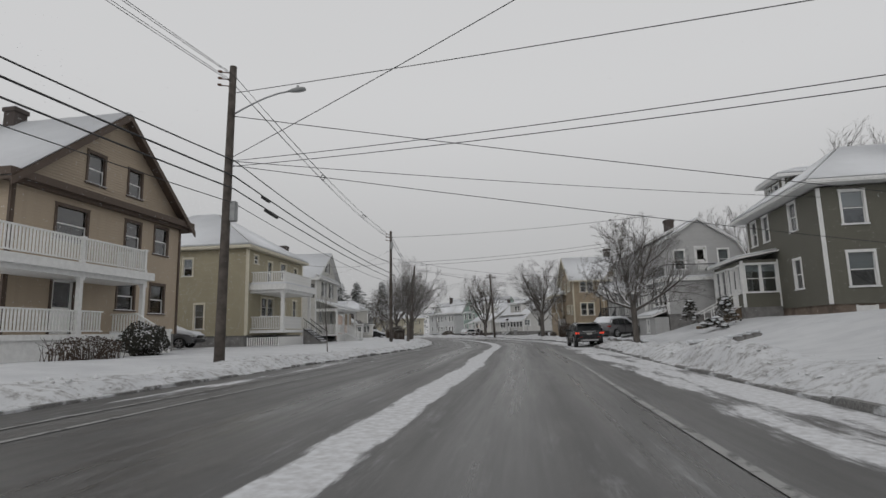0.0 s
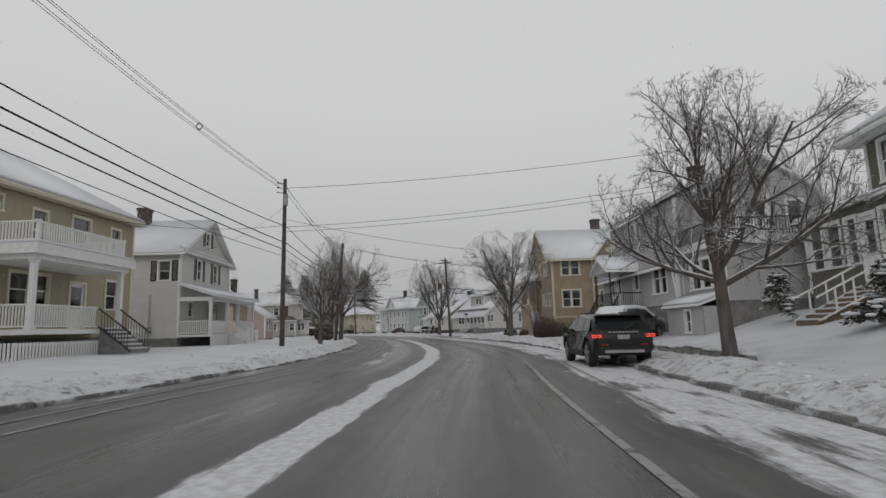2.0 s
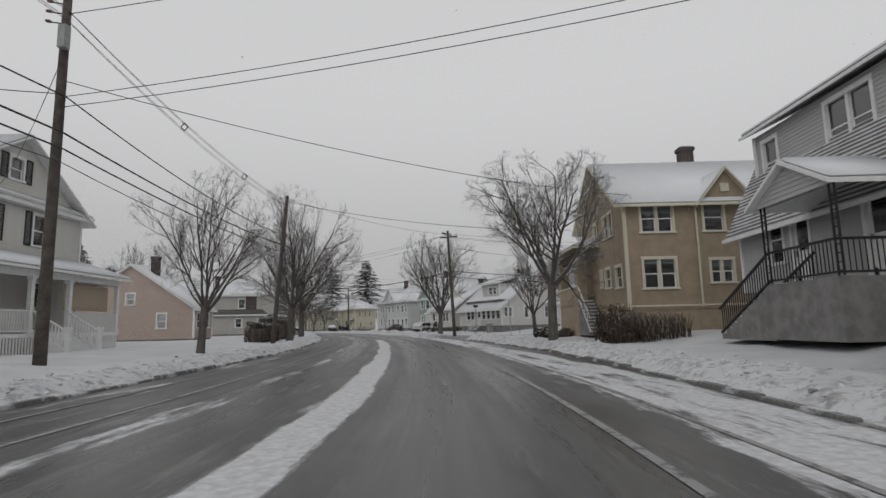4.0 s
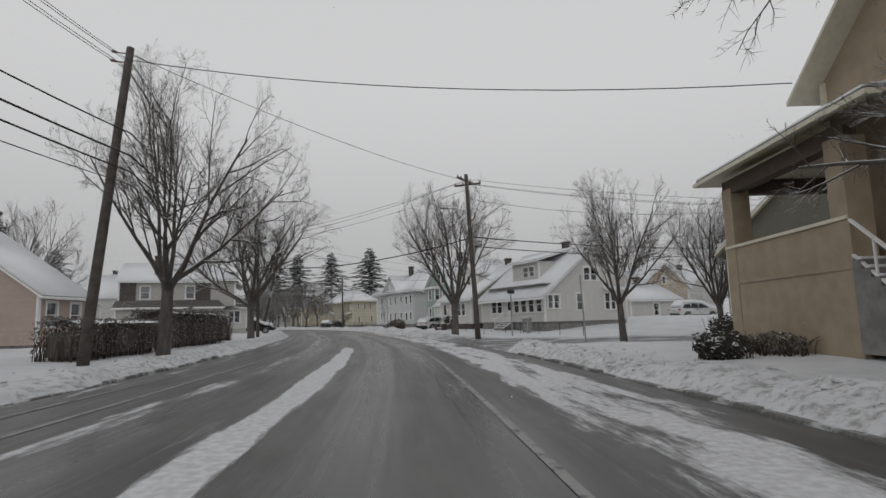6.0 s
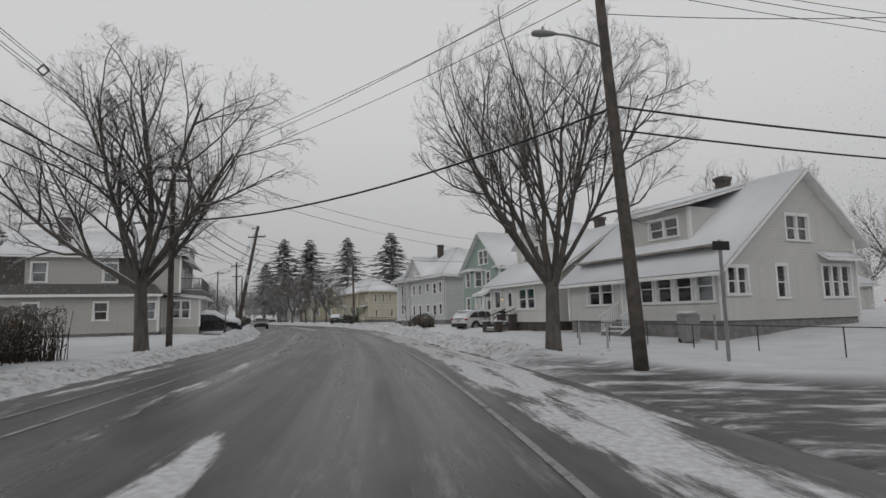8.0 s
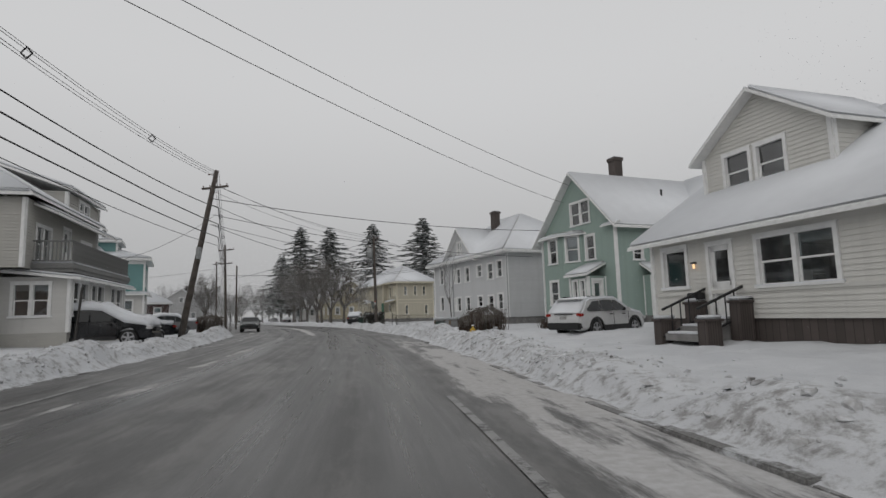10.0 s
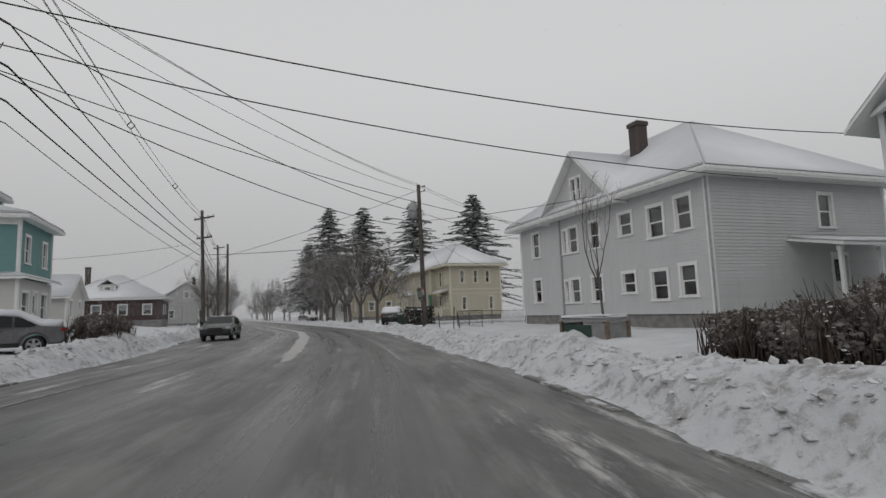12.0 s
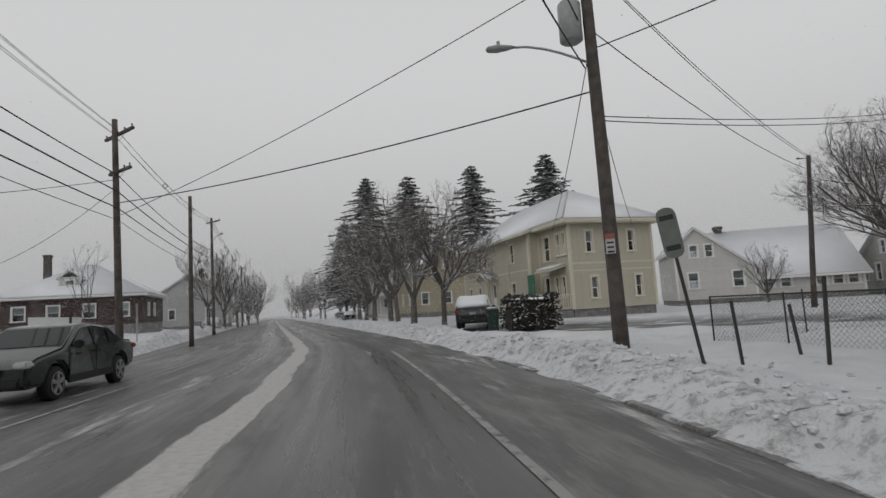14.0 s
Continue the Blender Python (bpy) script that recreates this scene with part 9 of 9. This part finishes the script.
car(SUV, 8.5, 37.2, 88.0, CARBLACK, "black utility vehicle stopped at the snowy kerb, tail lights lit", 0.0, lit=True, size=0.93)
car(SEDAN, -16.9, 36.5, 5.0, CARGREY, "grey sedan covered with snow in a driveway", 0.12, z=0.45)
car(CROSS, 13.7, 49.6, 42.0, CARGREY, "grey car under snow in a driveway", 0.12, z=0.3)
car(XOVER, 1.75, 127.7, 47.0, CARWHITE, "white crossover with dark cladding, dusted with snow on a driveway", 0.05, z=0.06)
car(SEDAN, -27.2, 140.2, 225.0, CARGREY, "grey sedan under a thick blanket of snow", 0.16, z=0.25)
car(SEDAN, -27.6, 154.6, -66.0, CARGREEN, "dark green sedan stopped at the kerb", 0.0)
car(CROSS, -19.1, 124.2, 23.0, CARBLACK, "black car under deep snow before the porch house", 0.26, z=0.25)
car(SEDAN, -24.0, 132.7, 222.0, CARBLACK, "dark sedan capped with snow in a driveway", 0.16, z=0.1)
car(SEDAN, -52.0, 220.0, 122.0, CARBLACK, "dark sedan parked far down the street", 0.03)
car(SUV, -66.5, 246.0, 122.0, CARGREY, "grey vehicle parked far down the street", 0.03)
car(CROSS, -62.0, 203.0, 122.0, CARWHITE, "white car parked far down the street", 0.08, z=0.0)
car(CROSS, 27.5, 115.5, 12.0, CARWHITE, "pale car under deep snow beside the side street", 0.24, z=0.8)
car(SUV, 9.2, 120.5, 60.0, CARGREY, "grey vehicle under snow beside the bungalow", 0.15, z=0.3)
car(CROSS, -22.7, 174.2, 100.0, CARBLACK, "dark car with snow behind the corner hedge", 0.14, z=0.1)


# ---- street furniture and small things ----
HYDRANT_Y = plain("yellow_hydrant_paint", (0.45, 0.29, 0.03), 0.5)
SIGNFACE = plain("faded_sign_face", (0.42, 0.42, 0.41), 0.5)
SIGNRED = plain("red_sign_band", (0.3, 0.1, 0.08), 0.6)
PALEGREEN = plain("grey_green_sign", (0.13, 0.145, 0.132), 0.5)
DARKSTEEL = plain("dark_weathered_steel", (0.05, 0.047, 0.044), 0.6, 0.4)
GREENBIN = plain("dark_green_plastic", (0.02, 0.045, 0.035), 0.5)
GREYBIN = plain("grey_plastic", (0.22, 0.22, 0.22), 0.5)


def hydrant(x, y):
    z = float(ground_z(x, y)) - 0.38
    ob = base("fire_hydrant", Matrix.Translation((x, y, z)) @ Matrix.Rotation(radians(30), 4, "Z"), "yellow fire hydrant standing in ploughed snow", "fire hydrant")
    bm = bmesh.new()
    tube(bm, [Vector((0, 0, v)) for v in (0, 0.05, 0.06, 0.5, 0.52, 0.56, 0.57)], [0.16, 0.16, 0.11, 0.11, 0.15, 0.15, 0.12], 14)
    part("barrel", bm, HYDRANT_Y, ob, smooth=True)
    bm = bmesh.new()
    tube(bm, [Vector((0, 0, v)) for v in (0.57, 0.64, 0.7, 0.73, 0.79)], [0.13, 0.115, 0.07, 0.035, 0.03], 14)
    part("bonnet", bm, HYDRANT_Y, ob, smooth=True)
    for d, r in (((1, 0, 0), 0.055), ((-1, 0, 0), 0.055), ((0, -1, 0), 0.075)):
        d = Vector(d)
        bm = bmesh.new()
        c = Vector((0, 0, 0.42))
        tube(bm, [c + d * 0.1, c + d * 0.17, c + d * 0.172, c + d * 0.22], [r, r, r * 1.25, r * 1.15], 10)
        part("outlet_cap", bm, HYDRANT_Y, ob, smooth=True)
    part("snow_cap", bm_cyl(Vector((0, 0, 0.79)), Vector((0, 0, 0.84)), 0.06, 10), SNOW, ob)


hydrant(-3.62, 126.8)


def sign_post(x, y, h, label, plates=(), lean=(0, 0), turn=0.0, r=0.03):
    z = float(ground_z(x, y)) - 0.1
    ob = base("sign_post", Matrix.Translation((x, y, z)) @ Matrix.Rotation(radians(turn), 4, "Z") @ Matrix.Rotation(radians(lean[0]), 4, "X") @ Matrix.Rotation(radians(lean[1]), 4, "Y"), label, "sign post", "sign posts")
    part("post", boxes((-r, r, -r, r, -0.3, h)), STEEL if r > 0.028 else DARKSTEEL, ob)
    for w, hh, zc, mat, bars in plates:
        bm = bmesh.new()
        c = min(w, hh) * (0.42 if bars else 0.1)
        ring = [(sx * (w / 2 - c) + c * math.cos(q), sz * (hh / 2 - c) + c * math.sin(q)) for sx, sz, k in ((1, 1, 0), (-1, 1, 1), (-1, -1, 2), (1, -1, 3)) for q in (math.pi / 2 * (k + f) for f in (0, 0.33, 0.67, 1))]
        prism(bm, [(px, -r - 0.012, zc + pz) for px, pz in ring], (0, 0.008, 0))
        bmesh.ops.recalc_face_normals(bm, faces=bm.faces[:])
        pl = part("sign_plate", bm, mat, ob)
        for k in range(bars):
            zz = zc + hh * (0.3 - 0.6 * k / max(1, bars - 1)) if bars > 1 else zc
            part("bar", boxes((-w * 0.36, w * 0.36, -r - 0.016, -r - 0.0125, zz - hh * 0.05, zz + hh * 0.05)), BLACK, pl)
    return ob


sign_post(10.2, 85.9, 3.2, "bare steel sign post at the side street", lean=(0, -2))
sign_post(7.9, 96.0, 3.0, "steel street sign post with a small dark plate", [(0.5, 0.22, 2.85, BLACK, 0)], turn=20)
sign_post(9.4, 100.4, 1.2, "short steel post beside the walk")
sign_post(6.4, 102.0, 1.0, "short steel post beside the walk")
sign_post(5.8, 104.1, 1.0, "short steel post beside the walk")
sign_post(-14.85, 154.15, 2.4, "leaning sign post with a rounded grey plate and dark bars", [(0.28, 0.76, 2.05, PALEGREEN, 2)], lean=(0, -8), turn=-8, r=0.025)
sign_post(-14.2, 154.9, 1.1, "short leaning dark stake in the snow", r=0.022, lean=(0, -4))
sign_post(-13.2, 155.6, 0.9, "short leaning dark stake in the snow", r=0.022, lean=(0, -6))
sign_post(-13.3, 154.2, 1.3, "short leaning dark stake in the snow", r=0.022, lean=(0, 3))
sign_post(-20.4, 132.0, 1.1, "short dark stake in the snowbank", r=0.025)
sign_post(-15.4, 118.6, 2.2, "thin leaning stake in the snowbank", r=0.025, lean=(0, 6))
sign_post(-32.0, 158.8, 2.0, "thin dark stake in the snow", r=0.025)
sign_post(9.2, 41.0, 0.9, "thin stake on the snowy kerb", r=0.02)
sign_post(-45.4, 174.8, 2.6, "thin post beside the sidewalk", r=0.03)
# a notice on the transformer pole
ob = base("notice_board", Matrix.Translation((-15.9, 157.98, 2.5)), "small notice with a red head fixed to the pole", "notice")
part("sheet", boxes((-0.1, 0.1, -0.03, -0.01, -0.24, 0.08)), SIGNFACE, ob)
part("head", boxes((-0.1, 0.1, -0.034, -0.031, 0.08, 0.2)), SIGNRED, ob)
for k in range(3):
    part("bar", boxes((-0.07, 0.07, -0.036, -0.032, -0.22 + 0.1 * k, -0.18 + 0.1 * k)), BLACK, ob)


def shelter_box(x, y, turn, w, d, h, label, mat=None):
    """A snow-capped storage bin house beside the kerb."""
    z = float(ground_z(x, y)) - 0.22
    ob = base("bin_shelter", Matrix.Translation((x, y, z)) @ Matrix.Rotation(radians(turn), 4, "Z"), label, "bin shelter")
    for px, py in ((-w / 2, -d / 2), (w / 2, -d / 2), (-w / 2, d / 2), (w / 2, d / 2)):
        part("post", boxes((px - 0.05, px + 0.05, py - 0.05, py + 0.05, 0, h)), WOODRAW, ob)
    part("panel", boxes((-w / 2, w / 2 - 0.7, -d / 2, -d / 2 + 0.04, 0.15, h - 0.1)), GREENBIN, ob)
    part("panel", boxes((w / 2 - 0.7, w / 2, -d / 2, -d / 2 + 0.04, 0.1, h - 0.05)), GREYBIN, ob)
    part("panel", boxes((-w / 2, -w / 2 + 0.04, -d / 2, d / 2, 0.1, h - 0.05)), GREYBIN, ob)
    part("panel", boxes((w / 2 - 0.04, w / 2, -d / 2, d / 2, 0.1, h - 0.05)), GREYBIN, ob)
    part("lid", boxes((-w / 2 - 0.08, w / 2 + 0.08, -d / 2 - 0.08, d / 2 + 0.08, h, h + 0.06)), GREYBIN, ob)
    part("snow", boxes((-w / 2 - 0.06, w / 2 + 0.06, -d / 2 - 0.06, d / 2 + 0.06, h + 0.061, h + 0.2), bevel=0.06), SNOW, ob, "", True)


shelter_box(-6.65, 142.5, -54, 2.2, 0.8, 0.75, "dark green bin shelter capped with snow beside the kerb")


def fence_run(points, h, label, gap=2.4, mesh=True):
    """A chain-link fence with its own posts, rails and wire net."""
    ob = base("chain_link_fence", Matrix.Translation((points[0][0], points[0][1], 0)), label, "fence")
    o = Vector((points[0][0], points[0][1], 0))
    for (x0, y0), (x1, y1) in zip(points, points[1:]):
        ln = math.hypot(x1 - x0, y1 - y0)
        n = max(1, round(ln / gap))
        za, zb = float(ground_z(x0, y0)), float(ground_z(x1, y1))
        pts = [(x0 + (x1 - x0) * i / n, y0 + (y1 - y0) * i / n) for i in range(n + 1)]
        for x, y in pts:
            z = float(ground_z(x, y))
            part("post", rod(Vector((x, y, z - 0.2)) - o, Vector((x, y, z + h)) - o, 0.017, 8), DARKSTEEL, ob)
        part("top_rail", rod(Vector((x0, y0, za + h)) - o, Vector((x1, y1, zb + h)) - o, 0.014, 8), DARKSTEEL, ob)
        bm = bmesh.new()
        if mesh:
            k = int(ln / 0.1)
            for i in range(-int(h / 0.1), k):
                for sgn in (1, -1):
                    a, b = i * 0.1, i * 0.1 + h
                    ta, tb = max(a, 0), min(b, ln)
                    if tb - ta < 0.1:
                        continue
                    ha, hb = (ta - a, tb - a) if sgn > 0 else (h - (ta - a), h - (tb - a))
                    p = Vector((x0 + (x1 - x0) * ta / ln, y0 + (y1 - y0) * ta / ln, za + (zb - za) * ta / ln + ha)) - o
                    q = Vector((x0 + (x1 - x0) * tb / ln, y0 + (y1 - y0) * tb / ln, za + (zb - za) * tb / ln + hb)) - o
                    tube(bm, (p, q), 0.0022, 3, False)
            part("wire_net", bm, DARKSTEEL, ob)["kind"] = "stuff"
        else:
            bm.free()


fence_run([(-13.9, 158.8), (-11.9, 155.7)], 0.95, "low chain-link fence half buried in snow")
fence_run([(-13.9, 158.8), (-3.5, 163.5), (4.0, 167.0)], 0.95, "low chain-link fence along the side street")
fence_run([(12.0, 94.5), (9.0, 101.2), (5.2, 108.5)], 0.75, "low wire fence before the corner bungalow", 2.2, False)


def wheelie_bin(x, y, turn, mat, label):
    z = float(ground_z(x, y)) - 0.02
    ob = base("wheelie_bin", Matrix.Translation((x, y, z)) @ Matrix.Rotation(radians(turn), 4, "Z"), label, "bin", "bins")
    bm = bmesh.new()
    prism(bm, [(-0.24, -0.26, 0.08), (0.24, -0.26, 0.08), (0.24, 0.26, 0.08), (-0.24, 0.26, 0.08)], (0, 0, 0.9))
    for v in bm.verts:
        if v.co.z > 0.5:
            v.co.x *= 1.2
            v.co.y *= 1.2
    part("tub", bm, mat, ob)
    part("lid", boxes((-0.32, 0.32, -0.34, 0.34, 0.985, 1.06), bevel=0.025), mat, ob)
    part("snow", boxes((-0.29, 0.29, -0.31, 0.31, 1.062, 1.18), bevel=0.05), SNOW, ob, "", True)
    for s in (-0.22, 0.22):
        bm = bmesh.new()
        tube(bm, [Vector((s - 0.03, 0.27, 0.1)), Vector((s + 0.03, 0.27, 0.1))], 0.1, 12)
        part("wheel", bm, RUBBER, ob)


wheelie_bin(-58.0, 195.5, 30, GREYBIN, "grey wheeled bin capped with snow on the sidewalk")
wheelie_bin(9.8, 103.8, 10, GREYBIN, "grey wheeled bin beside the bungalow wall")
wheelie_bin(-21.2, 171.4, 10, GREENBIN, "dark green wheeled bin beside the corner hedge")


def picket_fence(p, q, h, label):
    ob = base("picket_fence", Matrix.Translation((p[0], p[1], 0)), label, "fence")
    o = Vector((p[0], p[1], 0))
    a, b = Vector((*p, 0)) - o, Vector((*q, 0)) - o
    ln = (b - a).length
    turn = math.atan2((b - a).y, (b - a).x)
    z = float(ground_z(*p))
    me = piece_mesh("picket", boxes((-0.06, 0.06, -0.015, 0.015, 0, h)), WHITE)
    for i in range(int(ln / 0.14)):
        c = a + (b - a) * (i * 0.14 / ln)
        shared("picket", me, ob, Matrix.Translation(c + Vector((0, 0, z))) @ Matrix.Rotation(turn, 4, "Z"))
    d = (b - a).normalized()
    nrm = Vector((-d.y, d.x, 0)) * 0.02
    for zz in (0.2, h - 0.25):
        bm = bmesh.new()
        prism(bm, [a + nrm + Vector((0, 0, z + zz)), b + nrm + Vector((0, 0, z + zz)), b + nrm * 2.5 + Vector((0, 0, z + zz)), a + nrm * 2.5 + Vector((0, 0, z + zz))], (0, 0, 0.08))
        part("rail", bm, WHITE, ob)


picket_fence((-57.0, 176.5), (-63.5, 186.5), 1.3, "white board fence before the brick bungalow")


# ---- snowfall: flakes hanging in the air, thicker away from the street, oversized ones added as haze ----
def snowfall():
    rng = np.random.RandomState(4)
    line = np.array([(a[0] + 14, a[1]) for a in LINE[:1]] + [(float(centre_x(y)) + 1.5, y) for y in range(0, 150, 6)])

    def away(p):
        d = np.full(len(p), 1e9)
        for q in line:
            d = np.minimum(d, np.hypot(p[:, 0] - q[0], p[:, 1] - q[1]))
        return d

    groups = []
    near = np.stack([rng.uniform(-40, 45, 26000), rng.uniform(-5, 190, 26000), rng.uniform(0.3, 14, 26000)], -1)
    near[:, 0] += centre_x(near[:, 1])
    groups.append((near, rng.uniform(0.004, 0.009, len(near))))
    # flakes enlarged with distance from the street, a veil that imitates haze
    n = 1000000
    far = np.stack([rng.uniform(-62, 58, n), rng.uniform(6, 250, n), rng.uniform(0.0, 1.0, n) ** 1.3 * 10.5 + 0.3], -1)
    far[:, 0] += centre_x(np.minimum(far[:, 1], 250))
    d = away(far)
    keep = rng.rand(n) < step(d, 6, 22)
    kept, d = far[keep], d[keep]
    groups.append((kept, rng.uniform(0.75, 1.25, len(kept)) * (0.006 + 0.00165 * np.maximum(np.minimum(d, 45) - 9, 0)) * (1 - 0.62 * step(kept[:, 1], 125, 150))))
    # large flakes past the street's end, added to pale the far trees like haze
    back = np.stack([rng.uniform(-120, 90, 170000), rng.uniform(215, 330, 170000), 0.5 + 12 * rng.uniform(0, 1, 170000) ** 1.5], -1)
    back[:, 0] += centre_x(back[:, 1])
    groups.append((back, rng.uniform(0.035, 0.055, len(back))))
    co, size = np.concatenate([g[0] for g in groups]), np.concatenate([g[1] for g in groups])
    a, b = rng.normal(size=co.shape), rng.normal(size=co.shape)
    a /= np.linalg.norm(a, axis=1)[:, None]
    b -= a * (a * b).sum(1)[:, None]
    b /= np.linalg.norm(b, axis=1)[:, None]
    s = size[:, None]
    v = np.stack([co + a * s, co - a * s * 0.5 + b * s * 0.87, co - a * s * 0.5 - b * s * 0.87], 1).reshape(-1, 3)
    me = bpy.data.meshes.new("snowfall")
    k = len(co)
    me.vertices.add(3 * k)
    me.vertices.foreach_set("co", v.astype(np.float32).reshape(-1))
    me.loops.add(3 * k)
    me.loops.foreach_set("vertex_index", np.arange(3 * k, dtype=np.int32))
    me.polygons.add(k)
    me.polygons.foreach_set("loop_start", np.arange(0, 3 * k, 3, dtype=np.int32))
    me.update()
    me.materials.append(snow_material("snowflake", (0.8, 0.81, 0.83), 0.0))
    tagged(new("snowfall", me), "fine falling snow in the air, with larger flakes added as distance haze", "snowfall", kind="stuff")


snowfall()
